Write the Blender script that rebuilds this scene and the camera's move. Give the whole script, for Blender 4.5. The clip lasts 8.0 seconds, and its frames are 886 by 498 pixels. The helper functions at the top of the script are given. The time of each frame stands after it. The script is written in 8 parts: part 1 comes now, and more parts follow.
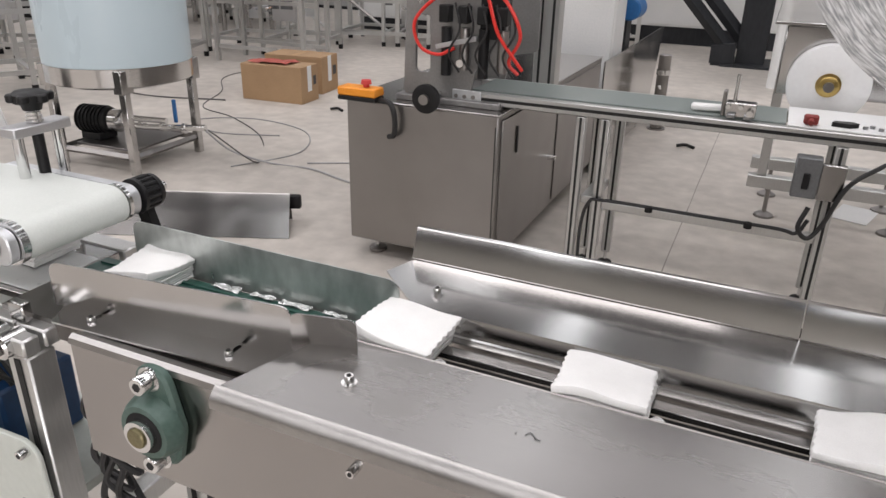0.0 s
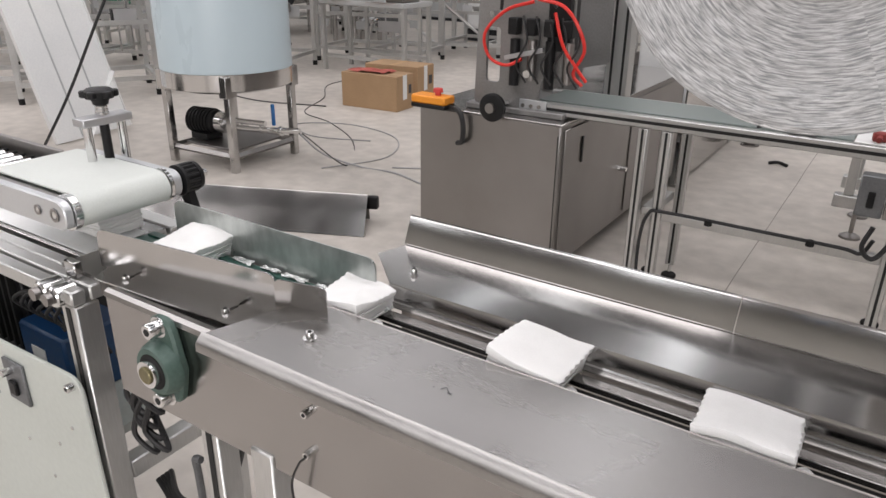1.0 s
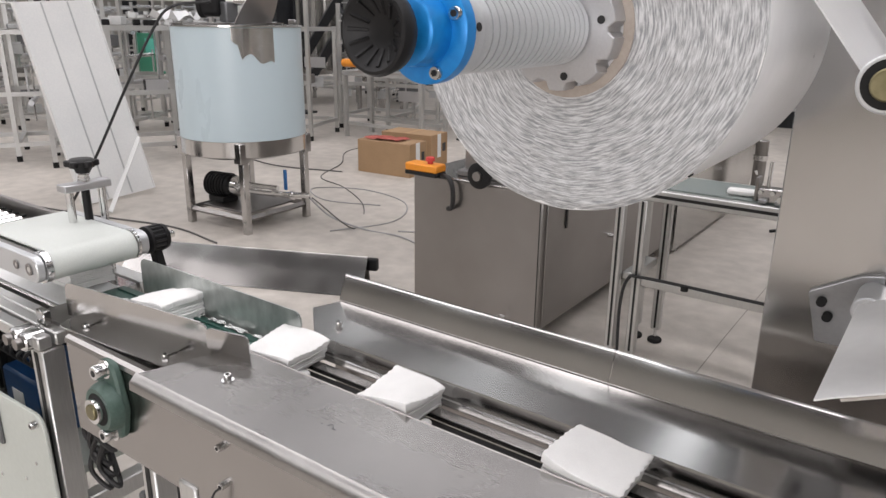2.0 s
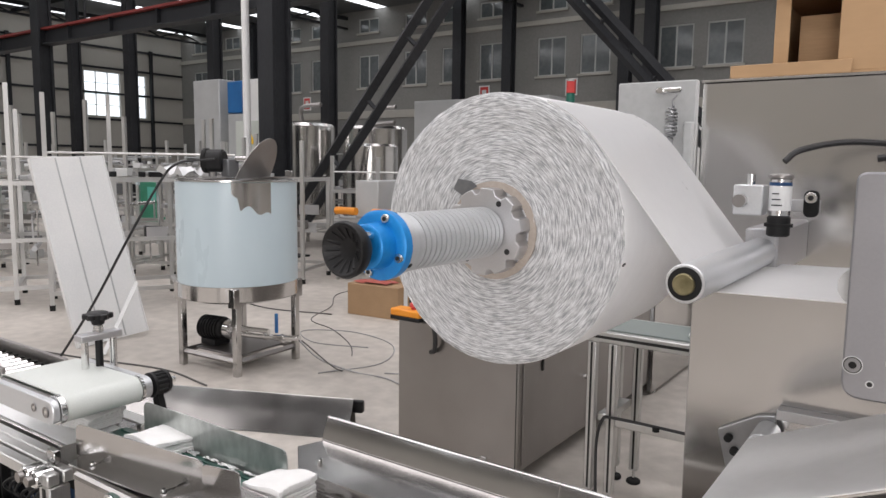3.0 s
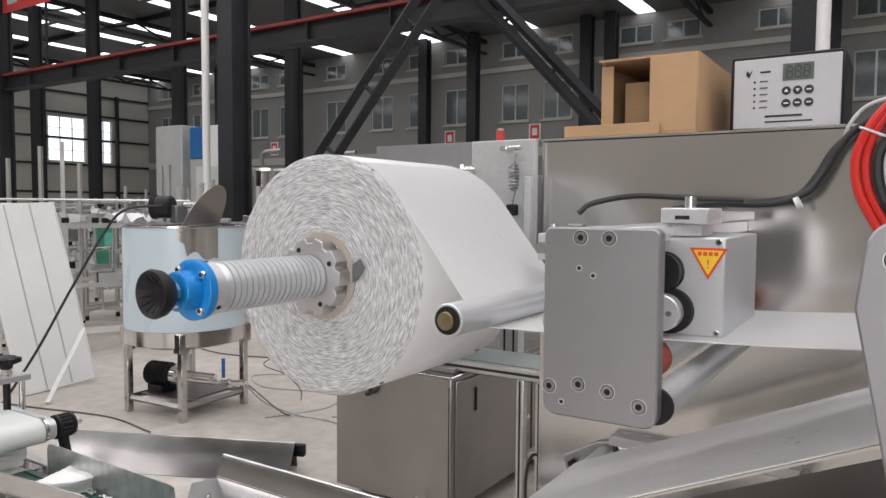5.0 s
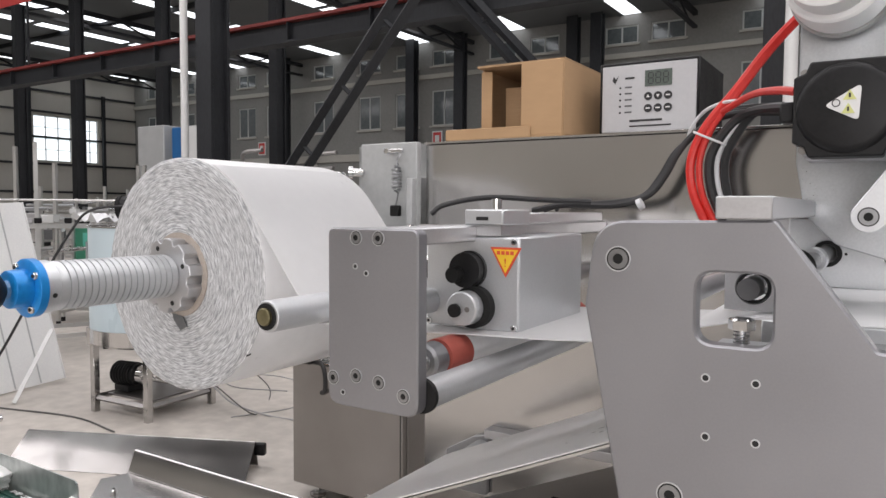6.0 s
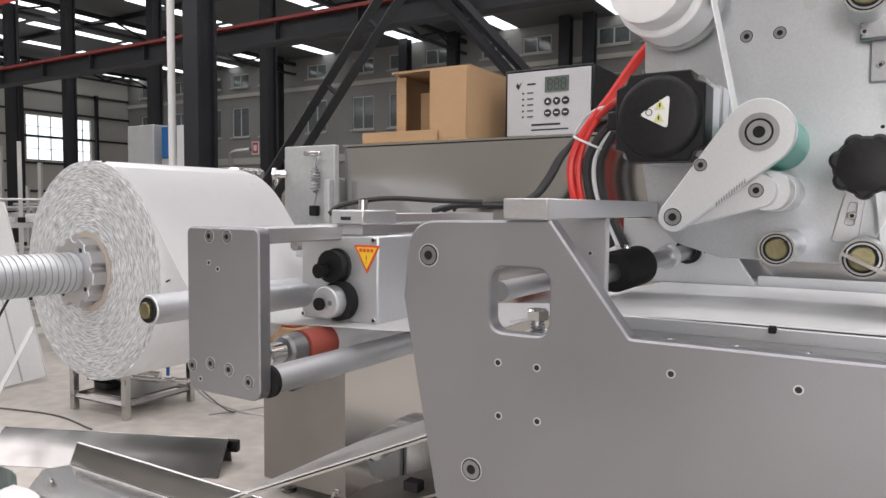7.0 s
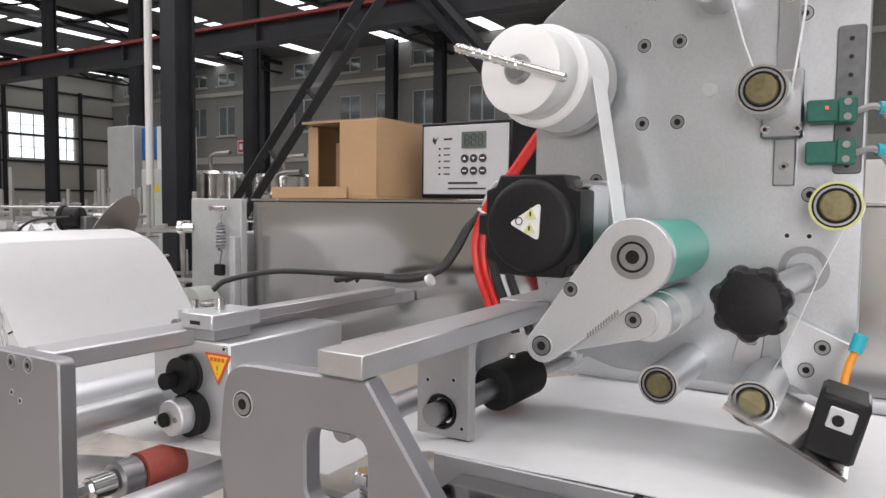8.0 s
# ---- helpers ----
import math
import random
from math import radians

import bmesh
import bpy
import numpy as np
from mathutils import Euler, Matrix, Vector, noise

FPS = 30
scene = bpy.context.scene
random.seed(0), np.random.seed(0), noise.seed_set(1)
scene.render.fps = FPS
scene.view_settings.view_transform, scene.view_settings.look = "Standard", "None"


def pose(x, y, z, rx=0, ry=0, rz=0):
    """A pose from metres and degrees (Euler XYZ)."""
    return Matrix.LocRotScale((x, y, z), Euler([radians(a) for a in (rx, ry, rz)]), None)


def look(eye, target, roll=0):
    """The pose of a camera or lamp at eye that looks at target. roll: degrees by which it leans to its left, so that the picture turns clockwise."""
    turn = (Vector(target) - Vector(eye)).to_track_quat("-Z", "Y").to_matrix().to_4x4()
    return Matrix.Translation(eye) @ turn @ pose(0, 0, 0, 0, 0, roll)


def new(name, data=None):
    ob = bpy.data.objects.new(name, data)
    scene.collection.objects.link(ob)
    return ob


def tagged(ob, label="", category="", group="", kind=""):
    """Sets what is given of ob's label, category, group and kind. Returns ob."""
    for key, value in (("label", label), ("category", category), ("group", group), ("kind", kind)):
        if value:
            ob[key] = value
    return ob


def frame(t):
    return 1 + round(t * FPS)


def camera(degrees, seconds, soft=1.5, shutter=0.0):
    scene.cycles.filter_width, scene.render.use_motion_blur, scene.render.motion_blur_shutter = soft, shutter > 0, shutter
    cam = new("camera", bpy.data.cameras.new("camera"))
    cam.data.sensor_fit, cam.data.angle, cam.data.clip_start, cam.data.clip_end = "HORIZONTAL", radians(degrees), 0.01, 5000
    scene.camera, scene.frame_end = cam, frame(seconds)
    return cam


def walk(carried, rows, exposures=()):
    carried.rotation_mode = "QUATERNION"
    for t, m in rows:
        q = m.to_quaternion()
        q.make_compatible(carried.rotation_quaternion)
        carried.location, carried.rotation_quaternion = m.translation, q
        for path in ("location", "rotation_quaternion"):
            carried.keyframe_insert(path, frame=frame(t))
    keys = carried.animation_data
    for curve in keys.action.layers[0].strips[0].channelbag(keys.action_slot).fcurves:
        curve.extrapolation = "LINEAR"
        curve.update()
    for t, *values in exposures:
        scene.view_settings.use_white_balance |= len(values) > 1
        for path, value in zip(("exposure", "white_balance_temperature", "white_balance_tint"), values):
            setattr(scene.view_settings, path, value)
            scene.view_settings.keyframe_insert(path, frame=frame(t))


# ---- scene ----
cam = camera(63.2, 8.0)
walk(cam, [
    (0, look((-0.0063, -0.0240, 1.4559), (-0.7582, 1.6472, 0.6543), 1.26)),
    (0.5, look((0.0917, -0.0450, 1.4583), (-0.8051, 1.5552, 0.6611), 0.86)),
    (1, look((0.2238, -0.0439, 1.4723), (-0.7859, 1.4974, 0.6943), 0.66)),
    (1.2, look((0.2848, -0.0359, 1.4728), (-0.7547, 1.4945, 0.7120), 0.56)),
    (2.3, look((0.4983, -0.0505, 1.5434), (-0.6395, 1.5100, 1.0231), 0.98)),
    (2.5, look((0.5335, -0.0984, 1.5643), (-0.6097, 1.4824, 1.1251), 0.79)),
    (3, look((0.6006, -0.1814, 1.5842), (-0.5431, 1.4425, 1.3488), 0.70)),
    (3.5, look((0.6357, -0.2213, 1.5992), (-0.4943, 1.4220, 1.4525), 0.70)),
    (4, look((0.6797, -0.2273, 1.5969), (-0.4311, 1.4322, 1.4800), 0.60)),
    (4.5, look((0.7357, -0.2113, 1.5974), (-0.3601, 1.4572, 1.4824), 0.40)),
    (4.7, look((0.7677, -0.1953, 1.5991), (-0.3211, 1.4782, 1.4820), 0.40)),
    (5.8, look((0.9667, -0.1063, 1.5982), (-0.1031, 1.5802, 1.4869), 0.40)),
    (6, look((1.0048, -0.0973, 1.6019), (-0.0571, 1.5942, 1.4865), 0.40)),
    (6.5, look((1.0838, -0.0832, 1.6032), (0.0259, 1.6112, 1.4888), 0.40)),
    (7, look((1.1648, -0.0662, 1.6046), (0.1129, 1.6312, 1.4871), 0.40)),
    (7.5, look((1.2009, -0.0091, 1.6270), (0.1591, 1.6943, 1.5065), 0.50)),
    (8, look((1.2226, 0.0883, 1.7144), (0.1977, 1.8007, 1.5927), 0.60)),
])
SKY_W, FRONT_FILL_W, SKYLIGHT_E = 810, 500, 2.6

# ---------- light ----------
world = bpy.data.worlds.new("hall_sky")
scene.world = world
world.use_nodes = True
wn = world.node_tree.nodes
sky = wn.new("ShaderNodeTexSky")
sky.sky_type = "NISHITA"
sky.sun_disc = False
sky.sun_elevation = radians(48)
sky.sun_rotation = radians(200)
world.node_tree.links.new(sky.outputs[0], wn["Background"].inputs[0])
wn["Background"].inputs[1].default_value = 0.12


def area_lamp(name, eye, target, sx, sy, watts, tone=(1.0, 0.948, 0.960)):
    d = bpy.data.lights.new(name, "AREA")
    d.shape, d.size, d.size_y, d.energy, d.color = "RECTANGLE", sx, sy, watts, tone
    o = new(name, d)
    o.matrix_basis = look(eye, target)
    return o


sun = bpy.data.lights.new("overcast_sun", "SUN")
sun.energy, sun.angle, sun.color = 0.8, radians(12), (1.0, 0.97, 0.93)
new("overcast_sun", sun).matrix_basis = look((4, -10, 20), (0, 0, 0))

# daylight that falls in through the roof lights
for i, yy in enumerate((-7.0, -1.5, 4.0)):
    area_lamp("roof_daylight", (-4, yy, 9.3), (-4, yy, 0), 34.0, 1.6, SKY_W)
area_lamp("roof_daylight", (-8, 10.5, 9.3), (-8, 10.5, 0), 34.0, 1.6, SKY_W * 0.45)
for i, yy in enumerate((19.0, 28.0)):
    area_lamp("roof_daylight", (-16, yy, 9.9), (-16, yy, 0), 50.0, 1.6, SKY_W * 0.7)
# made-up fill from behind the camera, added to brighten the south-facing plates
area_lamp("front_fill", (5.4, -11.6, 2.4), (2.0, 0, 1.6), 5.0, 4.0, FRONT_FILL_W)
scene.view_settings.exposure = 0.0

# ---------- materials ----------
def principled(name):
    m = bpy.data.materials.new(name)
    m.use_nodes = True
    return m, m.node_tree.nodes, m.node_tree.links, m.node_tree.nodes["Principled BSDF"]


def surface(name, a, b, rough=(0.4, 0.6), metal=0.0, fine=60.0, coarse=4.0, stretch=(1, 1, 1), bump=0.1, spec=0.5, coat=0.0, dist=0.002, wave=0.0, grain=0.45):
    """Two colours mixed by a coarse and a fine noise, with varying gloss and a fine relief."""
    m, n, l, p = principled(name)
    tc = n.new("ShaderNodeTexCoord")
    mp = n.new("ShaderNodeMapping")
    mp.inputs["Scale"].default_value = stretch
    l.new(tc.outputs["Object"], mp.inputs["Vector"])
    n1 = n.new("ShaderNodeTexNoise")
    n1.inputs["Scale"].default_value, n1.inputs["Detail"].default_value = fine, 5
    n2 = n.new("ShaderNodeTexNoise")
    n2.inputs["Scale"].default_value, n2.inputs["Detail"].default_value = coarse, 6
    l.new(mp.outputs[0], n1.inputs["Vector"])
    l.new(tc.outputs["Object"], n2.inputs["Vector"])
    add = n.new("ShaderNodeMath")
    add.operation = "MULTIPLY_ADD"
    add.inputs[1].default_value = grain
    l.new(n1.outputs[0], add.inputs[0])
    half = n.new("ShaderNodeMath")
    half.operation = "MULTIPLY"
    half.inputs[1].default_value = 1.0 - grain
    l.new(n2.outputs[0], half.inputs[0])
    l.new(half.outputs[0], add.inputs[2])
    ramp = n.new("ShaderNodeValToRGB")
    ramp.color_ramp.elements[0].position, ramp.color_ramp.elements[1].position = 0.34, 0.66
    ramp.color_ramp.elements[0].color, ramp.color_ramp.elements[1].color = (*a, 1), (*b, 1)
    l.new(add.outputs[0], ramp.inputs[0])
    l.new(ramp.outputs[0], p.inputs["Base Color"])
    mr = n.new("ShaderNodeMapRange")
    mr.inputs[1].default_value, mr.inputs[2].default_value = 0.3, 0.7
    mr.inputs[3].default_value, mr.inputs[4].default_value = rough
    l.new(add.outputs[0], mr.inputs[0])
    l.new(mr.outputs[0], p.inputs["Roughness"])
    p.inputs["Metallic"].default_value = metal
    p.inputs["Specular IOR Level"].default_value = spec
    p.inputs["Coat Weight"].default_value = coat
    if bump:
        bp = n.new("ShaderNodeBump")
        bp.inputs["Strength"].default_value, bp.inputs["Distance"].default_value = bump, dist
        l.new(n1.outputs[0], bp.inputs["Height"])
        l.new(bp.outputs[0], p.inputs["Normal"])
    if wave:
        # slow buckling of thin sheet metal
        wb = n.new("ShaderNodeBump")
        wb.inputs["Strength"].default_value, wb.inputs["Distance"].default_value = wave, 0.03
        n3 = n.new("ShaderNodeTexNoise")
        n3.inputs["Scale"].default_value, n3.inputs["Detail"].default_value = 2.6, 1
        l.new(tc.outputs["Object"], n3.inputs["Vector"])
        l.new(n3.outputs[0], wb.inputs["Height"])
        if bump:
            l.new(wb.outputs[0], bp.inputs["Normal"])
        else:
            l.new(wb.outputs[0], p.inputs["Normal"])
    return m


def glow(name, color, strength):
    m, n, l, p = principled(name)
    p.inputs["Base Color"].default_value = (*color, 1)
    p.inputs["Emission Color"].default_value = (*color, 1)
    p.inputs["Emission Strength"].default_value = strength
    return m


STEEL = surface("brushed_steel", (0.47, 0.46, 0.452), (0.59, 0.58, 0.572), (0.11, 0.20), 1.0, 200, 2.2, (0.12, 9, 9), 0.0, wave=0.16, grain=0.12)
STEEL_SATIN = surface("satin_steel_cover", (0.33, 0.32, 0.312), (0.44, 0.428, 0.42), (0.19, 0.31), 1.0, 200, 3.0, (0.12, 9, 9), 0.0, wave=0.10, grain=0.10)
# brushed steel with upright grain, darkened: shade on the side panels is in its colour
STEEL_SHADED = surface("brushed_steel_shaded", (0.32, 0.305, 0.296), (0.41, 0.396, 0.386), (0.16, 0.25), 1.0, 200, 1.8, (9, 9, 0.12), 0.0, wave=0.35, grain=0.10)
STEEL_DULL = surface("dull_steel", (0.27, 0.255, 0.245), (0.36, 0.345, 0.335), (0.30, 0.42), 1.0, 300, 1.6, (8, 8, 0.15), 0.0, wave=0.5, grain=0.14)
STEEL_EDGE = surface("worn_folded_edge", (0.33, 0.32, 0.312), (0.42, 0.41, 0.40), (0.28, 0.38), 1.0, 120, 6.0, (1, 1, 1), 0.0, grain=0.2)
NEUTRAL = surface("grey_machined_steel", (0.30, 0.305, 0.315), (0.40, 0.405, 0.415), (0.28, 0.40), 1.0, 200, 6.0, (1, 1, 1), 0.0, grain=0.2)
OFFCUT = surface("thin_bright_sheet", (0.22, 0.213, 0.207), (0.31, 0.302, 0.295), (0.17, 0.26), 1.0, 200, 3.0, (0.12, 9, 9), 0.0, wave=0.5, grain=0.1)
CYAN = surface("cyan_plastic", (0.02, 0.38, 0.48), (0.03, 0.46, 0.56), (0.3, 0.45), 0, 100, 8, (1, 1, 1), 0.0)
CAB_STEEL = surface("bright_cabinet_steel", (0.48, 0.47, 0.462), (0.60, 0.59, 0.58), (0.13, 0.21), 1.0, 200, 1.6, (9, 9, 0.12), 0.0, wave=0.25, grain=0.08)
SMEARED = surface("film_smeared_steel", (0.34, 0.36, 0.35), (0.66, 0.69, 0.67), (0.24, 0.46), 0.75, 60, 14, (1, 1, 0.4), 0.0, grain=0.35)
MIRROR_STEEL = surface("polished_steel", (0.60, 0.59, 0.58), (0.70, 0.69, 0.68), (0.12, 0.24), 1.0, 40, 5.0, (1, 1, 8), 0.04)
MIRROR_DARK = surface("polished_ledge", (0.36, 0.35, 0.345), (0.44, 0.43, 0.425), (0.10, 0.16), 1.0, 40, 5.0, (1, 1, 8), 0.0, grain=0.15)
CHROME = surface("chrome", (0.66, 0.66, 0.66), (0.76, 0.76, 0.75), (0.10, 0.20), 1.0, 60, 8, (1, 1, 1), 0.0)
ALU = surface("satin_aluminium", (0.50, 0.50, 0.51), (0.58, 0.58, 0.59), (0.36, 0.48), 0.85, 420, 6.0, (1, 1, 1), 0.05, dist=0.0005)
ALU_DARK = surface("anodised_plate", (0.29, 0.29, 0.305), (0.345, 0.345, 0.36), (0.34, 0.48), 0.8, 500, 5.0, (1, 1, 1), 0.03, dist=0.0005, grain=0.2)
ALU_HEAD = surface("satin_head_plate", (0.50, 0.52, 0.54), (0.60, 0.62, 0.64), (0.26, 0.42), 0.8, 420, 4.0, (1, 1, 1), 0.03, dist=0.0005)
ALU_LIGHT = surface("bright_aluminium", (0.60, 0.615, 0.63), (0.68, 0.695, 0.71), (0.34, 0.46), 0.75, 420, 5.0, (1, 1, 1), 0.04, dist=0.0005)
PROFILE = surface("aluminium_profile", (0.52, 0.52, 0.51), (0.64, 0.64, 0.63), (0.30, 0.45), 0.85, 60, 3.0, (6, 6, 0.5), 0.03)
BLACK = surface("black_plastic", (0.006, 0.006, 0.0065), (0.014, 0.014, 0.015), (0.35, 0.55), 0, 300, 20, (1, 1, 1), 0.1, 0.3, dist=0.0006)
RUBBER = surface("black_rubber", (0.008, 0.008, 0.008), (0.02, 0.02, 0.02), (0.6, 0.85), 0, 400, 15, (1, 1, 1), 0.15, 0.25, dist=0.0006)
DARK_STEEL = surface("painted_dark_steel", (0.013, 0.014, 0.017), (0.032, 0.034, 0.038), (0.45, 0.65), 0.0, 30, 0.8, (1, 1, 0.3), 0.1, 0.3)
GREY_PLATE = surface("grey_phosphated_plate", (0.12, 0.125, 0.13), (0.19, 0.195, 0.20), (0.4, 0.55), 0.4, 120, 6, (1, 1, 1), 0.1)
CUTTER_GREY = surface("grey_machine_plate", (0.22, 0.215, 0.21), (0.30, 0.295, 0.29), (0.35, 0.5), 0.5, 120, 6, (1, 1, 1), 0.05)
WHITE = surface("white_paint", (0.70, 0.71, 0.71), (0.80, 0.80, 0.79), (0.35, 0.5), 0, 80, 2.0, (1, 1, 1), 0.05)
OFF_WHITE = surface("pale_green_grey_paint", (0.50, 0.53, 0.49), (0.58, 0.61, 0.57), (0.35, 0.5), 0, 80, 3.0, (1, 1, 1), 0.05)
GREY_PAINT = surface("light_grey_paint", (0.40, 0.41, 0.41), (0.48, 0.49, 0.49), (0.35, 0.5), 0, 90, 3.0, (1, 1, 1), 0.05)
FABRIC = surface("nonwoven_fabric", (0.80, 0.80, 0.79), (0.88, 0.88, 0.87), (0.75, 0.92), 0, 700, 25, (1, 1, 1), 0.35, dist=0.0012)
WEB = surface("nonwoven_web", (0.84, 0.845, 0.85), (0.90, 0.905, 0.91), (0.27, 0.31), 0, 60, 5, (1, 1, 1), 0.0)
BELT_WHITE = surface("white_belt", (0.60, 0.63, 0.60), (0.67, 0.70, 0.67), (0.4, 0.55), 0, 300, 6, (1, 1, 1), 0.08)
BELT_GREEN = surface("green_belt", (0.022, 0.075, 0.060), (0.045, 0.12, 0.095), (0.28, 0.45), 0, 200, 12, (1, 1, 1), 0.1)
BELT_GREY = surface("grey_green_belt", (0.16, 0.19, 0.18), (0.22, 0.25, 0.24), (0.35, 0.5), 0, 80, 5, (1, 1, 1), 0.05)
GREEN_CAST = surface("green_cast_iron", (0.045, 0.085, 0.070), (0.085, 0.135, 0.115), (0.32, 0.5), 0.1, 160, 14, (1, 1, 1), 0.3)
TEAL = surface("teal_rubber_sleeve", (0.09, 0.42, 0.33), (0.12, 0.50, 0.40), (0.4, 0.55), 0, 300, 10, (1, 1, 1), 0.05)
GREEN_SHEET = surface("green_sheet", (0.03, 0.20, 0.12), (0.05, 0.26, 0.16), (0.4, 0.6), 0, 60, 4, (1, 1, 1), 0.05)
JOINT = surface("joint_filler", (0.22, 0.20, 0.18), (0.36, 0.33, 0.30), (0.7, 0.9), 0, 40, 2, (1, 1, 1), 0.1)
SENSOR = surface("dark_green_plastic", (0.01, 0.11, 0.08), (0.02, 0.15, 0.11), (0.35, 0.5), 0, 300, 12, (1, 1, 1), 0.05)
BRASS = surface("brass", (0.42, 0.30, 0.10), (0.52, 0.38, 0.15), (0.25, 0.4), 1.0, 200, 10, (1, 1, 1), 0.1)
ZINC = surface("tarnished_zinc", (0.17, 0.15, 0.08), (0.28, 0.25, 0.15), (0.3, 0.5), 0.9, 200, 40, (1, 1, 1), 0.1)
BLUE = surface("blue_anodised_hub", (0.005, 0.20, 0.58), (0.012, 0.28, 0.70), (0.28, 0.42), 0.25, 200, 10, (1, 1, 1), 0.03)
NAVY = surface("navy_plastic", (0.006, 0.04, 0.12), (0.010, 0.06, 0.17), (0.35, 0.5), 0, 100, 6, (1, 1, 1), 0.02)
BLUE_PAINT = surface("blue_paint", (0.01, 0.10, 0.30), (0.02, 0.15, 0.40), (0.4, 0.55), 0, 60, 3)
RED = surface("red_hose", (0.62, 0.02, 0.015), (0.72, 0.04, 0.03), (0.3, 0.45), 0, 100, 8, (1, 1, 1), 0.03)
RED_RUBBER = surface("red_brown_rubber", (0.36, 0.075, 0.055), (0.44, 0.10, 0.075), (0.5, 0.7), 0, 250, 20, (1, 1, 1), 0.1)
ORANGE = surface("orange_plastic", (0.80, 0.27, 0.015), (0.86, 0.33, 0.03), (0.35, 0.5), 0, 100, 5, (1, 1, 1), 0.03)
YELLOW = surface("warning_yellow", (0.82, 0.50, 0.02), (0.88, 0.58, 0.04), (0.4, 0.5), 0, 100, 8, (1, 1, 1), 0.0)
YELLOW_GREEN = surface("lime_yellow", (0.60, 0.62, 0.22), (0.66, 0.68, 0.28), (0.4, 0.5), 0, 100, 8, (1, 1, 1), 0.0)
SIGN_RED = surface("sign_red", (0.62, 0.07, 0.03), (0.66, 0.09, 0.04), (0.4, 0.5), 0, 100, 8, (1, 1, 1), 0.0)
CARD = surface("corrugated_card", (0.40, 0.255, 0.135), (0.48, 0.31, 0.17), (0.75, 0.9), 0, 40, 5, (1, 1, 3), 0.05, grain=0.2)
CARD_OLD = surface("worn_card", (0.33, 0.21, 0.115), (0.42, 0.275, 0.155), (0.75, 0.9), 0, 40, 4, (1, 1, 10), 0.15)
TAN = surface("core_card", (0.36, 0.31, 0.27), (0.45, 0.40, 0.35), (0.75, 0.9), 0, 200, 10, (1, 1, 1), 0.1)
FILM = surface("pale_blue_film", (0.53, 0.635, 0.69), (0.56, 0.665, 0.715), (0.25, 0.36), 0.0, 8, 1.2, (1, 1, 0.3), 0.02)
CABLE = surface("black_cable", (0.012, 0.012, 0.013), (0.025, 0.025, 0.026), (0.4, 0.6), 0, 300, 10, (1, 1, 1), 0.05)
GREY_CABLE = surface("grey_cable", (0.30, 0.30, 0.30), (0.40, 0.40, 0.40), (0.4, 0.6), 0, 300, 10, (1, 1, 1), 0.03)
PALE_CABLE = surface("white_cable", (0.68, 0.69, 0.70), (0.76, 0.77, 0.78), (0.35, 0.5), 0, 300, 10, (1, 1, 1), 0.03)
CONCRETE = surface("polished_concrete", (0.40, 0.37, 0.335), (0.63, 0.585, 0.535), (0.42, 0.70), 0, 9, 0.75, (1, 1, 1), 0.015, 0.35)
WALL_GREY = surface("grey_render", (0.21, 0.21, 0.20), (0.27, 0.265, 0.255), (0.8, 0.95), 0, 8, 0.25, (1, 1, 1), 0.1)
WALL_PALE = surface("pale_cladding", (0.40, 0.385, 0.35), (0.47, 0.45, 0.41), (0.6, 0.8), 0, 10, 0.3, (6, 6, 0.2), 0.1)
ROOF = surface("grey_roof_sheet", (0.10, 0.105, 0.11), (0.16, 0.165, 0.17), (0.5, 0.7), 0.2, 12, 0.4, (10, 0.3, 1), 0.15)
RED_BEAM = surface("red_oxide_beam", (0.17, 0.025, 0.022), (0.25, 0.04, 0.035), (0.5, 0.7), 0, 20, 0.8)
RED_BANNER = surface("red_banner", (0.55, 0.05, 0.05), (0.62, 0.07, 0.06), (0.6, 0.8), 0, 60, 2)
PANE = surface("grey_window_glass", (0.10, 0.115, 0.12), (0.16, 0.175, 0.18), (0.06, 0.16), 0, 6, 0.5, (1, 1, 1), 0.02, 0.8)
FRAME_PALE = surface("pale_window_frame", (0.45, 0.46, 0.45), (0.53, 0.54, 0.53), (0.5, 0.65), 0, 60, 3)
FACIA = surface("pale_grey_facia", (0.50, 0.505, 0.52), (0.54, 0.545, 0.56), (0.35, 0.45), 0, 200, 8, (1, 1, 1), 0.02)
INK = surface("dark_print", (0.015, 0.015, 0.017), (0.03, 0.03, 0.032), (0.4, 0.55), 0, 100, 5, (1, 1, 1), 0)
SCREEN = surface("lcd_grey_green", (0.10, 0.125, 0.11), (0.13, 0.155, 0.14), (0.12, 0.2), 0, 100, 5, (1, 1, 1), 0)
# near-black that stands for the shade inside holes, grooves and slots
INSIDE_SHADE = surface("gap_shade", (0.008, 0.008, 0.008), (0.015, 0.015, 0.015), (0.6, 0.8), 0, 50, 5, (1, 1, 1), 0)
FOIL = surface("crumpled_film", (0.62, 0.64, 0.63), (0.78, 0.80, 0.79), (0.08, 0.2), 0.5, 120, 20, (1, 1, 1), 0.5)
SKYLIGHT = glow("roof_light_panel", (0.93, 0.96, 1.0), SKYLIGHT_E)


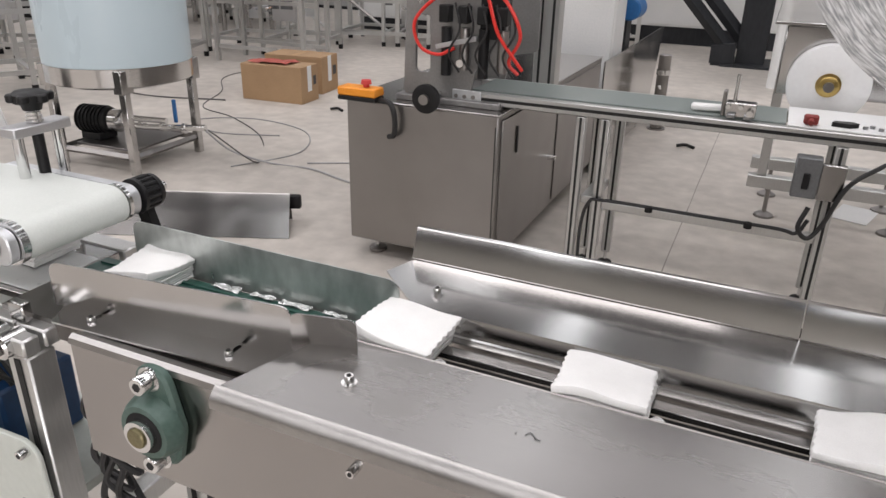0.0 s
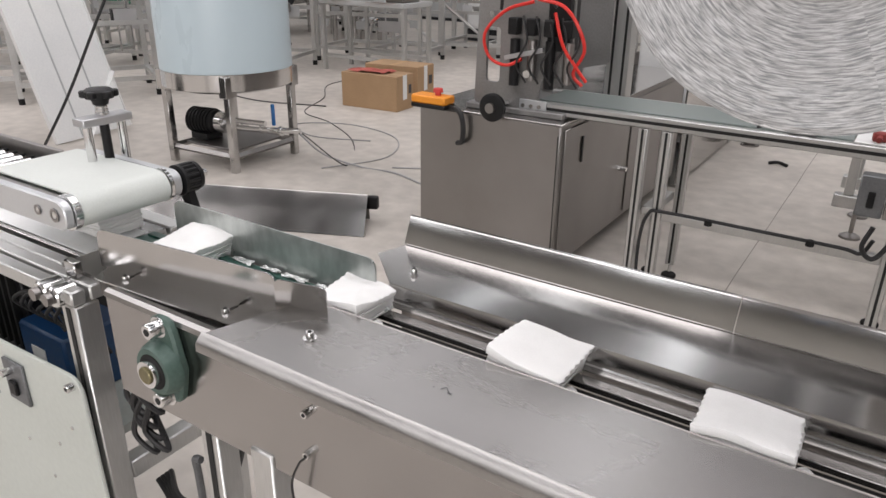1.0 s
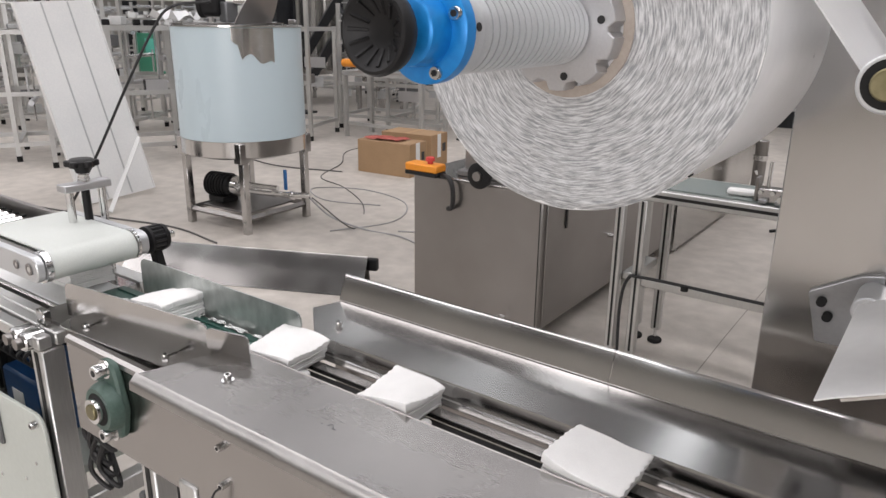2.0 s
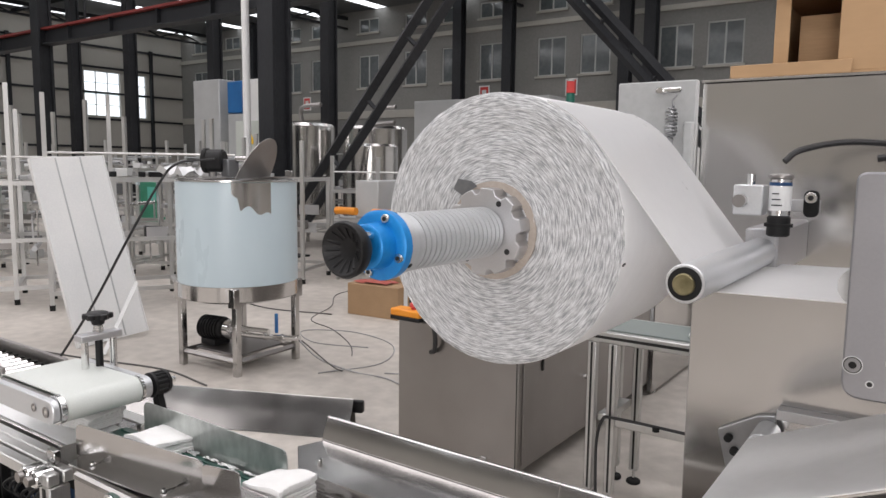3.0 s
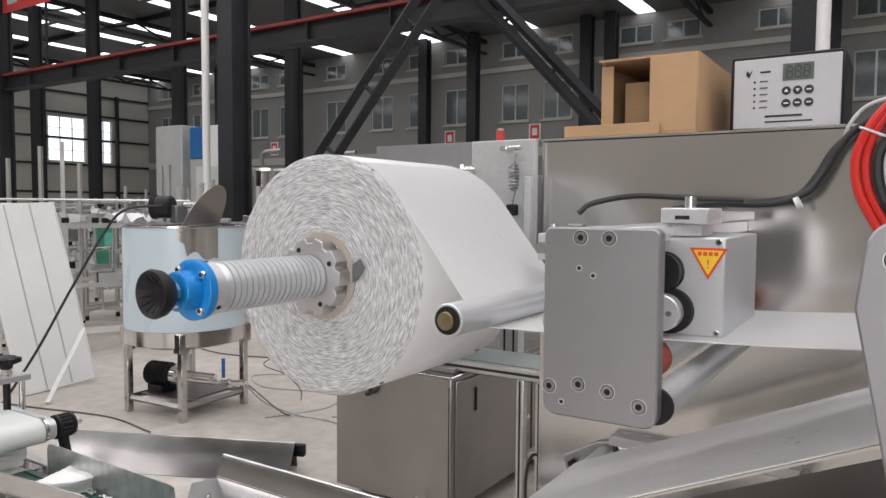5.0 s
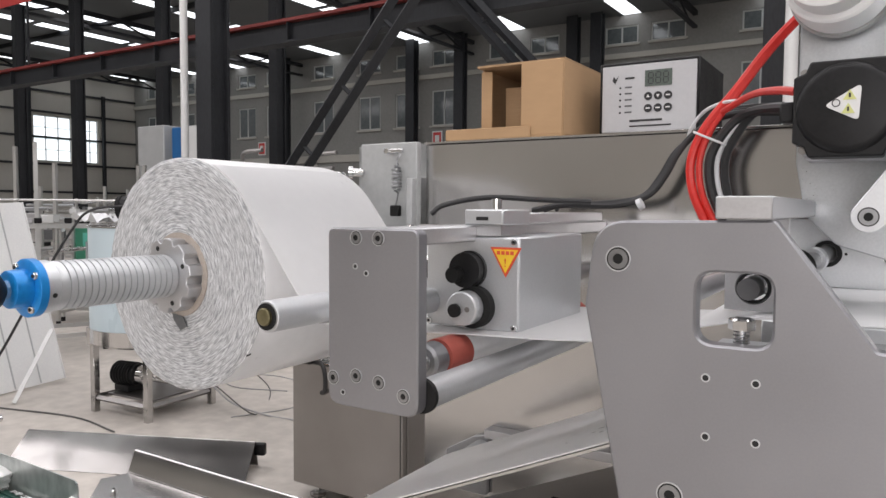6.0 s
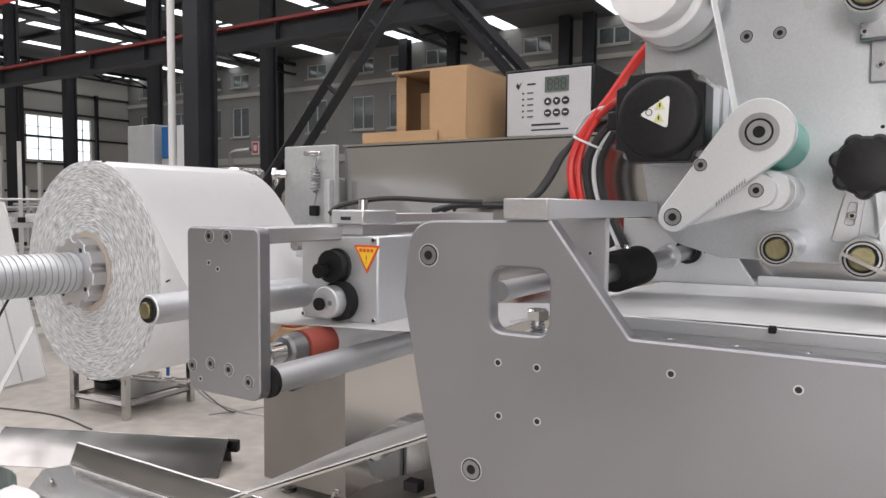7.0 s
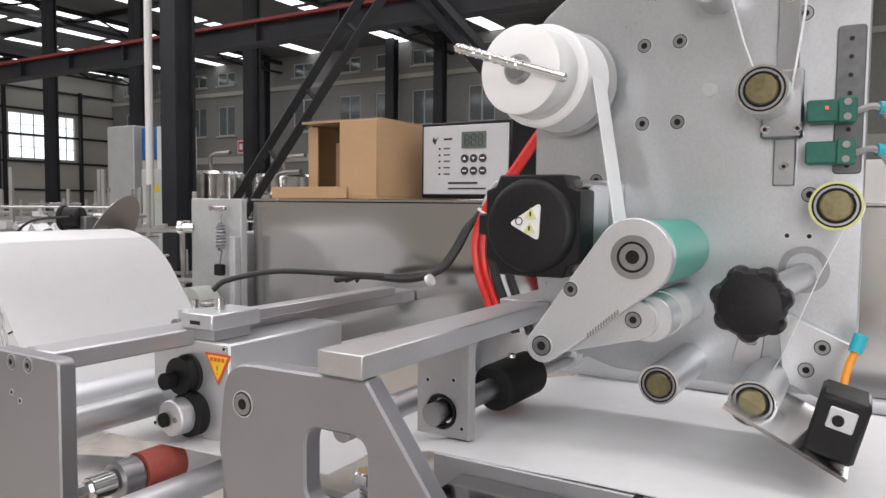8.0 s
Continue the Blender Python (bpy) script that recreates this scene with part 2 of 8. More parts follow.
def rib_the_roof_lights():
    """Corrugation and grime of the translucent sheets vary the light that they let through."""
    n, l = SKYLIGHT.node_tree.nodes, SKYLIGHT.node_tree.links
    tc = n.new("ShaderNodeTexCoord")
    mp = n.new("ShaderNodeMapping")
    mp.inputs["Scale"].default_value = (5.0, 0.35, 1.0)
    l.new(tc.outputs["Object"], mp.inputs["Vector"])
    nz = n.new("ShaderNodeTexNoise")
    nz.inputs["Scale"].default_value, nz.inputs["Detail"].default_value = 1.6, 3
    l.new(mp.outputs[0], nz.inputs["Vector"])
    mr = n.new("ShaderNodeMapRange")
    mr.inputs[1].default_value, mr.inputs[2].default_value = 0.36, 0.62
    mr.inputs[3].default_value, mr.inputs[4].default_value = 0.35 * SKYLIGHT_E, 1.15 * SKYLIGHT_E
    l.new(nz.outputs[0], mr.inputs[0])
    l.new(mr.outputs[0], n["Principled BSDF"].inputs["Emission Strength"])


rib_the_roof_lights()
BRIGHT_PANE = glow("daylit_pane", (0.90, 0.95, 1.0), 1.3)
LED_RED = glow("red_led", (1.0, 0.05, 0.03), 3.0)


def thin_web_material():
    """Thin nonwoven cloth: part of the light comes through it."""
    m = WEB.copy()
    m.name = "thin_nonwoven_web"
    n, l = m.node_tree.nodes, m.node_tree.links
    t = n.new("ShaderNodeBsdfTranslucent")
    t.inputs["Color"].default_value = (0.86, 0.86, 0.86, 1)
    mix = n.new("ShaderNodeMixShader")
    mix.inputs[0].default_value = 0.5
    l.new(n["Principled BSDF"].outputs[0], mix.inputs[1])
    l.new(t.outputs[0], mix.inputs[2])
    l.new(mix.outputs[0], n["Material Output"].inputs["Surface"])
    return m


WEB_THIN = thin_web_material()


def roll_face_material():
    """Wound fabric seen on edge: rings of short grey flecks that follow the winding."""
    m, n, l, p = principled("wound_fabric_edge")
    tc = n.new("ShaderNodeTexCoord")
    sp = n.new("ShaderNodeSeparateXYZ")
    l.new(tc.outputs["Object"], sp.inputs[0])

    def calc(op, a, b=None):
        k = n.new("ShaderNodeMath")
        k.operation = op
        for i, v in enumerate((a, b)):
            if v is None:
                continue
            if isinstance(v, (int, float)):
                k.inputs[i].default_value = v
            else:
                l.new(v, k.inputs[i])
        return k.outputs[0]

    ang = calc("ARCTAN2", sp.outputs[2], sp.outputs[0])
    rad = calc("SQRT", calc("ADD", calc("MULTIPLY", sp.outputs[0], sp.outputs[0]), calc("MULTIPLY", sp.outputs[2], sp.outputs[2])))
    big = n.new("ShaderNodeTexNoise")
    big.inputs["Scale"].default_value = 22
    l.new(tc.outputs["Object"], big.inputs["Vector"])
    wob = calc("ADD", rad, calc("MULTIPLY", big.outputs[0], 0.006))
    cv = n.new("ShaderNodeCombineXYZ")
    l.new(calc("MULTIPLY", calc("MULTIPLY", ang, rad), 70.0), cv.inputs[0])
    l.new(calc("MULTIPLY", wob, 680.0), cv.inputs[1])
    fl = n.new("ShaderNodeTexNoise")
    fl.inputs["Scale"].default_value, fl.inputs["Detail"].default_value, fl.inputs["Roughness"].default_value = 0.9, 3, 0.6
    l.new(cv.outputs[0], fl.inputs["Vector"])
    ramp = n.new("ShaderNodeValToRGB")
    ramp.color_ramp.elements[0].position, ramp.color_ramp.elements[1].position = 0.38, 0.62
    ramp.color_ramp.elements[0].color, ramp.color_ramp.elements[1].color = (0.29, 0.30, 0.31, 1), (0.69, 0.70, 0.71, 1)
    l.new(fl.outputs[0], ramp.inputs[0])
    l.new(ramp.outputs[0], p.inputs["Base Color"])
    bp = n.new("ShaderNodeBump")
    bp.inputs["Strength"].default_value, bp.inputs["Distance"].default_value = 0.6, 0.002
    l.new(fl.outputs[0], bp.inputs["Height"])
    l.new(bp.outputs[0], p.inputs["Normal"])
    p.inputs["Roughness"].default_value = 0.9
    return m


ROLL_EDGE = roll_face_material()

# ---------- building blocks ----------
ORIGIN = {}


def thing(name, label, category, at=(0, 0, 0), group="", kind=""):
    """An Empty that carries the parts of one thing; its parts are given in world metres."""
    e = new(name)
    e.location = at
    e.empty_display_size = 0.05
    ORIGIN[e.name] = Vector(at)
    return tagged(e, label, category, group, kind)


def finish(name, bm, mats, smooth=40):
    bmesh.ops.recalc_face_normals(bm, faces=bm.faces)
    me = bpy.data.meshes.new(name)
    bm.to_mesh(me)
    bm.free()
    for m in mats if isinstance(mats, (list, tuple)) else [mats]:
        me.materials.append(m)
    me.shade_smooth()
    me.set_sharp_from_angle(angle=radians(smooth))
    return me


def part(name, bm, mats, parent, label=""):
    o = ORIGIN[parent.name]
    bmesh.ops.translate(bm, verts=bm.verts, vec=-o)
    ob = new(name, finish(name, bm, mats))
    ob.parent = parent
    ORIGIN[ob.name] = o
    return tagged(ob, label)


def solid(name, bm, mats, label, category, group="", kind=""):
    """A thing of a single mesh, with its origin at its base."""
    lo = Vector((sum(v.co.x for v in bm.verts) / len(bm.verts), sum(v.co.y for v in bm.verts) / len(bm.verts), min(v.co.z for v in bm.verts)))
    bmesh.ops.translate(bm, verts=bm.verts, vec=-lo)
    ob = new(name, finish(name, bm, mats))
    ob.location = lo
    ORIGIN[ob.name] = lo
    return tagged(ob, label, category, group, kind)


def box(bm, x0, y0, z0, x1, y1, z1, bev=0.0, seg=1, turn=None):
    vs = [bm.verts.new((x, y, z)) for z in (z0, z1) for x, y in ((x0, y0), (x1, y0), (x1, y1), (x0, y1))]
    fs = [bm.faces.new([vs[i] for i in q]) for q in ((3, 2, 1, 0), (4, 5, 6, 7), (0, 1, 5, 4), (1, 2, 6, 5), (2, 3, 7, 6), (3, 0, 4, 7))]
    if bev:
        es = list({e for f in fs for e in f.edges})
        r = bmesh.ops.bevel(bm, geom=es, offset=bev, segments=seg, affect="EDGES", profile=0.5)
        vs = list({v for f in r["faces"] for v in f.verts} | {v for v in vs if v.is_valid})
    if turn:
        bmesh.ops.transform(bm, matrix=turn, verts=vs)
    return bm


def bx(*a, **k):
    return box(bmesh.new(), *a, **k)


def ring(bm, c, u, v, r, seg):
    return [bm.verts.new(c + u * (r * math.cos(2 * math.pi * i / seg)) + v * (r * math.sin(2 * math.pi * i / seg))) for i in range(seg)]


def axes(d):
    d = d.normalized()
    u = d.cross(Vector((0, 0, 1)))
    if u.length < 1e-4:
        u = Vector((1, 0, 0))
    u.normalize()
    return d, u, d.cross(u)


def skin(bm, rings, close=True):
    for a, b in zip(rings, rings[1:]):
        k = len(a)
        for i in range(k):
            bm.faces.new((a[i], a[(i + 1) % k], b[(i + 1) % k], b[i]))
    if close:
        bm.faces.new(rings[0][::-1])
        bm.faces.new(rings[-1])


def lathe(bm, a, b, prof, seg=24):
    """prof: pairs of (way from a to b, radius); closed at both ends."""
    a, b = Vector(a), Vector(b)
    d, u, v = axes(b - a)
    skin(bm, [ring(bm, a + (b - a) * s, u, v, max(r, 1e-4), seg) for s, r in prof])
    return bm


def cyl(bm, a, b, r, seg=20, ch=0.0):
    n = (Vector(b) - Vector(a)).length
    if ch:
        k = ch / n
        return lathe(bm, a, b, [(0, r - ch), (k, r), (1 - k, r), (1, r - ch)], seg)
    return lathe(bm, a, b, [(0, r), (1, r)], seg)


def cy(*a, **k):
    return cyl(bmesh.new(), *a, **k)


def pipe_ring(bm, a, b, r_out, r_in, seg=28):
    a, b = Vector(a), Vector(b)
    d, u, v = axes(b - a)
    rs = [ring(bm, p, u, v, r, seg) for p, r in ((a, r_in), (a, r_out), (b, r_out), (b, r_in))]
    skin(bm, rs + [rs[0]], False)
    return bm


def prism(bm, pts, y0, y1, holes=(), bev=0.0):
    """A plate in x-z with holes, from y0 to y1."""
    es = []
    for loop in (pts, *holes):
        vs = [bm.verts.new((x, y0, z)) for x, z in loop]
        es += [bm.edges.new((vs[i], vs[(i + 1) % len(vs)])) for i in range(len(vs))]
    r = bmesh.ops.triangle_fill(bm, use_beauty=True, use_dissolve=True, edges=es)
    fs = [f for f in r["geom"] if isinstance(f, bmesh.types.BMFace)]
    ex = bmesh.ops.extrude_face_region(bm, geom=fs)
    vs = [g for g in ex["geom"] if isinstance(g, bmesh.types.BMVert)]
    bmesh.ops.translate(bm, verts=vs, vec=(0, y1 - y0, 0))
    bmesh.ops.recalc_face_normals(bm, faces=bm.faces)
    if bev:
        edge = [e for e in bm.edges if len(e.link_faces) == 2 and sum(abs(f.normal.y) > 0.9 for f in e.link_faces) == 1]
        bmesh.ops.bevel(bm, geom=edge, offset=bev, segments=1, affect="EDGES")
    return bm


def prism_xy(pts, z0, z1):
    """A flat plate with its outline in x-y."""
    bm = prism(bmesh.new(), pts, z0, z1)
    for v in bm.verts:
        v.co = Vector((v.co.x, v.co.z, v.co.y))
    return bm


def rounded(pts, radii, seg=6):
    """A polygon with rounded corners."""
    out, k = [], len(pts)
    radii = radii if isinstance(radii, (list, tuple)) else [radii] * k
    for i in range(k):
        p, a, b = Vector(pts[i]), Vector(pts[i - 1]), Vector(pts[(i + 1) % k])
        r = radii[i]
        if r <= 0:
            out.append(tuple(p))
            continue
        u, v = (a - p).normalized(), (b - p).normalized()
        half = u.angle(v) / 2
        t = min(r / math.tan(half), (a - p).length * 0.49, (b - p).length * 0.49)
        s, e = p + u * t, p + v * t
        for j in range(seg + 1):
            w = j / seg
            out.append(tuple(s * (1 - w) ** 2 + p * 2 * w * (1 - w) + e * w ** 2))
    return out


def circle(x, z, r, seg=16):
    return [(x + r * math.cos(2 * math.pi * i / seg), z + r * math.sin(2 * math.pi * i / seg)) for i in range(seg)]


def smooth_path(pts, sub=8):
    pts = [Vector(p) for p in pts]
    ext = [2 * pts[0] - pts[1], *pts, 2 * pts[-1] - pts[-2]]
    out = []
    for i in range(1, len(ext) - 2):
        a, b, c, d = ext[i - 1:i + 3]
        for j in range(sub):
            t = j / sub
            out.append(0.5 * ((2 * b) + (c - a) * t + (2 * a - 5 * b + 4 * c - d) * t * t + (3 * b - a - 3 * c + d) * t ** 3))
    return out + [pts[-1]]


def tube(bm, pts, r, seg=8, sub=8):
    path = smooth_path(pts, sub) if sub > 1 else [Vector(p) for p in pts]
    rings, u = [], None
    for i, p in enumerate(path):
        d = (path[min(i + 1, len(path) - 1)] - path[max(i - 1, 0)]).normalized()
        if u is None:
            _, u, v = axes(d)
        u = (u - d * u.dot(d)).normalized()
        rings.append(ring(bm, p, u, d.cross(u), r, seg))
    skin(bm, rings)
    return bm


def ribbon(bm, line, y0, y1, thick, ny=1):
    """A sheet whose x-z line is swept from y0 to y1, with a thickness."""
    n = len(line)
    nor = []
    for i in range(n):
        a, b = line[max(i - 1, 0)], line[min(i + 1, n - 1)]
        d = Vector((b[0] - a[0], b[1] - a[1])).normalized()
        nor.append(Vector((-d.y, d.x)) * thick)
    sides = []
    for off in (0, 1):
        sides.append([[bm.verts.new((line[i][0] + nor[i].x * off, y0 + (y1 - y0) * j / ny, line[i][1] + nor[i].y * off)) for j in range(ny + 1)] for i in range(n)])
    for off in (0, 1):
        s = sides[off]
        for i in range(n - 1):
            for j in range(ny):
                bm.faces.new((s[i][j], s[i + 1][j], s[i + 1][j + 1], s[i][j + 1]))
    a, b = sides
    for i in range(n - 1):
        bm.faces.new((a[i][0], a[i + 1][0], b[i + 1][0], b[i][0]))
        bm.faces.new((a[i][ny], a[i + 1][ny], b[i + 1][ny], b[i][ny]))
    for i in (0, n - 1):
        for j in range(ny):
            bm.faces.new((a[i][j], a[i][j + 1], b[i][j + 1], b[i][j]))
    return bm


def profile_yz(bm, line, x0, x1, thick):
    """A bent sheet: its y-z line runs along x."""
    t = bmesh.new()
    ribbon(t, [(a, b) for a, b in line], x0, x1, thick)
    for v in t.verts:
        v.co = Vector((v.co.y, v.co.x, v.co.z))
    me = bpy.data.meshes.new("tmp")
    t.to_mesh(me)
    t.free()
    bm.from_mesh(me)
    bpy.data.meshes.remove(me)
    return bm


def screw(parent, x, y, z, r=0.006, h=0.004, name="screw", out=(0, -1, 0)):
    """A socket-head screw: a head with a rim and a dark socket."""
    p, d = Vector((x, y, z)), Vector(out)
    head = part(name, lathe(bmesh.new(), p, p + d * h, [(0, r), (0.75, r), (1.0, r * 0.86)], 16), CHROME, parent)
    part("socket", cyl(bmesh.new(), p + d * h, p + d * (h + 0.0006), r * 0.5, 6), INSIDE_SHADE, head)
    return head


def sunk_screw(parent, x, y, z, r=0.0065):
    """A screw sunk in a counterbore of a plate that faces -y."""
    rim = part("screw", pipe_ring(bmesh.new(), (x, y, z), (x, y - 0.0009, z), r * 1.24, r * 1.12, 24), ALU_LIGHT, parent)
    part("counterbore", cyl(bmesh.new(), (x, y, z), (x, y - 0.0005, z), r * 1.13, 24), INSIDE_SHADE, rim)
    part("head", pipe_ring(bmesh.new(), (x, y, z), (x, y - 0.0013, z), r * 0.98, r * 0.50, 20), NEUTRAL, rim)
    part("socket", cyl(bmesh.new(), (x, y - 0.0002, z), (x, y - 0.0008, z), r * 0.50, 6), RUBBER, rim)
    return rim


def dimple(parent, x, y, z, r=0.0035):
    part("hole", cyl(bmesh.new(), (x, y, z), (x, y - 0.0005, z), r * 0.72, 14), INSIDE_SHADE, parent)
    part("hole_rim", pipe_ring(bmesh.new(), (x, y, z), (x, y - 0.0006, z), r * 1.02, r * 0.70, 16), ALU_LIGHT, parent)


def text(name, body, size, m, mat_, parent, label=""):
    c = bpy.data.curves.new(name, "FONT")
    c.body, c.size, c.extrude, c.align_x, c.align_y = body, size, 0.0002, "CENTER", "CENTER"
    c.materials.append(mat_)
    o = new(name, c)
    o.parent = parent
    o.matrix_basis = Matrix.Translation(-ORIGIN[parent.name]) @ m
    return tagged(o, label)

# ---------- the hall ----------
WX0, WX1, WY0, WY1 = -48.0, 18.0, -12.0, 34.0
ROOF_Z = 10.2

solid("floor", bx(WX0 - 1, WY0 - 1, -0.2, WX1 + 1, WY1 + 1, 0.0), CONCRETE, "pale polished concrete factory floor with stains", "floor", kind="structure")


def floor_joint(x0, y0, x1, y1, w=0.006):
    bm = bmesh.new()
    a, b = Vector((x0, y0, 0.0015)), Vector((x1, y1, 0.0015))
    s = (b - a).normalized().cross(Vector((0, 0, 1))) * w
    n, k = [], 14
    for i in range(k + 1):
        p = a.lerp(b, i / k) + s * random.uniform(-0.6, 0.6)
        n.append((bm.verts.new(p - s * 0.5), bm.verts.new(p + s * random.uniform(0.3, 0.7))))
    for p, q in zip(n, n[1:]):
        bm.faces.new((p[0], q[0], q[1], p[1]))
    solid("floor_joint", bm, JOINT, "dark worn joint in the concrete floor", "joint", kind="structure")


floor_joint(-0.33, 3.0, -0.36, 9.0)


def hall_wall(name, along, fixed, a0, a1, openings, mat_, thick=0.3, top=10.95):
    """A wall along x or y with openings (a0, a1, z0, z1) that go through it."""
    bm = bmesh.new()
    prism(bm, [(a0, 0.0), (a1, 0.0), (a1, top), (a0, top)], 0, thick, [[(o[0], o[2]), (o[1], o[2]), (o[1], o[3]), (o[0], o[3])] for o in openings])
    if along == "x":
        bmesh.ops.translate(bm, verts=bm.verts, vec=(0, fixed, 0))
    else:
        for v in bm.verts:
            v.co = Vector((fixed - v.co.y, v.co.x, v.co.z))
    return solid(name, bm, mat_, "tall grey factory wall with window openings", "wall", kind="structure")


def window(x, z0, z1, w, y):
    e = thing("window_1", "grey factory window with a pale frame, shut", "window", (x, y, z0), "windows of the hall", "structure")
    f = 0.07
    for nm, b in (("frame_side", (x - w / 2, z0, x - w / 2 + f, z1)), ("frame_side", (x + w / 2 - f, z0, x + w / 2, z1)), ("mullion", (x - f / 2, z0 + f, x + f / 2, z1 - f)),
                  ("frame_rail", (x - w / 2 + f, z0, x + w / 2 - f, z0 + f)), ("frame_rail", (x - w / 2 + f, z1 - f, x + w / 2 - f, z1))):
        part(nm, bx(b[0], y + 0.05, b[1], b[2], y + 0.13, b[3]), FRAME_PALE, e)
    for s in (-1, 1):
        c = x + s * (w / 4)
        part("pane", bx(c - w / 4 + f * 0.6, y + 0.085, z0 + f, c + w / 4 - f * 0.6, y + 0.10, z1 - f), PANE, e)
    part("sill", bx(x - w / 2 - 0.1, y - 0.12, z0 - 0.1, x + w / 2 + 0.1, y - 0.003, z0), WALL_PALE, e)
    return e


LOW = [-45.6, -42.0, -38.6, -35.9, -33.3, -29.2, -25.6, -22.9, -20.4, -16.8, -14.4, -10.4, -8.2, -4.2, -0.5, 3.6, 8.0]
ops = [(x - 0.8, x + 0.8, 6.15, 8.1) for x in LOW] + [(x - 0.8, x + 0.8, 9.45, 10.3) for x in LOW]
hall_wall("wall_north", "x", WY1, WX0, WX1, ops, WALL_GREY)
for x in LOW:
    window(x, 6.15, 8.1, 1.6, WY1)
    window(x, 9.45, 10.3, 1.6, WY1)
solid("string_course", bx(WX0, WY1 - 0.12, 8.75, WX1, WY1 - 0.003, 9.0, 0.01), WALL_PALE, "pale concrete ledge along the factory wall", "ledge", kind="structure")
solid("wall_plinth", bx(WX0, WY1 - 0.08, 4.3, WX1, WY1 - 0.003, 4.75, 0.01), WALL_PALE, "pale ledge low on the factory wall", "ledge", kind="structure")
hall_wall("wall_west", "y", WX0, WY0, WY1, [(26.4, 29.0, 4.6, 7.6), (29.3, 31.0, 4.6, 7.6)], WALL_PALE)
for y0, y1 in ((26.4, 29.0), (29.3, 31.0)):
    e = thing("window_2", "bright daylit window with a grid of panes", "window", (WX0, y0, 4.6), "", "structure")
    for i in range(3):
        for j in range(4):
            a, b = y0 + (y1 - y0) * i / 3, 4.6 + 3.0 * j / 4
            part("pane", bx(WX0 - 0.2, a + 0.03, b + 0.03, WX0 - 0.18, a + (y1 - y0) / 3 - 0.03, b + 0.72), BRIGHT_PANE, e)
    for i in range(4):
        a = y0 + (y1 - y0) * i / 3
        part("frame_bar", bx(WX0 - 0.22, a - 0.03, 4.6, WX0 - 0.12, a + 0.03, 7.6), FRAME_PALE, e)
for z in (2.4, 4.3, 6.1, 7.8, 9.2):
    solid("wall_girt", bx(WX0 + 0.01, WY0, z, WX0 + 0.12, WY1, z + 0.14), DARK_STEEL, "dark steel girt across the end wall", "girt", "wall girts", "structure")
for y in (8, 12.5, 17, 21.5, 26.0, 31.3):
    solid("wall_post", bx(WX0 + 0.13, y - 0.1, 0, WX0 + 0.33, y + 0.1, 9.4), DARK_STEEL, "dark steel post at the end wall", "post", "wall posts", "structure")
# unseen wall; its opening is made up to go with the fill lamp
hall_wall("wall_south", "x", WY0 - 0.3, WX0, WX1, [(2.6, 8.2, 0.05, 4.7)], WALL_PALE)
hall_wall("wall_east", "y", WX1 + 0.3, WY0, WY1, [], WALL_PALE)

# roof: sheets between strips of translucent panels, which run along y
rb = bmesh.new()
sb = []
STRIPS = (-46.4, -40.9, -36.4, -33.1, -28.2, -21.8, -15.9, -9.9, -3.9, 2.1, 8.1, 14.1)
edge = WX0
for x in STRIPS:
    box(rb, edge, WY0, ROOF_Z + 0.6, x - 0.45, WY1, ROOF_Z + 0.7)
    edge = x + 0.45
    y = WY0
    while y < WY1 - 1:
        sb.append((x - 0.45, y + 0.35, x + 0.45, y + 5.35))
        box(rb, x - 0.45, y, ROOF_Z + 0.6, x + 0.45, y + 0.35, ROOF_Z + 0.7)
        y += 5.35
box(rb, edge, WY0, ROOF_Z + 0.6, WX1, WY1, ROOF_Z + 0.7)
solid("ceiling", rb, ROOF, "grey ribbed sheet roof of the hall", "roof", kind="structure")
for a, b, c, d in sb:
    solid("roof_light", bx(a + 0.02, b, ROOF_Z + 0.62, c - 0.02, d, ROOF_Z + 0.66), SKYLIGHT, "bright translucent roof light panel", "skylight", "roof lights", "structure")
for y in (-8, -2, 4, 10, 16, 22, 28):
    solid("purlin", bx(WX0, y - 0.06, ROOF_Z + 0.36, WX1, y + 0.06, ROOF_Z + 0.59), DARK_STEEL, "dark steel purlin under the roof", "purlin", "purlins", "structure")


def truss(x):
    e = thing("roof_girder", "dark steel roof girder with web diagonals", "girder", (x, WY0, ROOF_Z - 0.6), "roof girders", "structure")
    part("top_chord", bx(x - 0.1, WY0, ROOF_Z + 0.15, x + 0.1, WY1, ROOF_Z + 0.35), DARK_STEEL, e)
    part("bottom_chord", bx(x - 0.1, WY0, ROOF_Z - 0.42, x + 0.1, WY1, ROOF_Z - 0.30), DARK_STEEL, e)
    y = WY0
    while y < WY1 - 2:
        part("web_bar", tube(bmesh.new(), [(x, y, ROOF_Z - 0.32), (x, y + 1.6, ROOF_Z + 0.2)], 0.05, 6, 1), DARK_STEEL, e)
        part("web_bar", tube(bmesh.new(), [(x, y + 1.6, ROOF_Z + 0.2), (x, y + 3.2, ROOF_Z - 0.32)], 0.05, 6, 1), DARK_STEEL, e)
        y += 3.2


for x in (-44, -31, -18.6, -7, 5):
    truss(x)


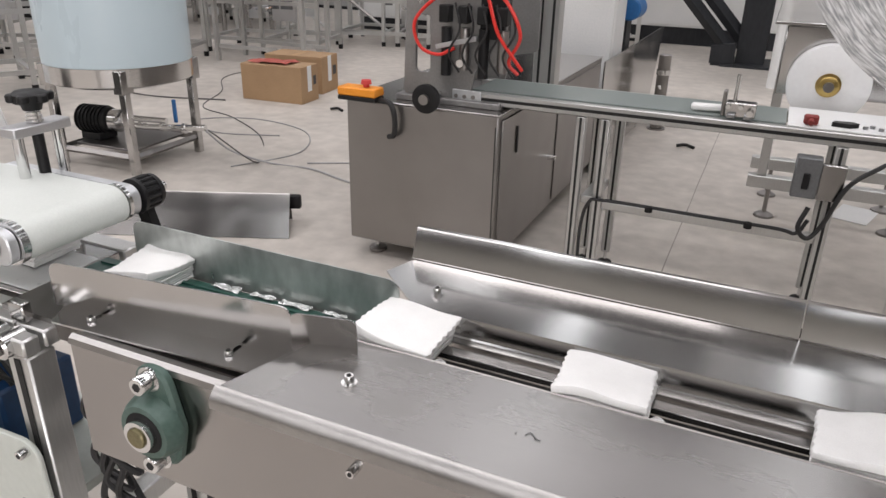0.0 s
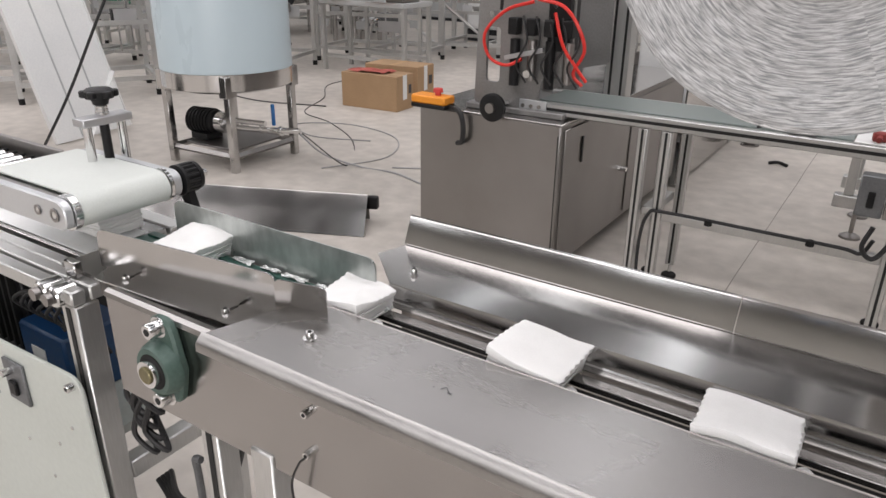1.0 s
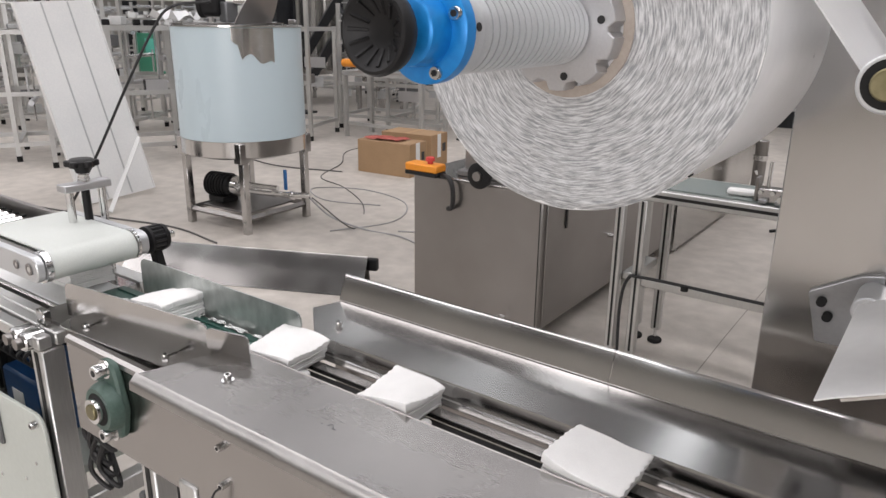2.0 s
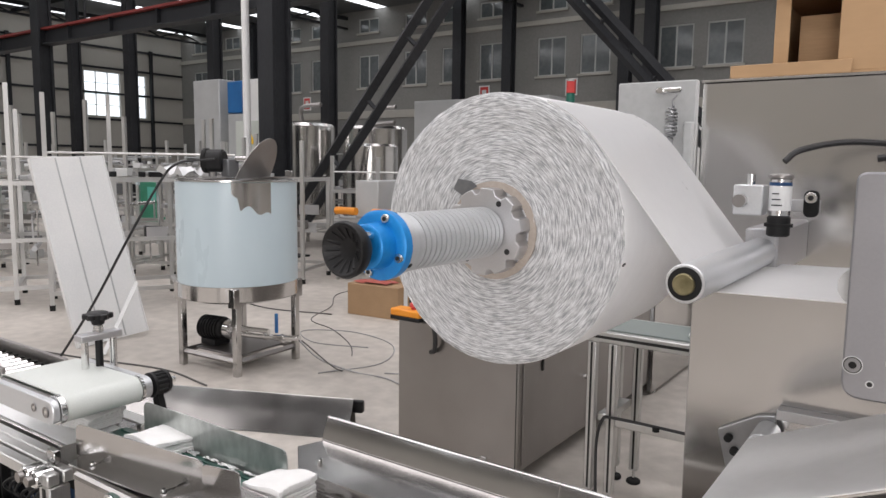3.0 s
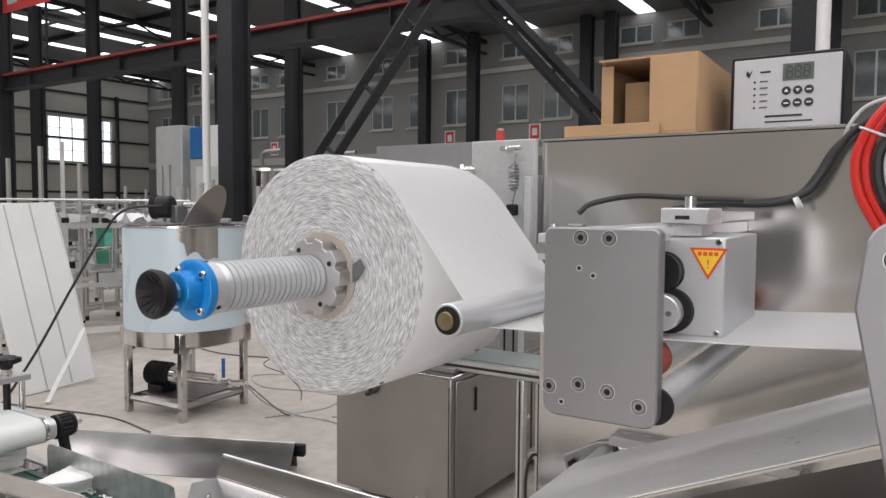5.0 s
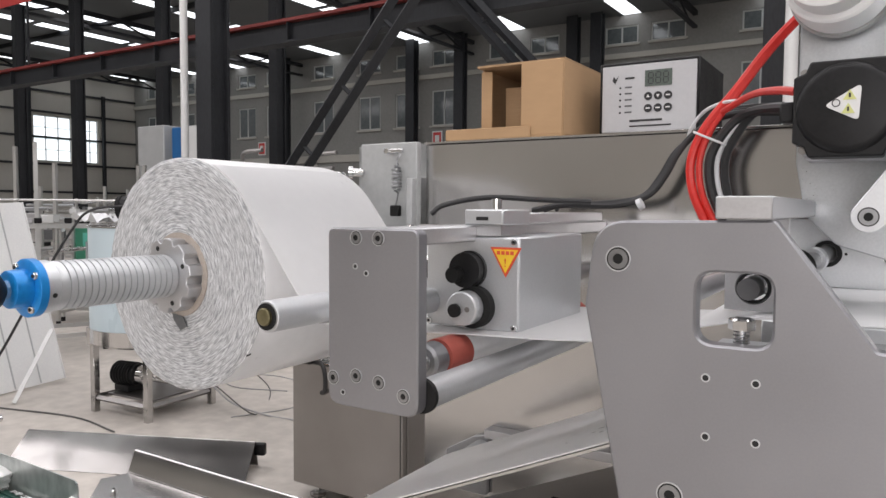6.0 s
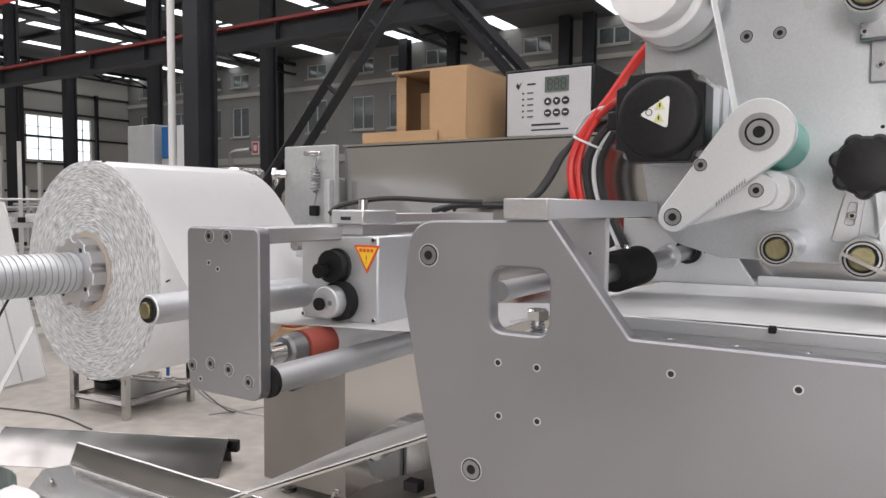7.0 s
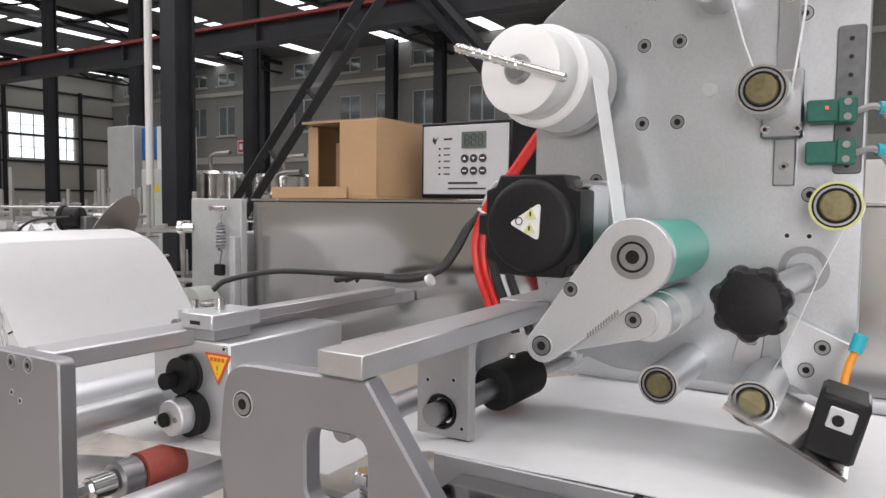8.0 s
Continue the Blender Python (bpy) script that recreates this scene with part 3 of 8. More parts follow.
def column(x, y, w, d, h=9.2, base=True):
    e = thing("column", "dark painted steel hall column", "column", (x, y, 0), "hall columns", "structure")
    t = w * 0.16
    part("flange", bx(x - w / 2, y - d / 2, 0, x + w / 2, y - d / 2 + t, h, 0.004), DARK_STEEL, e)
    part("flange", bx(x - w / 2, y + d / 2 - t, 0, x + w / 2, y + d / 2, h, 0.004), DARK_STEEL, e)
    part("web", bx(x - w * 0.30, y - d / 2 + t + 0.002, 0, x + w * 0.30, y + d / 2 - t - 0.002, h), DARK_STEEL, e)
    if base:
        part("base_plate", bx(x - w, y - d, 0, x + w, y + d, 0.03, 0.004), DARK_STEEL, e)
    return e


column(-8.55, 8.0, 0.36, 0.40)
column(-0.35, 10.2, 0.34, 0.4)
column(-20.5, 10.2, 0.4, 0.4)
column(7.0, 10.2, 0.34, 0.4)
for x in (-38.5, -31.4, -21.8, -18.7, -12.4, -11.2, -2.0, 5):
    column(x, 32.9, 0.55, 0.5, h=10.75, base=False)
for x in (-29.7, -25.6, -20.5, -15.1):
    column(x, 16.0, 0.34, 0.4, h=9.75)
solid("drain_pipe", cy((-8.95, 7.75, 0.0), (-8.95, 7.75, 9.0), 0.062, 14), WHITE, "white plastic rain pipe beside the column", "pipe", kind="structure")
solid("drain_pipe", cy((-0.02, 8.6, 0.0), (-0.02, 8.6, 9.0), 0.07, 14), WHITE, "white plastic pipe with dark clips beside the column", "pipe", kind="structure")


def brace(p, q, gap=0.30):
    """Two parallel angle bars with short battens between them."""
    p, q = Vector(p), Vector(q)
    d = (q - p).normalized()
    n = d.cross(Vector((0, 1, 0))).normalized() * gap
    e = thing("cross_brace", "dark steel double-bar cross brace between columns", "brace", tuple(p), "braces", "structure")
    for s in (-0.5, 0.5):
        part("bar", tube(bmesh.new(), [p + n * s, q + n * s], 0.085, 4, 1), DARK_STEEL, e)
    k = int((q - p).length / 1.1)
    for i in range(1, k):
        c = p.lerp(q, i / k)
        part("batten", tube(bmesh.new(), [c - n * 0.5, c + n * 0.5], 0.035, 4, 1), DARK_STEEL, e)
    return e


brace((-7.95, 8.0, 0.75), (-4.25, 8.0, 4.95))
brace((-5.4, 10.0, 5.4), (-0.55, 10.1, 0.25), 0.2)

e = thing("brace_shoe", "dark steel shoe at the foot of the brace", "brace", (-0.8, 10.0, 0), "braces", "structure")
part("shoe", prism(bmesh.new(), [(-0.818, 0.028), (-0.818, 0.234), (-0.53, 0.284), (-0.53, 0.028)], 9.85, 9.98, (), 0.004), DARK_STEEL, e)
part("stem", bx(-0.80, 9.86, 0.0, -0.62, 9.97, 0.027), DARK_STEEL, e)

# crane runway
e = thing("crane_girder", "dark crane runway girder with a red top flange", "girder", (-20, 10.3, 4.7), "", "structure")
part("girder_web", bx(-40, 10.25, 4.78, 9, 10.31, 5.12), DARK_STEEL, e)
part("bottom_flange", bx(-40, 10.12, 4.73, 9, 10.44, 4.775), DARK_STEEL, e)
part("top_flange", bx(-40, 10.12, 5.13, 9, 10.44, 5.19), RED_BEAM, e, "red oxide top flange")
for i in range(24):
    xx = -39 + 2 * i
    part("stiffener", bx(xx, 10.14, 4.78, xx + 0.03, 10.245, 5.12), DARK_STEEL, e)
e = thing("banner", "red cloth banner with pale writing above the girder", "banner", (-20, 10.1, 5.19), "")
part("pole", bx(-24.9, 10.22, 5.192, -24.85, 10.27, 7.62), DARK_STEEL, e)
part("pole", bx(-18.3, 10.22, 5.192, -18.25, 10.27, 7.62), DARK_STEEL, e)
part("cloth", bx(-25.0, 10.19, 6.84, -18.0, 10.215, 7.62), RED_BANNER, e)
for i in range(7):
    part("writing_bar", bx(-24.6 + i * 0.9, 10.18, 7.04, -24.1 + i * 0.9, 10.188, 7.47), FRAME_PALE, e)

for x, z in ((-20.8, 5.0), (-15.6, 5.1), (-34.5, 4.95)):
    e = thing("wall_sign", "small red and white safety sign on the wall", "sign", (x, WY1, z), "wall signs")
    part("board", bx(x - 0.33, WY1 - 0.06, z, x + 0.33, WY1 - 0.02, z + 0.85), WHITE, e)
    part("red_field", bx(x - 0.26, WY1 - 0.066, z + 0.08, x + 0.26, WY1 - 0.062, z + 0.78), RED_BANNER, e)
    part("symbol_bar", bx(x - 0.14, WY1 - 0.072, z + 0.25, x + 0.14, WY1 - 0.068, z + 0.62), WHITE, e)

# ---------- pack conveyor ----------
CT = 0.987  # height of the cover plates
XE = 3.2


def build_conveyor():
    e = thing("pack_conveyor", "brushed stainless steel chain conveyor with side cover plates carrying white packs", "conveyor", (0.3, 0.69, 0.0))
    bm = bmesh.new()
    t = 0.003
    vs = []
    pts = [(-0.509, 0.492), (XE, 0.492), (XE, 0.642), (-0.462, 0.642)]
    top = [bm.verts.new((x, y, CT)) for x, y in pts]
    bot = [bm.verts.new((x, y, CT - t)) for x, y in pts]
    bm.faces.new(top), bm.faces.new(bot[::-1])
    for i in range(4):
        bm.faces.new((top[i], bot[i], bot[(i + 1) % 4], top[(i + 1) % 4]))
    near = part("near_cover", bm, STEEL_SATIN, e, "flat brushed steel cover plate with a folded edge")
    part("folded_edge", profile_yz(bmesh.new(), [(0.492, CT), (0.489, CT - 0.0012), (0.4795, CT - 0.0105), (0.478, CT - 0.013), (0.4775, CT - 0.024)], -0.515, XE, 0.002), STEEL_EDGE, near)
    part("inner_lip", profile_yz(bmesh.new(), [(0.6425, CT), (0.6445, CT - 0.003), (0.645, CT - 0.03)], -0.46, XE, 0.002), STEEL_DULL, near)
    bm = bmesh.new()
    pts = [(-0.40, 0.7575), (XE, 0.7575), (XE, 0.898), (-0.468, 0.898), (-0.488, 0.84)]
    top = [bm.verts.new((x, y, CT)) for x, y in pts]
    bot = [bm.verts.new((x, y, CT - t)) for x, y in pts]
    bm.faces.new(top), bm.faces.new(bot[::-1])
    for i in range(5):
        bm.faces.new((top[i], bot[i], bot[(i + 1) % 5], top[(i + 1) % 5]))
    far = part("far_cover", bm, STEEL, e, "flat brushed steel cover plate")
    for x0, x1 in ((-0.474, 0.0825), (0.084, XE)):
        part("back_guard", profile_yz(bmesh.new(), [(0.898, CT), (0.900, CT + 0.001), (0.918, CT + 0.044), (0.921, CT + 0.047)], x0, x1, 0.002), STEEL, far, "leaning bright steel guard strip")
    part("inner_lip", profile_yz(bmesh.new(), [(0.7575, CT), (0.7555, CT - 0.003), (0.755, CT - 0.027), (0.753, CT - 0.029), (0.7405, CT - 0.029)], -0.40, XE, 0.002), STEEL, far, "folded inner lip with a narrow shelf")
    # channel
    part("slide_rail", bx(-0.42, 0.716, 0.944, XE, 0.737, 0.953, 0.001), STEEL_SATIN, e, "bright steel slide rail")
    # near-black sheets around the chain carry the slot's shade in their colour
    part("slot_shade_wall", bx(-0.42, 0.700, 0.822, XE, 0.7155, 0.943), RUBBER, e, "near-black sheet standing for the shade in the slot")
    part("slot_shade_sheet", bx(-0.42, 0.645, 0.80, XE, 0.752, 0.82), INSIDE_SHADE, e)
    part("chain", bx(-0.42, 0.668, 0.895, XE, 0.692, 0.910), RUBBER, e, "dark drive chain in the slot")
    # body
    # panels below the covers take darker steel colours in place of their shade
    part("front_panel", bx(-0.788, 0.520, 0.776, XE, 0.524, 0.957, 0.001), STEEL_SHADED, e, "brushed steel side panel")
    part("panel_top_fold", profile_yz(bmesh.new(), [(0.519, 0.952), (0.521, 0.959), (0.526, 0.962), (0.543, 0.955)], -0.788, -0.46, 0.002), STEEL_EDGE, e)
    part("rear_panel", bx(-0.455, 0.86, 0.80, XE, 0.864, 0.975, 0.001), STEEL_SHADED, e)
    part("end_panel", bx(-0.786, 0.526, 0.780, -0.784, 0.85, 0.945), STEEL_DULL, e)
    for x in (-0.60, 0.9, 2.6):
        for y in (0.545, 0.83):
            part("leg", bx(x, y - 0.02, 0.03, x + 0.04, y + 0.02, 0.798, 0.003), PROFILE, e, "aluminium profile leg")
            part("leg_groove", bx(x + 0.014, y - 0.0215, 0.04, x + 0.026, y - 0.0202, 0.795), INSIDE_SHADE, e)
            part("foot", cy((x + 0.02, y, 0.0), (x + 0.02, y, 0.03), 0.03, 16, ch=0.005), RUBBER, e)
    part("cross_tube", bx(-0.45, 0.53, 0.30, 2.6, 0.56, 0.33, 0.003), PROFILE, e)
    part("post", bx(-0.475, 0.515, 0.03, -0.43, 0.555, 0.798, 0.003), PROFILE, e)
    # bolts on the covers
    for x, y in ((-0.382, 0.560), (-0.387, 0.805), (1.1, 0.56), (1.1, 0.805)):
        part("washer", cy((x, y, CT), (x, y, CT + 0.0015), 0.0095, 18), CHROME, e)
        screw(e, x, y, CT + 0.0015, 0.0062, 0.009, "bolt", (0, 0, 1))
    for x, z in ((-0.354, 0.905), (-0.356, 0.838)):
        screw(e, x, 0.5195, z, 0.006, 0.010, "bolt")
    part("sensor_wire", tube(bmesh.new(), [(-0.356, 0.508, 0.836), (-0.364, 0.504, 0.825), (-0.376, 0.50, 0.785), (-0.382, 0.515, 0.70)], 0.0018, 6), CABLE, e)
    # bearing
    bx0, bz0, y0 = -0.634, 0.884, 0.5195
    h = part("bearing_housing", prism(bmesh.new(), rounded([(bx0 - 0.026, bz0 - 0.062), (bx0 + 0.026, bz0 - 0.062), (bx0 + 0.042, bz0), (bx0 + 0.024, bz0 + 0.082), (bx0 - 0.022, bz0 + 0.082), (bx0 - 0.038, bz0)], 0.025, 6), y0 - 0.016, y0, (), 0.004), GREEN_CAST, e, "green cast-iron flange bearing")
    part("bearing_boss", lathe(bmesh.new(), (bx0, y0 - 0.014, bz0), (bx0, y0 - 0.036, bz0), [(0, 0.045), (0.6, 0.042), (1, 0.037)], 32), GREEN_CAST, h)
    part("bearing_seal", cy((bx0, y0 - 0.036, bz0), (bx0, y0 - 0.0365, bz0), 0.029, 28), RUBBER, h)
    part("inner_ring", pipe_ring(bmesh.new(), (bx0, y0 - 0.030, bz0), (bx0, y0 - 0.047, bz0), 0.0215, 0.0145, 32), CHROME, h)
    part("shaft", cy((bx0, y0 + 0.01, bz0), (bx0, y0 - 0.0505, bz0), 0.0140, 32, ch=0.0015), ZINC, h, "brass-coloured shaft end")
    for dz in (-0.052, 0.066):
        part("bolt", lathe(bmesh.new(), (bx0, y0 - 0.014, bz0 + dz), (bx0, y0 - 0.036, bz0 + dz), [(0, 0.017), (0.12, 0.017), (0.13, 0.0125), (0.9, 0.0125), (1, 0.011)], 18), CHROME, h)
        part("socket", cy((bx0, y0 - 0.0361, bz0 + dz), (bx0, y0 - 0.0368, bz0 + dz), 0.006, 6), INSIDE_SHADE, h)
    # adjustable guides at the inlet
    hole = lambda x, y0_, y1_: rounded([(x - 0.0035, y0_), (x + 0.0035, y0_), (x + 0.0035, y1_), (x - 0.0035, y1_)], 0.003, 3)
    bm = prism(bmesh.new(), rounded([(-0.842, 0.537), (-0.520, 0.556), (-0.484, 0.624), (-0.866, 0.580)], [0.004, 0.01, 0.0, 0.0]), 0, 0.003, [hole(-0.795, 0.556, 0.580), hole(-0.572, 0.572, 0.602)])
    for v in bm.verts:
        v.co = Vector((v.co.x, v.co.z, 0.959 + v.co.y))
    g = part("near_guide", bm, STEEL, e, "slotted steel guide plate with an upright wall")
    for x, y in ((-0.795, 0.563), (-0.572, 0.578)):
        screw(g, x, y, 0.9625, 0.006, 0.006, "screw", (0, 0, 1))
        part("slot_shadow", bx(x - 0.012, y - 0.01, 0.952, x + 0.012, y + 0.04, 0.953), INSIDE_SHADE, g)
    def upright(a, b, z0, z1, r=0.02):
        a, b = Vector((*a, 0)), Vector((*b, 0))
        ln = (b - a).length
        bm = prism(bmesh.new(), rounded([(0, z0), (ln, z0), (ln, z1), (0, z1)], [0, 0, r, r]), 0, 0.0025)
        ang = math.atan2(b.y - a.y, b.x - a.x)
        bmesh.ops.transform(bm, matrix=Matrix.Translation(a) @ Matrix.Rotation(ang, 4, "Z"), verts=bm.verts)
        return bm
    part("guide_wall", upright((-0.876, 0.573), (-0.496, 0.612), 0.962, 1.030), STEEL, g)
    part("guide_wall", upright((-0.4955, 0.608), (-0.411, 0.626), 0.964, 1.026, 0.012), STEEL, g)
    r = part("rear_guide_wall", upright((-0.897, 0.744), (-0.415, 0.742), 0.950, 1.028), SMEARED, e, "rear guide wall with smeared film")
    part("green_belt", bx(-0.96, 0.632, 0.950, -0.425, 0.738, 0.9535, 0.001), BELT_GREEN, e, "dark green inlet belt")
    part("belt_edge", bx(-0.95, 0.716, 0.9535, -0.43, 0.722, 0.957), BELT_GREEN, e)
    part("inlet_bed", bx(-0.97, 0.555, 0.92, -0.43, 0.74, 0.95), STEEL_DULL, e)
    return e


build_conveyor()
for k, pts in enumerate((((0, 0), (0.004, 0.006), (0.009, 0.002), (0.012, -0.003)), ((0.008, 0.003), (0.014, -0.002), (0.017, -0.001)), ((-0.010, -0.002), (-0.009, 0.0)))):
    solid("swarf_curl", tube(bmesh.new(), [(-0.172 + x, 0.559 + y, CT + 0.001) for x, y in pts], 0.0005, 5), GREY_PLATE, "tiny dark curl of swarf on the steel cover", "scrap", "swarf curls")


def film_scrap(x, y, z, s, seed):
    random.seed(seed)
    bm = bmesh.new()
    n = 9
    g = [[bm.verts.new((x + s * (i / n - 0.5) * 2.4, y + s * (j / n - 0.5) * 0.6, z + s * 0.22 * random.random())) for j in range(n)] for i in range(n)]
    for i in range(n - 1):
        for j in range(n - 1):
            bm.faces.new((g[i][j], g[i + 1][j], g[i + 1][j + 1], g[i][j + 1]))
    solid("film_scrap", bm, FOIL, "crumpled shiny film scrap on the belt", "scrap", "film scraps")


for i, (x, y, z, s) in enumerate(((-0.405, 0.728, 0.957, 0.030), (-0.86, 0.590, 0.963, 0.028), (-0.44, 0.715, 0.956, 0.022), (-0.70, 0.731, 0.956, 0.024), (-0.635, 0.733, 0.956, 0.020), (-0.575, 0.731, 0.956, 0.024), (-0.51, 0.733, 0.956, 0.018))):
    film_scrap(x, y, z, s, i + 3)


def inlet_conveyor():
    e = thing("infeed_conveyor", "aluminium profile infeed conveyor with a white web on a table", "conveyor", (-1.6, 0.65, 0.0))
    for y in (0.515, 0.548, 0.575):
        part("side_profile", bx(-3.4, y - 0.013, 0.915, -0.86, y + 0.013, 0.942, 0.003), PROFILE, e, "aluminium side profile")
    part("side_profile", bx(-3.4, 0.78, 0.90, -0.97, 0.82, 0.945, 0.003), PROFILE, e)
    part("table", bx(-3.4, 0.595, 0.930, -0.975, 0.775, 0.945, 0.002), STEEL, e)
    part("web", bx(-3.4, 0.605, 0.9465, -0.975, 0.735, 0.9485), WEB, e, "white web on the table")
    for x in (-0.935, -0.898):
        part("roller_end", cy((x, 0.49, 0.928), (x, 0.53, 0.928), 0.019, 20, ch=0.003), CHROME, e)
        part("roller_cap", cy((x, 0.489, 0.928), (x, 0.478, 0.928), 0.011, 16), STEEL_DULL, e)
    part("sensor_clip", bx(-0.925, 0.535, 0.945, -0.895, 0.55, 0.975, 0.002), STEEL, e)
    part("clip_stem", cy((-0.91, 0.53, 0.90), (-0.91, 0.53, 0.948), 0.003, 8), CHROME, e)
    for x in (-0.91, -1.5, -2.4, -3.2):
        for y in (0.53, 0.80):
            part("leg", bx(x, y - 0.022, 0.03, x + 0.044, y + 0.022, 0.91, 0.003), PROFILE, e, "aluminium profile leg")
            part("leg_groove", bx(x + 0.016, y - 0.0235, 0.04, x + 0.028, y - 0.0222, 0.905), INSIDE_SHADE, e)
            part("foot", cy((x + 0.02, y, 0.0), (x + 0.02, y, 0.03), 0.03, 16, ch=0.005), RUBBER, e)
    for z in (0.20, 0.52):
        part("cross_rail", bx(-0.866, 0.79, z, 0.86, 0.83, z + 0.04, 0.003), PROFILE, e)
        part("cross_rail", bx(-0.906, 0.555, z, -0.87, 0.775, z + 0.04, 0.003), PROFILE, e)
    return e


inlet_conveyor()


def control_cabinet():
    e = thing("control_cabinet", "pale grey-green sheet metal control cabinet with a switch plate", "cabinet", (-1.3, 0.5, 0.1))
    part("door", prism(bmesh.new(), rounded([(-1.62, 0.12), (-0.845, 0.12), (-0.862, 0.782), (-1.62, 0.760)], [0.02, 0.03, 0.04, 0.02]), 0.487, 0.495, (), 0.002), OFF_WHITE, e)
    part("shelf", bx(-1.6, 0.56, 0.58, -0.93, 0.78, 0.60, 0.002), OFF_WHITE, e)
    s = part("switch_plate", bx(-1.12, 0.480, 0.655, -1.05, 0.487, 0.745, 0.002), GREY_PLATE, e)
    part("switch", bx(-1.096, 0.472, 0.675, -1.074, 0.4798, 0.705, 0.002), BLACK, s)
    part("key_knob", cy((-1.09, 0.48, 0.726), (-1.09, 0.462, 0.726), 0.008, 14), CHROME, s)
    screw(e, -0.885, 0.487, 0.763, 0.008, 0.014, "stud")
    for x, z in ((-0.92, 0.66), (-0.98, 0.60), (-1.03, 0.50), (-1.10, 0.56), (-0.93, 0.45), (-1.18, 0.64)):
        part("rivet", cy((x, 0.487, z), (x, 0.485, z), 0.004, 10), CHROME, e)
    return e


control_cabinet()


def drive_box():
    e = thing("drive_unit", "black finned motor drive with a blue controller underneath the conveyor", "drive", (-1.15, 0.68, 0.60))
    part("heat_sink", bx(-1.50, 0.60, 0.6, -1.245, 0.78, 0.86, 0.004), BLACK, e)
    for i in range(9):
        part("fin", bx(-1.49 + 0.027 * i, 0.585, 0.66, -1.482 + 0.027 * i, 0.599, 0.85), RUBBER, e)
    # navy in place of plain blue: the shade below the conveyor is in this colour
    part("blue_case", bx(-1.24, 0.575, 0.6, -1.075, 0.72, 0.745, 0.006), NAVY, e, "blue plastic controller case")
    part("label", bx(-1.20, 0.5735, 0.66, -1.15, 0.5748, 0.70), WHITE, e)
    for i in range(6):
        x = -1.20 + 0.03 * i
        part("cable", tube(bmesh.new(), [(x, 0.60, 0.76), (x - 0.02, 0.57, 0.80), (x + 0.05, 0.58, 0.83 + 0.01 * (i % 3)), (x + 0.10, 0.60, 0.75)], 0.004, 6), CABLE, e)
    return e


drive_box()


def cable_bundle():
    e = thing("cable_bundle", "looped black cables hanging under the conveyor", "cable", (-0.75, 0.56, 0.55))
    random.seed(11)
    for i in range(9):
        x = -0.835 + 0.012 * (i % 4)
        z = 0.93 - 0.02 * i
        part("cable", tube(bmesh.new(), [(x - 0.02, 0.57 + 0.01 * (i % 3), z), (x + 0.03, 0.55, z - 0.05), (x + 0.01 + 0.02 * random.random(), 0.54, z - 0.11), (x + 0.05, 0.56, z - 0.15), (x - 0.01, 0.58, z - 0.10)], 0.005, 6), CABLE, e)
    for i in range(4):
        part("cable", tube(bmesh.new(), [(-0.90, 0.62 + 0.01 * i, 0.46), (-0.80, 0.60, 0.44 + 0.012 * i), (-0.70, 0.62, 0.47), (-0.66, 0.61, 0.55), (-0.645 + 0.01 * i, 0.62, 0.70), (-0.64, 0.62, 0.79)], 0.006, 6), CABLE, e)
    part("lever", tube(bmesh.new(), [(-0.70, 0.58, 0.50), (-0.695, 0.575, 0.60), (-0.69, 0.57, 0.64), (-0.675, 0.57, 0.645)], 0.007, 8), GREY_PLATE, e)
    return e


cable_bundle()


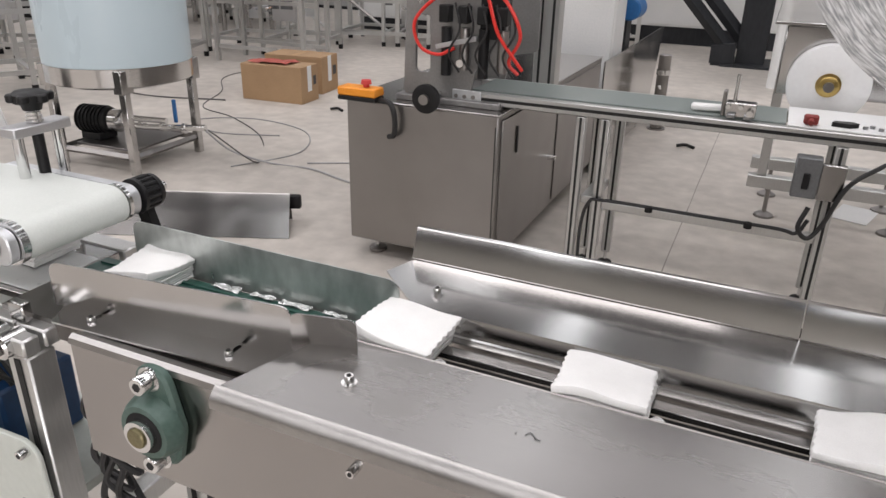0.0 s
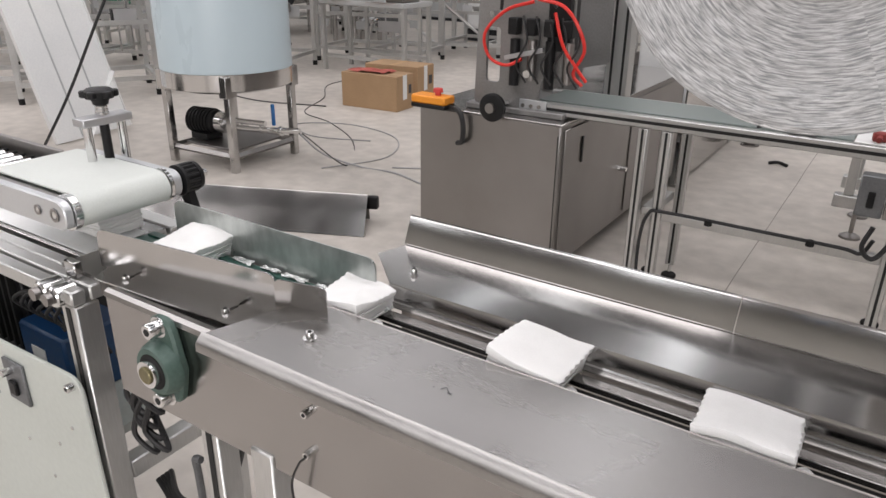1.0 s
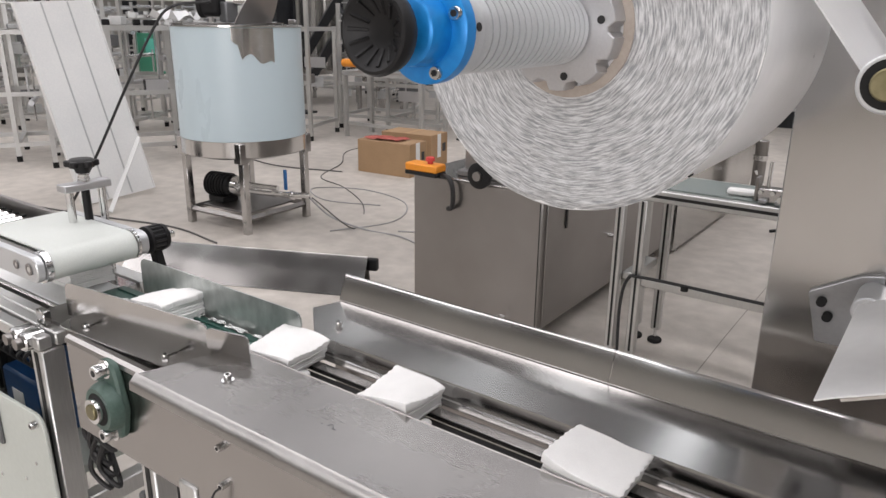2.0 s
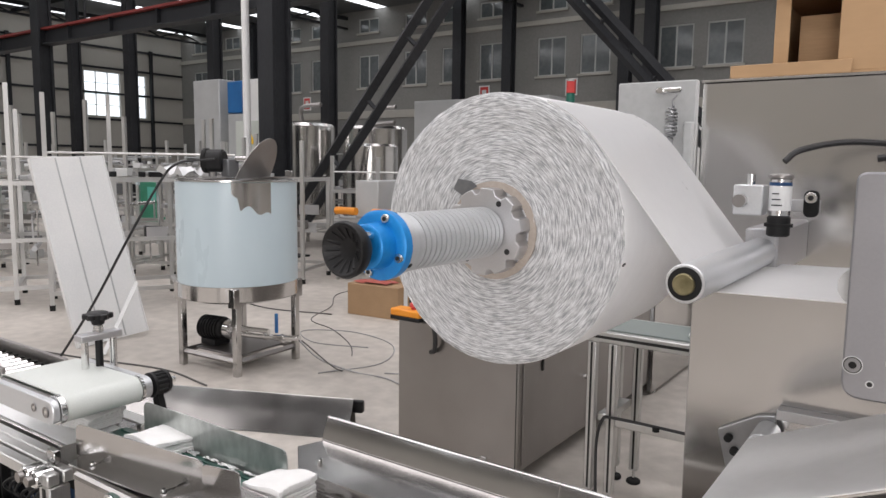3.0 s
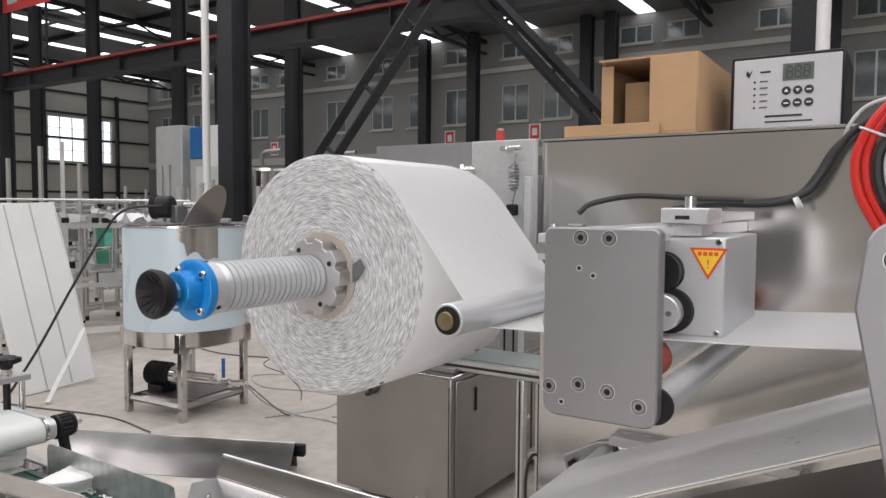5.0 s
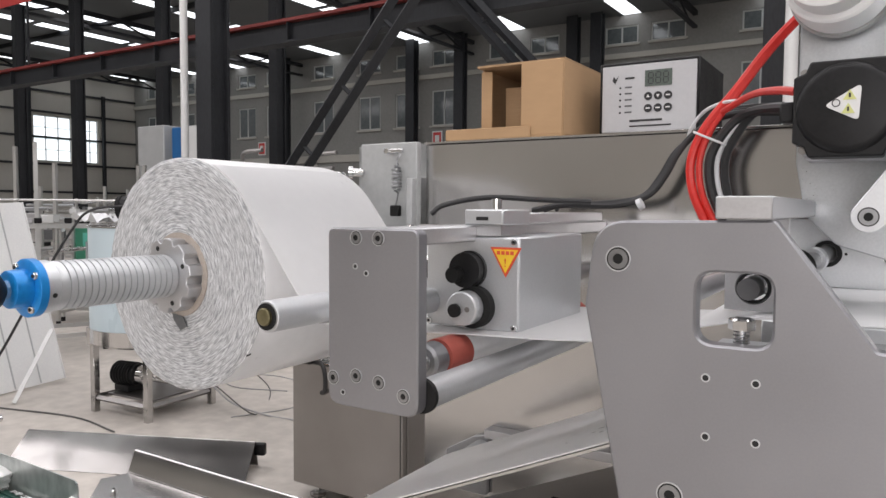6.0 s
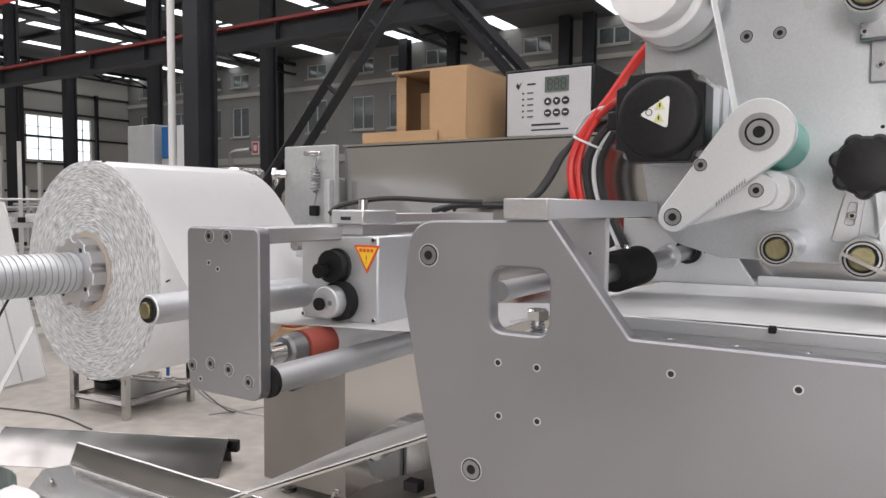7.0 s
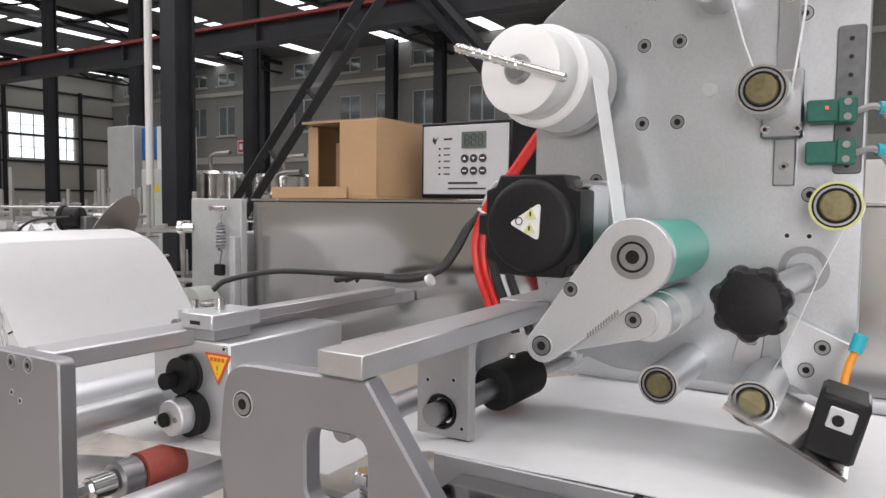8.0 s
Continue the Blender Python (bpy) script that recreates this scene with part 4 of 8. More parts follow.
def press_belt():
    e = thing("press_belt", "white flat belt unit with an aluminium side frame over the conveyor", "belt conveyor", (-1.3, 0.66, 1.03))
    xr, zr, r = -0.925, 1.052, 0.030
    n = 14
    xl = -1.18
    line = [(xl + r * math.cos(a), zr + r * math.sin(a)) for a in [-math.pi / 2 - math.pi * i / n for i in range(n + 1)]] + [(xr + r * math.cos(a), zr + r * math.sin(a)) for a in [math.pi / 2 - math.pi * i / n for i in range(n + 1)]] + [(xl, zr - r)]
    part("belt", ribbon(bmesh.new(), line[::-1], 0.570, 0.742, 0.003), BELT_WHITE, e, "white belt")
    f = part("near_side_plate", prism(bmesh.new(), rounded([(xl - 0.026, zr - 0.026), (xr + 0.026, zr - 0.026), (xr + 0.026, zr + 0.026), (xl - 0.026, zr + 0.026)], [0.0255, 0.0255, 0.0255, 0.0255], 8), 0.540, 0.556, (), 0.002), ALU_LIGHT, e, "rounded aluminium side plate")
    part("near_ring", cy((xr, 0.557, zr), (xr, 0.5685, zr), 0.0315, 32), CHROME, e, "bright knurled roller ring")
    part("belt_gap", bx(xl, 0.5575, zr - 0.024, xr - 0.03, 0.566, zr + 0.024), STEEL_DULL, e)
    for dx, rr in ((-0.004, 0.012), (-0.055, 0.009)):
        part("bolt", pipe_ring(bmesh.new(), (xr + dx, 0.539, zr), (xr + dx, 0.5375, zr), rr, rr * 0.6, 18), STEEL_DULL, f)
        part("bolt_head", cy((xr + dx, 0.5395, zr), (xr + dx, 0.538, zr), rr * 0.5, 12), CHROME, f)
    part("far_side_plate", prism(bmesh.new(), rounded([(xl - 0.026, zr - 0.026), (xr + 0.026, zr - 0.026), (xr + 0.026, zr + 0.026), (xl - 0.026, zr + 0.026)], [0.0255, 0.0255, 0.0255, 0.0255], 8), 0.752, 0.772, (), 0.002), ALU_LIGHT, e)
    part("knurled_ring", cy((xr, 0.744, zr), (xr, 0.751, zr), 0.0315, 28), CHROME, e)
    g = part("pulley", lathe(bmesh.new(), (xr, 0.776, zr), (xr, 0.822, zr), [(0, 0.020), (0.05, 0.030), (0.2, 0.030), (0.22, 0.026), (0.8, 0.026), (0.82, 0.029), (1, 0.028)], 28), BLACK, e, "black ribbed pulley")
    for i in range(16):
        a = 2 * math.pi * i / 16
        part("tooth", cy((xr + 0.0265 * math.cos(a), 0.786, zr + 0.0265 * math.sin(a)), (xr + 0.0265 * math.cos(a), 0.812, zr + 0.0265 * math.sin(a)), 0.0032, 6), BLACK, g)
    part("axle", cy((xr, 0.822, zr), (xr, 0.845, zr), 0.008, 14), CHROME, g)
    part("drive_strap", prism(bmesh.new(), [(xr - 0.012, zr - 0.02), (xr + 0.012, zr - 0.02), (xr + 0.055, 0.90), (xr + 0.030, 0.90)], 0.790, 0.806), RUBBER, e, "black drive strap")
    return e


press_belt()


def height_clamp():
    e = thing("height_clamp", "adjusting clamp with two chrome posts and a black star knob", "clamp", (-1.07, 0.745, 1.04))
    x, y = -1.075, 0.742
    part("crosspiece", bx(x - 0.018, y - 0.052, 1.150, x + 0.018, y + 0.052, 1.166, 0.002), ALU, e)
    for dy in (-0.036, 0.036):
        part("post", cy((x, y + dy, 0.95), (x, y + dy, 1.150), 0.0085, 14), CHROME, e)
    part("spindle", cy((x, y, 1.03), (x, y, 1.15), 0.009, 14), BLACK, e)
    for i in range(3):
        part("collar", cy((x, y, 1.167 + 0.006 * i), (x, y, 1.171 + 0.006 * i), 0.013 - 0.001 * i, 16), CHROME, e)
    k = part("knob", lathe(bmesh.new(), (x, y, 1.186), (x, y, 1.216), [(0, 0.014), (0.35, 0.017), (0.4, 0.026), (0.85, 0.028), (1, 0.022)], 20), BLACK, e, "black star knob")
    for i in range(6):
        a = math.pi * i / 3
        part("lobe", cy((x + 0.026 * math.cos(a), y + 0.026 * math.sin(a), 1.200), (x + 0.026 * math.cos(a), y + 0.026 * math.sin(a), 1.213), 0.009, 12, ch=0.002), BLACK, k)
    return e


height_clamp()


def roller_table():
    e = thing("roller_table", "small gravity roller conveyor with chrome rollers", "conveyor", (-2.1, 1.0, 0.0))
    for y, xe in ((0.69, -1.47), (0.84, -1.43)):
        part("side_rail", bx(-3.2, y - 0.006, 0.972, xe, y + 0.006, 1.018, 0.002), STEEL_DULL, e)
    for i in range(43):
        x = -3.145 + 0.04 * i
        part("roller", cy((x, 0.698, 0.985), (x, 0.800, 0.985), 0.0125, 12), CHROME, e)
    for i in range(43):
        part("roller_pin", cy((-3.145 + 0.04 * i, 0.800, 0.985), (-3.145 + 0.04 * i, 0.832, 0.985), 0.004, 8), RUBBER, e)
    for x in (-3.1, -1.9):
        for y in (0.80, 0.86):
            part("leg", bx(x - 0.02, y - 0.02, 0.0, x + 0.02, y + 0.02, 0.970, 0.003), PROFILE, e)
    return e


roller_table()


# ---------- packs that travel on the chain ----------
PITCH = 0.267


def stack_outline(lx, ly, m=14, zig=0.0):
    """A rectangle with points along its sides; the ends across the travel may be pinked."""
    out = []
    for k, (ax, ay, bx_, by) in enumerate(((-1, -1, 1, -1), (1, -1, 1, 1), (1, 1, -1, 1), (-1, 1, -1, -1))):
        for i in range(m):
            u = i / m
            x, y = ax + (bx_ - ax) * u, ay + (by - ay) * u
            c, s = (0, y) if k % 2 == 0 else (x, 0)
            z = zig * (1 if i % 2 else -1) if k % 2 else 0.0
            out.append((lx / 2 * x + z * c, ly / 2 * y, c, s))
    return out


def pack_meshes(seed):
    """A folded stack of soft cloths, and the looser cloth on its top."""
    rnd = random.Random(seed)
    lx, ly, h = rnd.uniform(0.092, 0.102), rnd.uniform(0.086, 0.093), rnd.uniform(0.038, 0.047)
    lean, skew = rnd.uniform(-0.006, 0.010), rnd.uniform(-0.06, 0.06)
    lift = [rnd.uniform(-0.011, 0.005) for _ in range(4)]

    def shape(px, py, z, k):
        u, v = px / lx + 0.5, py / ly + 0.5
        dz = (lift[0] * (1 - u) * (1 - v) + lift[1] * u * (1 - v) + lift[2] * u * v + lift[3] * (1 - u) * v) * k * k
        dz += 0.007 * noise.noise(Vector((px * 16, py * 16, seed * 3.1))) * k * k
        bow = 0.004 * noise.noise(Vector((px * 24, py * 24, seed * 1.7 + z * 10)))
        return Vector((px + skew * py + lean * k + bow, py + 0.3 * bow + 0.004 * k * math.sin(px * 40 + seed), z + dz))

    bm, rings, n = bmesh.new(), [], 7
    top = h * 0.84
    for k in range(n):
        jx, jy = rnd.uniform(-0.0012, 0.0012), rnd.uniform(-0.0012, 0.0012)
        g = rnd.uniform(-0.002, 0.0008)
        for q, inset in ((0.0, -0.0012), (0.25, 0.0), (0.8, 0.0), (0.999, -0.0012)):
            z = top * (k + q) / n
            rings.append([bm.verts.new(shape(px + jx + (g + inset) * c, py + jy + (g + inset) * s, z, z / h)) for px, py, c, s in stack_outline(lx, ly)])
    skin(bm, rings)
    low = finish("pack_body", bm, FABRIC, 50)
    bm = bmesh.new()
    o = stack_outline(lx + 0.004, ly + 0.003, 14, 0.0011)
    rings = [[bm.verts.new(shape(px, py, z, z / h)) for px, py, c, s in o] for z in (h * 0.80, h * 0.90)]
    for f, up in ((1.0, 0.0), (0.985, 0.0010), (0.9, 0.0018), (0.75, 0.0024), (0.5, 0.003), (0.25, 0.003)):
        rings.append([bm.verts.new(shape(px * f, py * f, h + up, 1.0)) for px, py, c, s in o])
    skin(bm, rings)
    return low, finish("top_cloth", bm, FABRIC, 38)


PACKS = []
# packs lie unevenly before their pegs
SLIP = (-0.002, 0.0, -0.004, -0.045, -0.026, 0.0, -0.012, 0.004, -0.008, 0.0, -0.015, 0.003)
pack_kinds = [pack_meshes(s) for s in (1, 2, 5, 8, 13)]
for k in range(12):
    o = tagged(new("wipes_pack"), "white folded stack of soft nonwoven wipes on the conveyor", "pack", "packs on the conveyor")
    o.empty_display_size = 0.03
    for nm, me in zip(("pack_body", "top_cloth"), pack_kinds[k % 5]):
        new(nm, me).parent = o
    peg = new("pusher_peg", finish("pusher_peg", cyl(bmesh.new(), (0, 0, 0), (0, 0, 0.030), 0.009, 14, ch=0.003), WHITE))
    tagged(peg, "white plastic pusher peg on the chain", "peg", "pusher pegs")
    PACKS.append((o, peg, 0.151 - PITCH * k + SLIP[k]))

# ---------- web machine ----------
RX, RZ, RR = 0.149, 1.5045, 0.1650  # supply roll
RY0, RY1 = 0.565, 0.842


def supply_roll():
    e = thing("supply_roll", "large white nonwoven roll on a grooved aluminium shaft", "roll", (RX, RY0, RZ))
    c = lambda y: (RX, y, RZ)
    # wound edge: rings with a slightly uneven, fluffy face
    bm = bmesh.new()
    rows, seg = 34, 120
    r0 = 0.058
    prev = None
    for i in range(rows + 1):
        r = r0 + (RR - r0) * i / rows
        cur = []
        for j in range(seg):
            a = 2 * math.pi * j / seg
            w = 0.0022 * noise.noise(Vector((a * 9 * math.cos(a * 0.001), r * 420, 2.0))) + 0.002 * noise.noise(Vector((math.cos(a) * 3, math.sin(a) * 3, r * 60)))
            edge = 0.004 * max(0.0, (i - rows + 2) / 2)
            cur.append(bm.verts.new((RX + r * math.cos(a), RY0 + w + edge, RZ + r * math.sin(a))))
        if prev:
            for j in range(seg):
                bm.faces.new((prev[j], prev[(j + 1) % seg], cur[(j + 1) % seg], cur[j]))
        prev = cur
    part("wound_edge", bm, ROLL_EDGE, e, "grey-flecked wound fabric edge")
    part("wound_body", lathe(bmesh.new(), c(RY0 + 0.004), c(RY1), [(0, RR - 0.0008), (0.01, RR), (0.99, RR), (1, RR - 0.002)], 120), WEB, e, "smooth white outer wrap")
    part("core", pipe_ring(bmesh.new(), c(RY0 - 0.002), c(RY0 + 0.03), 0.0595, 0.050, 48), TAN, e, "pale brown card core")
    # toothed chuck
    pts = []
    for i in range(72):
        a = 2 * math.pi * i / 72
        r = 0.052 - (0.0065 if math.cos(10 * a) > 0.45 else 0.0)
        pts.append((RX + r * math.cos(a), RZ + r * math.sin(a)))
    k = part("chuck", prism(bmesh.new(), pts, RY0 - 0.024, RY0 + 0.004, (), 0.001), ALU, e, "notched aluminium chuck")
    for i in range(4):
        a = math.pi * i / 2 + 0.5
        part("chuck_hole", cy((RX + 0.040 * math.cos(a), RY0 - 0.0242, RZ + 0.040 * math.sin(a)), (RX + 0.040 * math.cos(a), RY0 - 0.0247, RZ + 0.040 * math.sin(a)), 0.0035, 12), INSIDE_SHADE, k)
    part("torn_gap", prism(bmesh.new(), [(RX - 0.018, RZ + 0.057), (RX + 0.006, RZ + 0.057), (RX + 0.002, RZ + 0.066), (RX - 0.014, RZ + 0.078), (RX - 0.026, RZ + 0.070)], RY0 - 0.0035, RY0 - 0.0025), GREY_PLATE, e, "dark torn gap at the core")
    # grooved shaft
    prof = [(0, 0.0283)]
    for i in range(18):
        a = 0.03 + 0.94 * i / 18
        prof += [(a, 0.0300), (a + 0.040, 0.0300), (a + 0.041, 0.0281), (a + 0.051, 0.0281)]
    prof += [(1, 0.0300)]
    s = part("air_shaft", lathe(bmesh.new(), c(0.376), c(RY0 - 0.02), prof, 40), ALU_LIGHT, e, "aluminium shaft with fine grooves")
    part("shaft_end", cy(c(0.361), c(0.377), 0.0315, 40, ch=0.001), ALU_LIGHT, s)
    for a in (0.9, 3.0, 5.1):
        part("shaft_hole", cy((RX + 0.0312 * math.cos(a), 0.369, RZ + 0.0312 * math.sin(a)), (RX + 0.0319 * math.cos(a), 0.369, RZ + 0.0319 * math.sin(a)), 0.003, 10), INSIDE_SHADE, s)
    part("rear_shaft", cy(c(RY1 - 0.01), c(1.0), 0.03, 24), ALU, e)
    h = part("hub", lathe(bmesh.new(), c(0.361), c(0.330), [(0, 0.0345), (0.30, 0.0345), (0.33, 0.0335), (0.35, 0.023), (0.95, 0.022), (1, 0.020)], 40), BLUE, e, "blue flanged hub")
    for i in range(4):
        a = math.pi / 2 * i + 0.7
        x, z = RX + 0.0285 * math.cos(a), RZ + 0.0285 * math.sin(a)
        screw(h, x, 0.3510, z, 0.0046, 0.004, "hub_screw")
    part("valve", cy((RX + 0.013, 0.330, RZ + 0.006), (RX + 0.015, 0.312, RZ + 0.008), 0.0042, 12), CHROME, h)
    part("stem", cy(c(0.331), c(0.320), 0.011, 16), CHROME, h)
    kb = part("hand_knob", lathe(bmesh.new(), c(0.325), c(0.299), [(0, 0.012), (0.2, 0.019), (0.5, 0.025), (0.85, 0.027), (0.98, 0.0255), (1.0, 0.0235), (0.93, 0.021), (0.62, 0.010), (0.58, 0.004)], 32), BLACK, e, "black dished hand knob")
    for i in range(14):
        a = 2 * math.pi * i / 14
        x, z = math.cos(a), math.sin(a)
        part("rib", tube(bmesh.new(), [(RX + 0.011 * x, 0.3085, RZ + 0.011 * z), (RX + 0.021 * x, 0.3005, RZ + 0.021 * z)], 0.0014, 5, 1), BLACK, kb)
    # splice marks on the outer wrap
    for a, y in ((0.55, RY0 + 0.02), (0.62, RY1 - 0.02), (2.6, RY0 + 0.006), (4.2, RY0 + 0.015), (5.6, RY0 + 0.008)):
        x, z = math.cos(a), math.sin(a)
        part("mark", tube(bmesh.new(), [(RX + (RR + 0.0006) * x, y - 0.003, RZ + (RR + 0.0006) * z), (RX + (RR + 0.0006) * math.cos(a + 0.012), y + 0.003, RZ + (RR + 0.0006) * math.sin(a + 0.012))], 0.0012, 5, 1), INK, e)
    return e


ROLL = supply_roll()

# guide roller and the web that leaves the roll
GX, GZ, GR = 0.406, 1.477, 0.0185


def guide_roller():
    e = thing("guide_roller", "satin aluminium guide roller with a brass-coloured axle end", "roller", (GX, 0.62, GZ))
    part("sleeve", cy((GX, 0.482, GZ), (GX, 0.80, GZ), GR, 40, ch=0.0012), ALU_LIGHT, e)
    part("end_recess", cy((GX, 0.4815, GZ), (GX, 0.4805, GZ), GR * 0.84, 32), RUBBER, e, "black seal")
    part("axle", cy((GX, 0.482, GZ), (GX, 0.476, GZ), GR * 0.55, 24, ch=0.001), ZINC, e, "brass-coloured axle end")
    part("bracket", bx(GX - 0.02, 0.80, GZ - 0.03, GX + 0.02, 1.03, GZ + 0.03, 0.003), ALU, e)
    return e


guide_roller()


def arc(cx, cz, r, a0, a1, n=10):
    return [(cx + r * math.cos(a0 + (a1 - a0) * i / n), cz + r * math.sin(a0 + (a1 - a0) * i / n)) for i in range(n + 1)]


def fabric_web():
    """From the top right of the roll, under the guide roller, then flat to the right through the machine."""
    dx, dz = GX - RX, GZ - RZ
    d = math.hypot(dx, dz)
    base = math.atan2(dz, dx)
    al = base + math.acos((RR + GR + 0.002) / d)
    t1 = arc(RX, RZ, RR + 0.001, al + 0.5, al, 8)
    t2 = arc(GX, GZ, GR + 0.001, al + math.pi, math.pi * 1.5 + 0.06, 8)
    line = t1 + t2 + [(0.55, 1.461), (0.60, 1.464), (0.70, 1.468), (0.82, 1.476)]
    e = thing("fabric_web", "white nonwoven web running through the machine", "web", (GX, 0.7, GZ))
    part("unwound_web", ribbon(bmesh.new(), line, RY0 + 0.004, RY1 - 0.004, 0.0012), WEB_THIN, e)
    part("bed_web", ribbon(bmesh.new(), [(0.83, 1.484), (0.90, 1.5015), (1.05, 1.5035), (1.5, 1.5035), (2.1, 1.5035)], 0.608, 0.936, 0.0012), WEB, e, "white web lying on the steel bed")


fabric_web()


def machine_cabinet():
    e = thing("machine_cabinet", "tall brushed stainless steel machine cabinet with a flat top", "cabinet", (0.9, 1.2, 0.0))
    part("body", bx(0.258, 1.03, 0.10, 2.2, 1.42, 1.718, 0.0015), CAB_STEEL, e)
    part("plinth", bx(0.29, 1.06, 0.0, 2.17, 1.39, 0.10), DARK_STEEL, e)
    part("top_edge", bx(0.256, 1.027, 1.7185, 2.2, 1.42, 1.7225, 0.0004), CAB_STEEL, e)
    b = part("lower_bracket", prism(bmesh.new(), rounded([(0.314, 1.155), (0.332, 1.085), (0.400, 1.085), (0.402, 1.196), (0.374, 1.190)], 0.005), 1.018, 1.0285, (), 0.001), NEUTRAL, e, "grey steel bracket")
    for x, z in ((0.333, 1.146), (0.343, 1.126)):
        part("bolt", cy((x, 1.018, z), (x, 1.008, z), 0.0065, 14), RUBBER, b)
    part("lower_roller", cy((0.392, 0.950, 1.166), (0.392, 1.018, 1.168), 0.019, 28, ch=0.002), ALU_LIGHT, e)
    part("lower_rail", bx(0.404, 1.0, 1.196, 0.70, 1.028, 1.212, 0.001), ALU, e)
    return e


machine_cabinet()


def spring_plate():
    e = thing("spring_plate", "thick pale grey mounting plate with a chrome tension spring", "plate", (0.18, 1.0, 1.2))
    part("plate", bx(0.126, 1.002, 1.47, 0.2565, 1.018, 1.722, 0.002), GREY_PAINT, e)
    part("side_plate", bx(0.243, 0.986, 1.44, 0.2565, 1.0015, 1.655, 0.002), GREY_PAINT, e)
    part("back_bracket", bx(0.150, 1.019, 1.48, 0.235, 1.10, 1.66, 0.002), GREY_PAINT, e)
    part("pin", cy((0.205, 1.0, 1.705), (0.205, 0.978, 1.705), 0.005, 12), CHROME, e)
    part("pin_head", bx(0.196, 0.980, 1.701, 0.238, 0.988, 1.709, 0.002), CHROME, e)
    sp = [(0.228, 0.984, 1.703), (0.231, 0.984, 1.697), (0.224, 0.984, 1.688)]
    for i in range(80):
        a = i * 0.72
        r = 0.0085 * min(1.0, 0.3 + i / 20, 0.3 + (80 - i) / 20)
        sp.append((0.224 + r * math.cos(a), 0.984 + r * math.sin(a), 1.680 - 0.052 * i / 80))
    sp += [(0.226, 0.984, 1.622), (0.222, 0.984, 1.605)]
    part("spring", tube(bmesh.new(), sp, 0.0015, 6, 2), NEUTRAL, e, "coiled steel spring")
    part("lower_hook", bx(0.212, 0.978, 1.585, 0.232, 0.990, 1.605, 0.002), RUBBER, e)
    part("side_stud", cy((0.132, 1.002, 1.668), (0.116, 0.990, 1.668), 0.008, 14), CHROME, e)
    part("side_stud_head", cy((0.116, 0.990, 1.668), (0.110, 0.986, 1.668), 0.012, 16), CHROME, e)
    part("tape_reel", cy((0.19, 0.985, 1.53), (0.19, 0.94, 1.53), 0.035, 28), OFF_WHITE, e, "pale green reel behind the roll")
    return e


spring_plate()


def edge_sensor():
    e = thing("edge_sensor", "clear and black cylindrical web sensor on an aluminium clamp", "sensor", (0.41, 0.80, 1.50))
    part("back_lug", prism(bmesh.new(), rounded([(0.4515, 1.524), (0.4685, 1.524), (0.4685, 1.557), (0.4515, 1.557)], 0.008), 0.800, 0.808, (), 0.001), RUBBER, e, "black slotted lug")
    part("lug_arm", bx(0.420, 0.8085, 1.530, 0.4685, 0.820, 1.545, 0.001), ALU, e)
    part("clamp_block", bx(0.376, 0.768, 1.525, 0.411, 0.80, 1.563, 0.0015), ALU_LIGHT, e)
    part("clamp_knob", cy((0.386, 0.768, 1.543), (0.386, 0.755, 1.543), 0.008, 16), STEEL_DULL, e)
    part("clamp_screw", cy((0.393, 0.785, 1.563), (0.393, 0.785, 1.576), 0.005, 12), CHROME, e)
    x, y = 0.428, 0.782
    part("upper_ring", cy((x, y, 1.570), (x, y, 1.577), 0.0145, 24, ch=0.002), STEEL_DULL, e)
    part("barrel", cy((x, y, 1.526), (x, y, 1.570), 0.0125, 24), MIRROR_STEEL, e)
    part("label", pipe_ring(bmesh.new(), (x, y, 1.532), (x, y, 1.562), 0.0130, 0.0126, 24), WHITE, e, "white label with small print")
    part("label_band", pipe_ring(bmesh.new(), (x, y, 1.5625), (x, y, 1.5665), 0.0130, 0.0126, 24), NAVY, e, "dark blue band")
    for i in range(3):
        part("print_bar", bx(x - 0.007, y - 0.0136, 1.538 + 0.007 * i, x + 0.005 - 0.002 * i, y - 0.0131, 1.5395 + 0.007 * i), INK, e)
    part("nozzle", cy((x, y, 1.500), (x, y, 1.5255), 0.0135, 24, ch=0.002), BLACK, e, "black threaded nose")
    part("lock_ring", cy((x, y, 1.512), (x, y, 1.516), 0.0165, 24), RUBBER, e)
    screw(e, 0.460, 0.800, 1.548, 0.0072, 0.005)
    part("tail_cable", tube(bmesh.new(), [(0.43, 0.785, 1.592), (0.445, 0.80, 1.606), (0.49, 0.85, 1.617), (0.56, 0.90, 1.614), (0.62, 0.93, 1.612)], 0.004, 8), CABLE, e, "black cable")
    return e


edge_sensor()


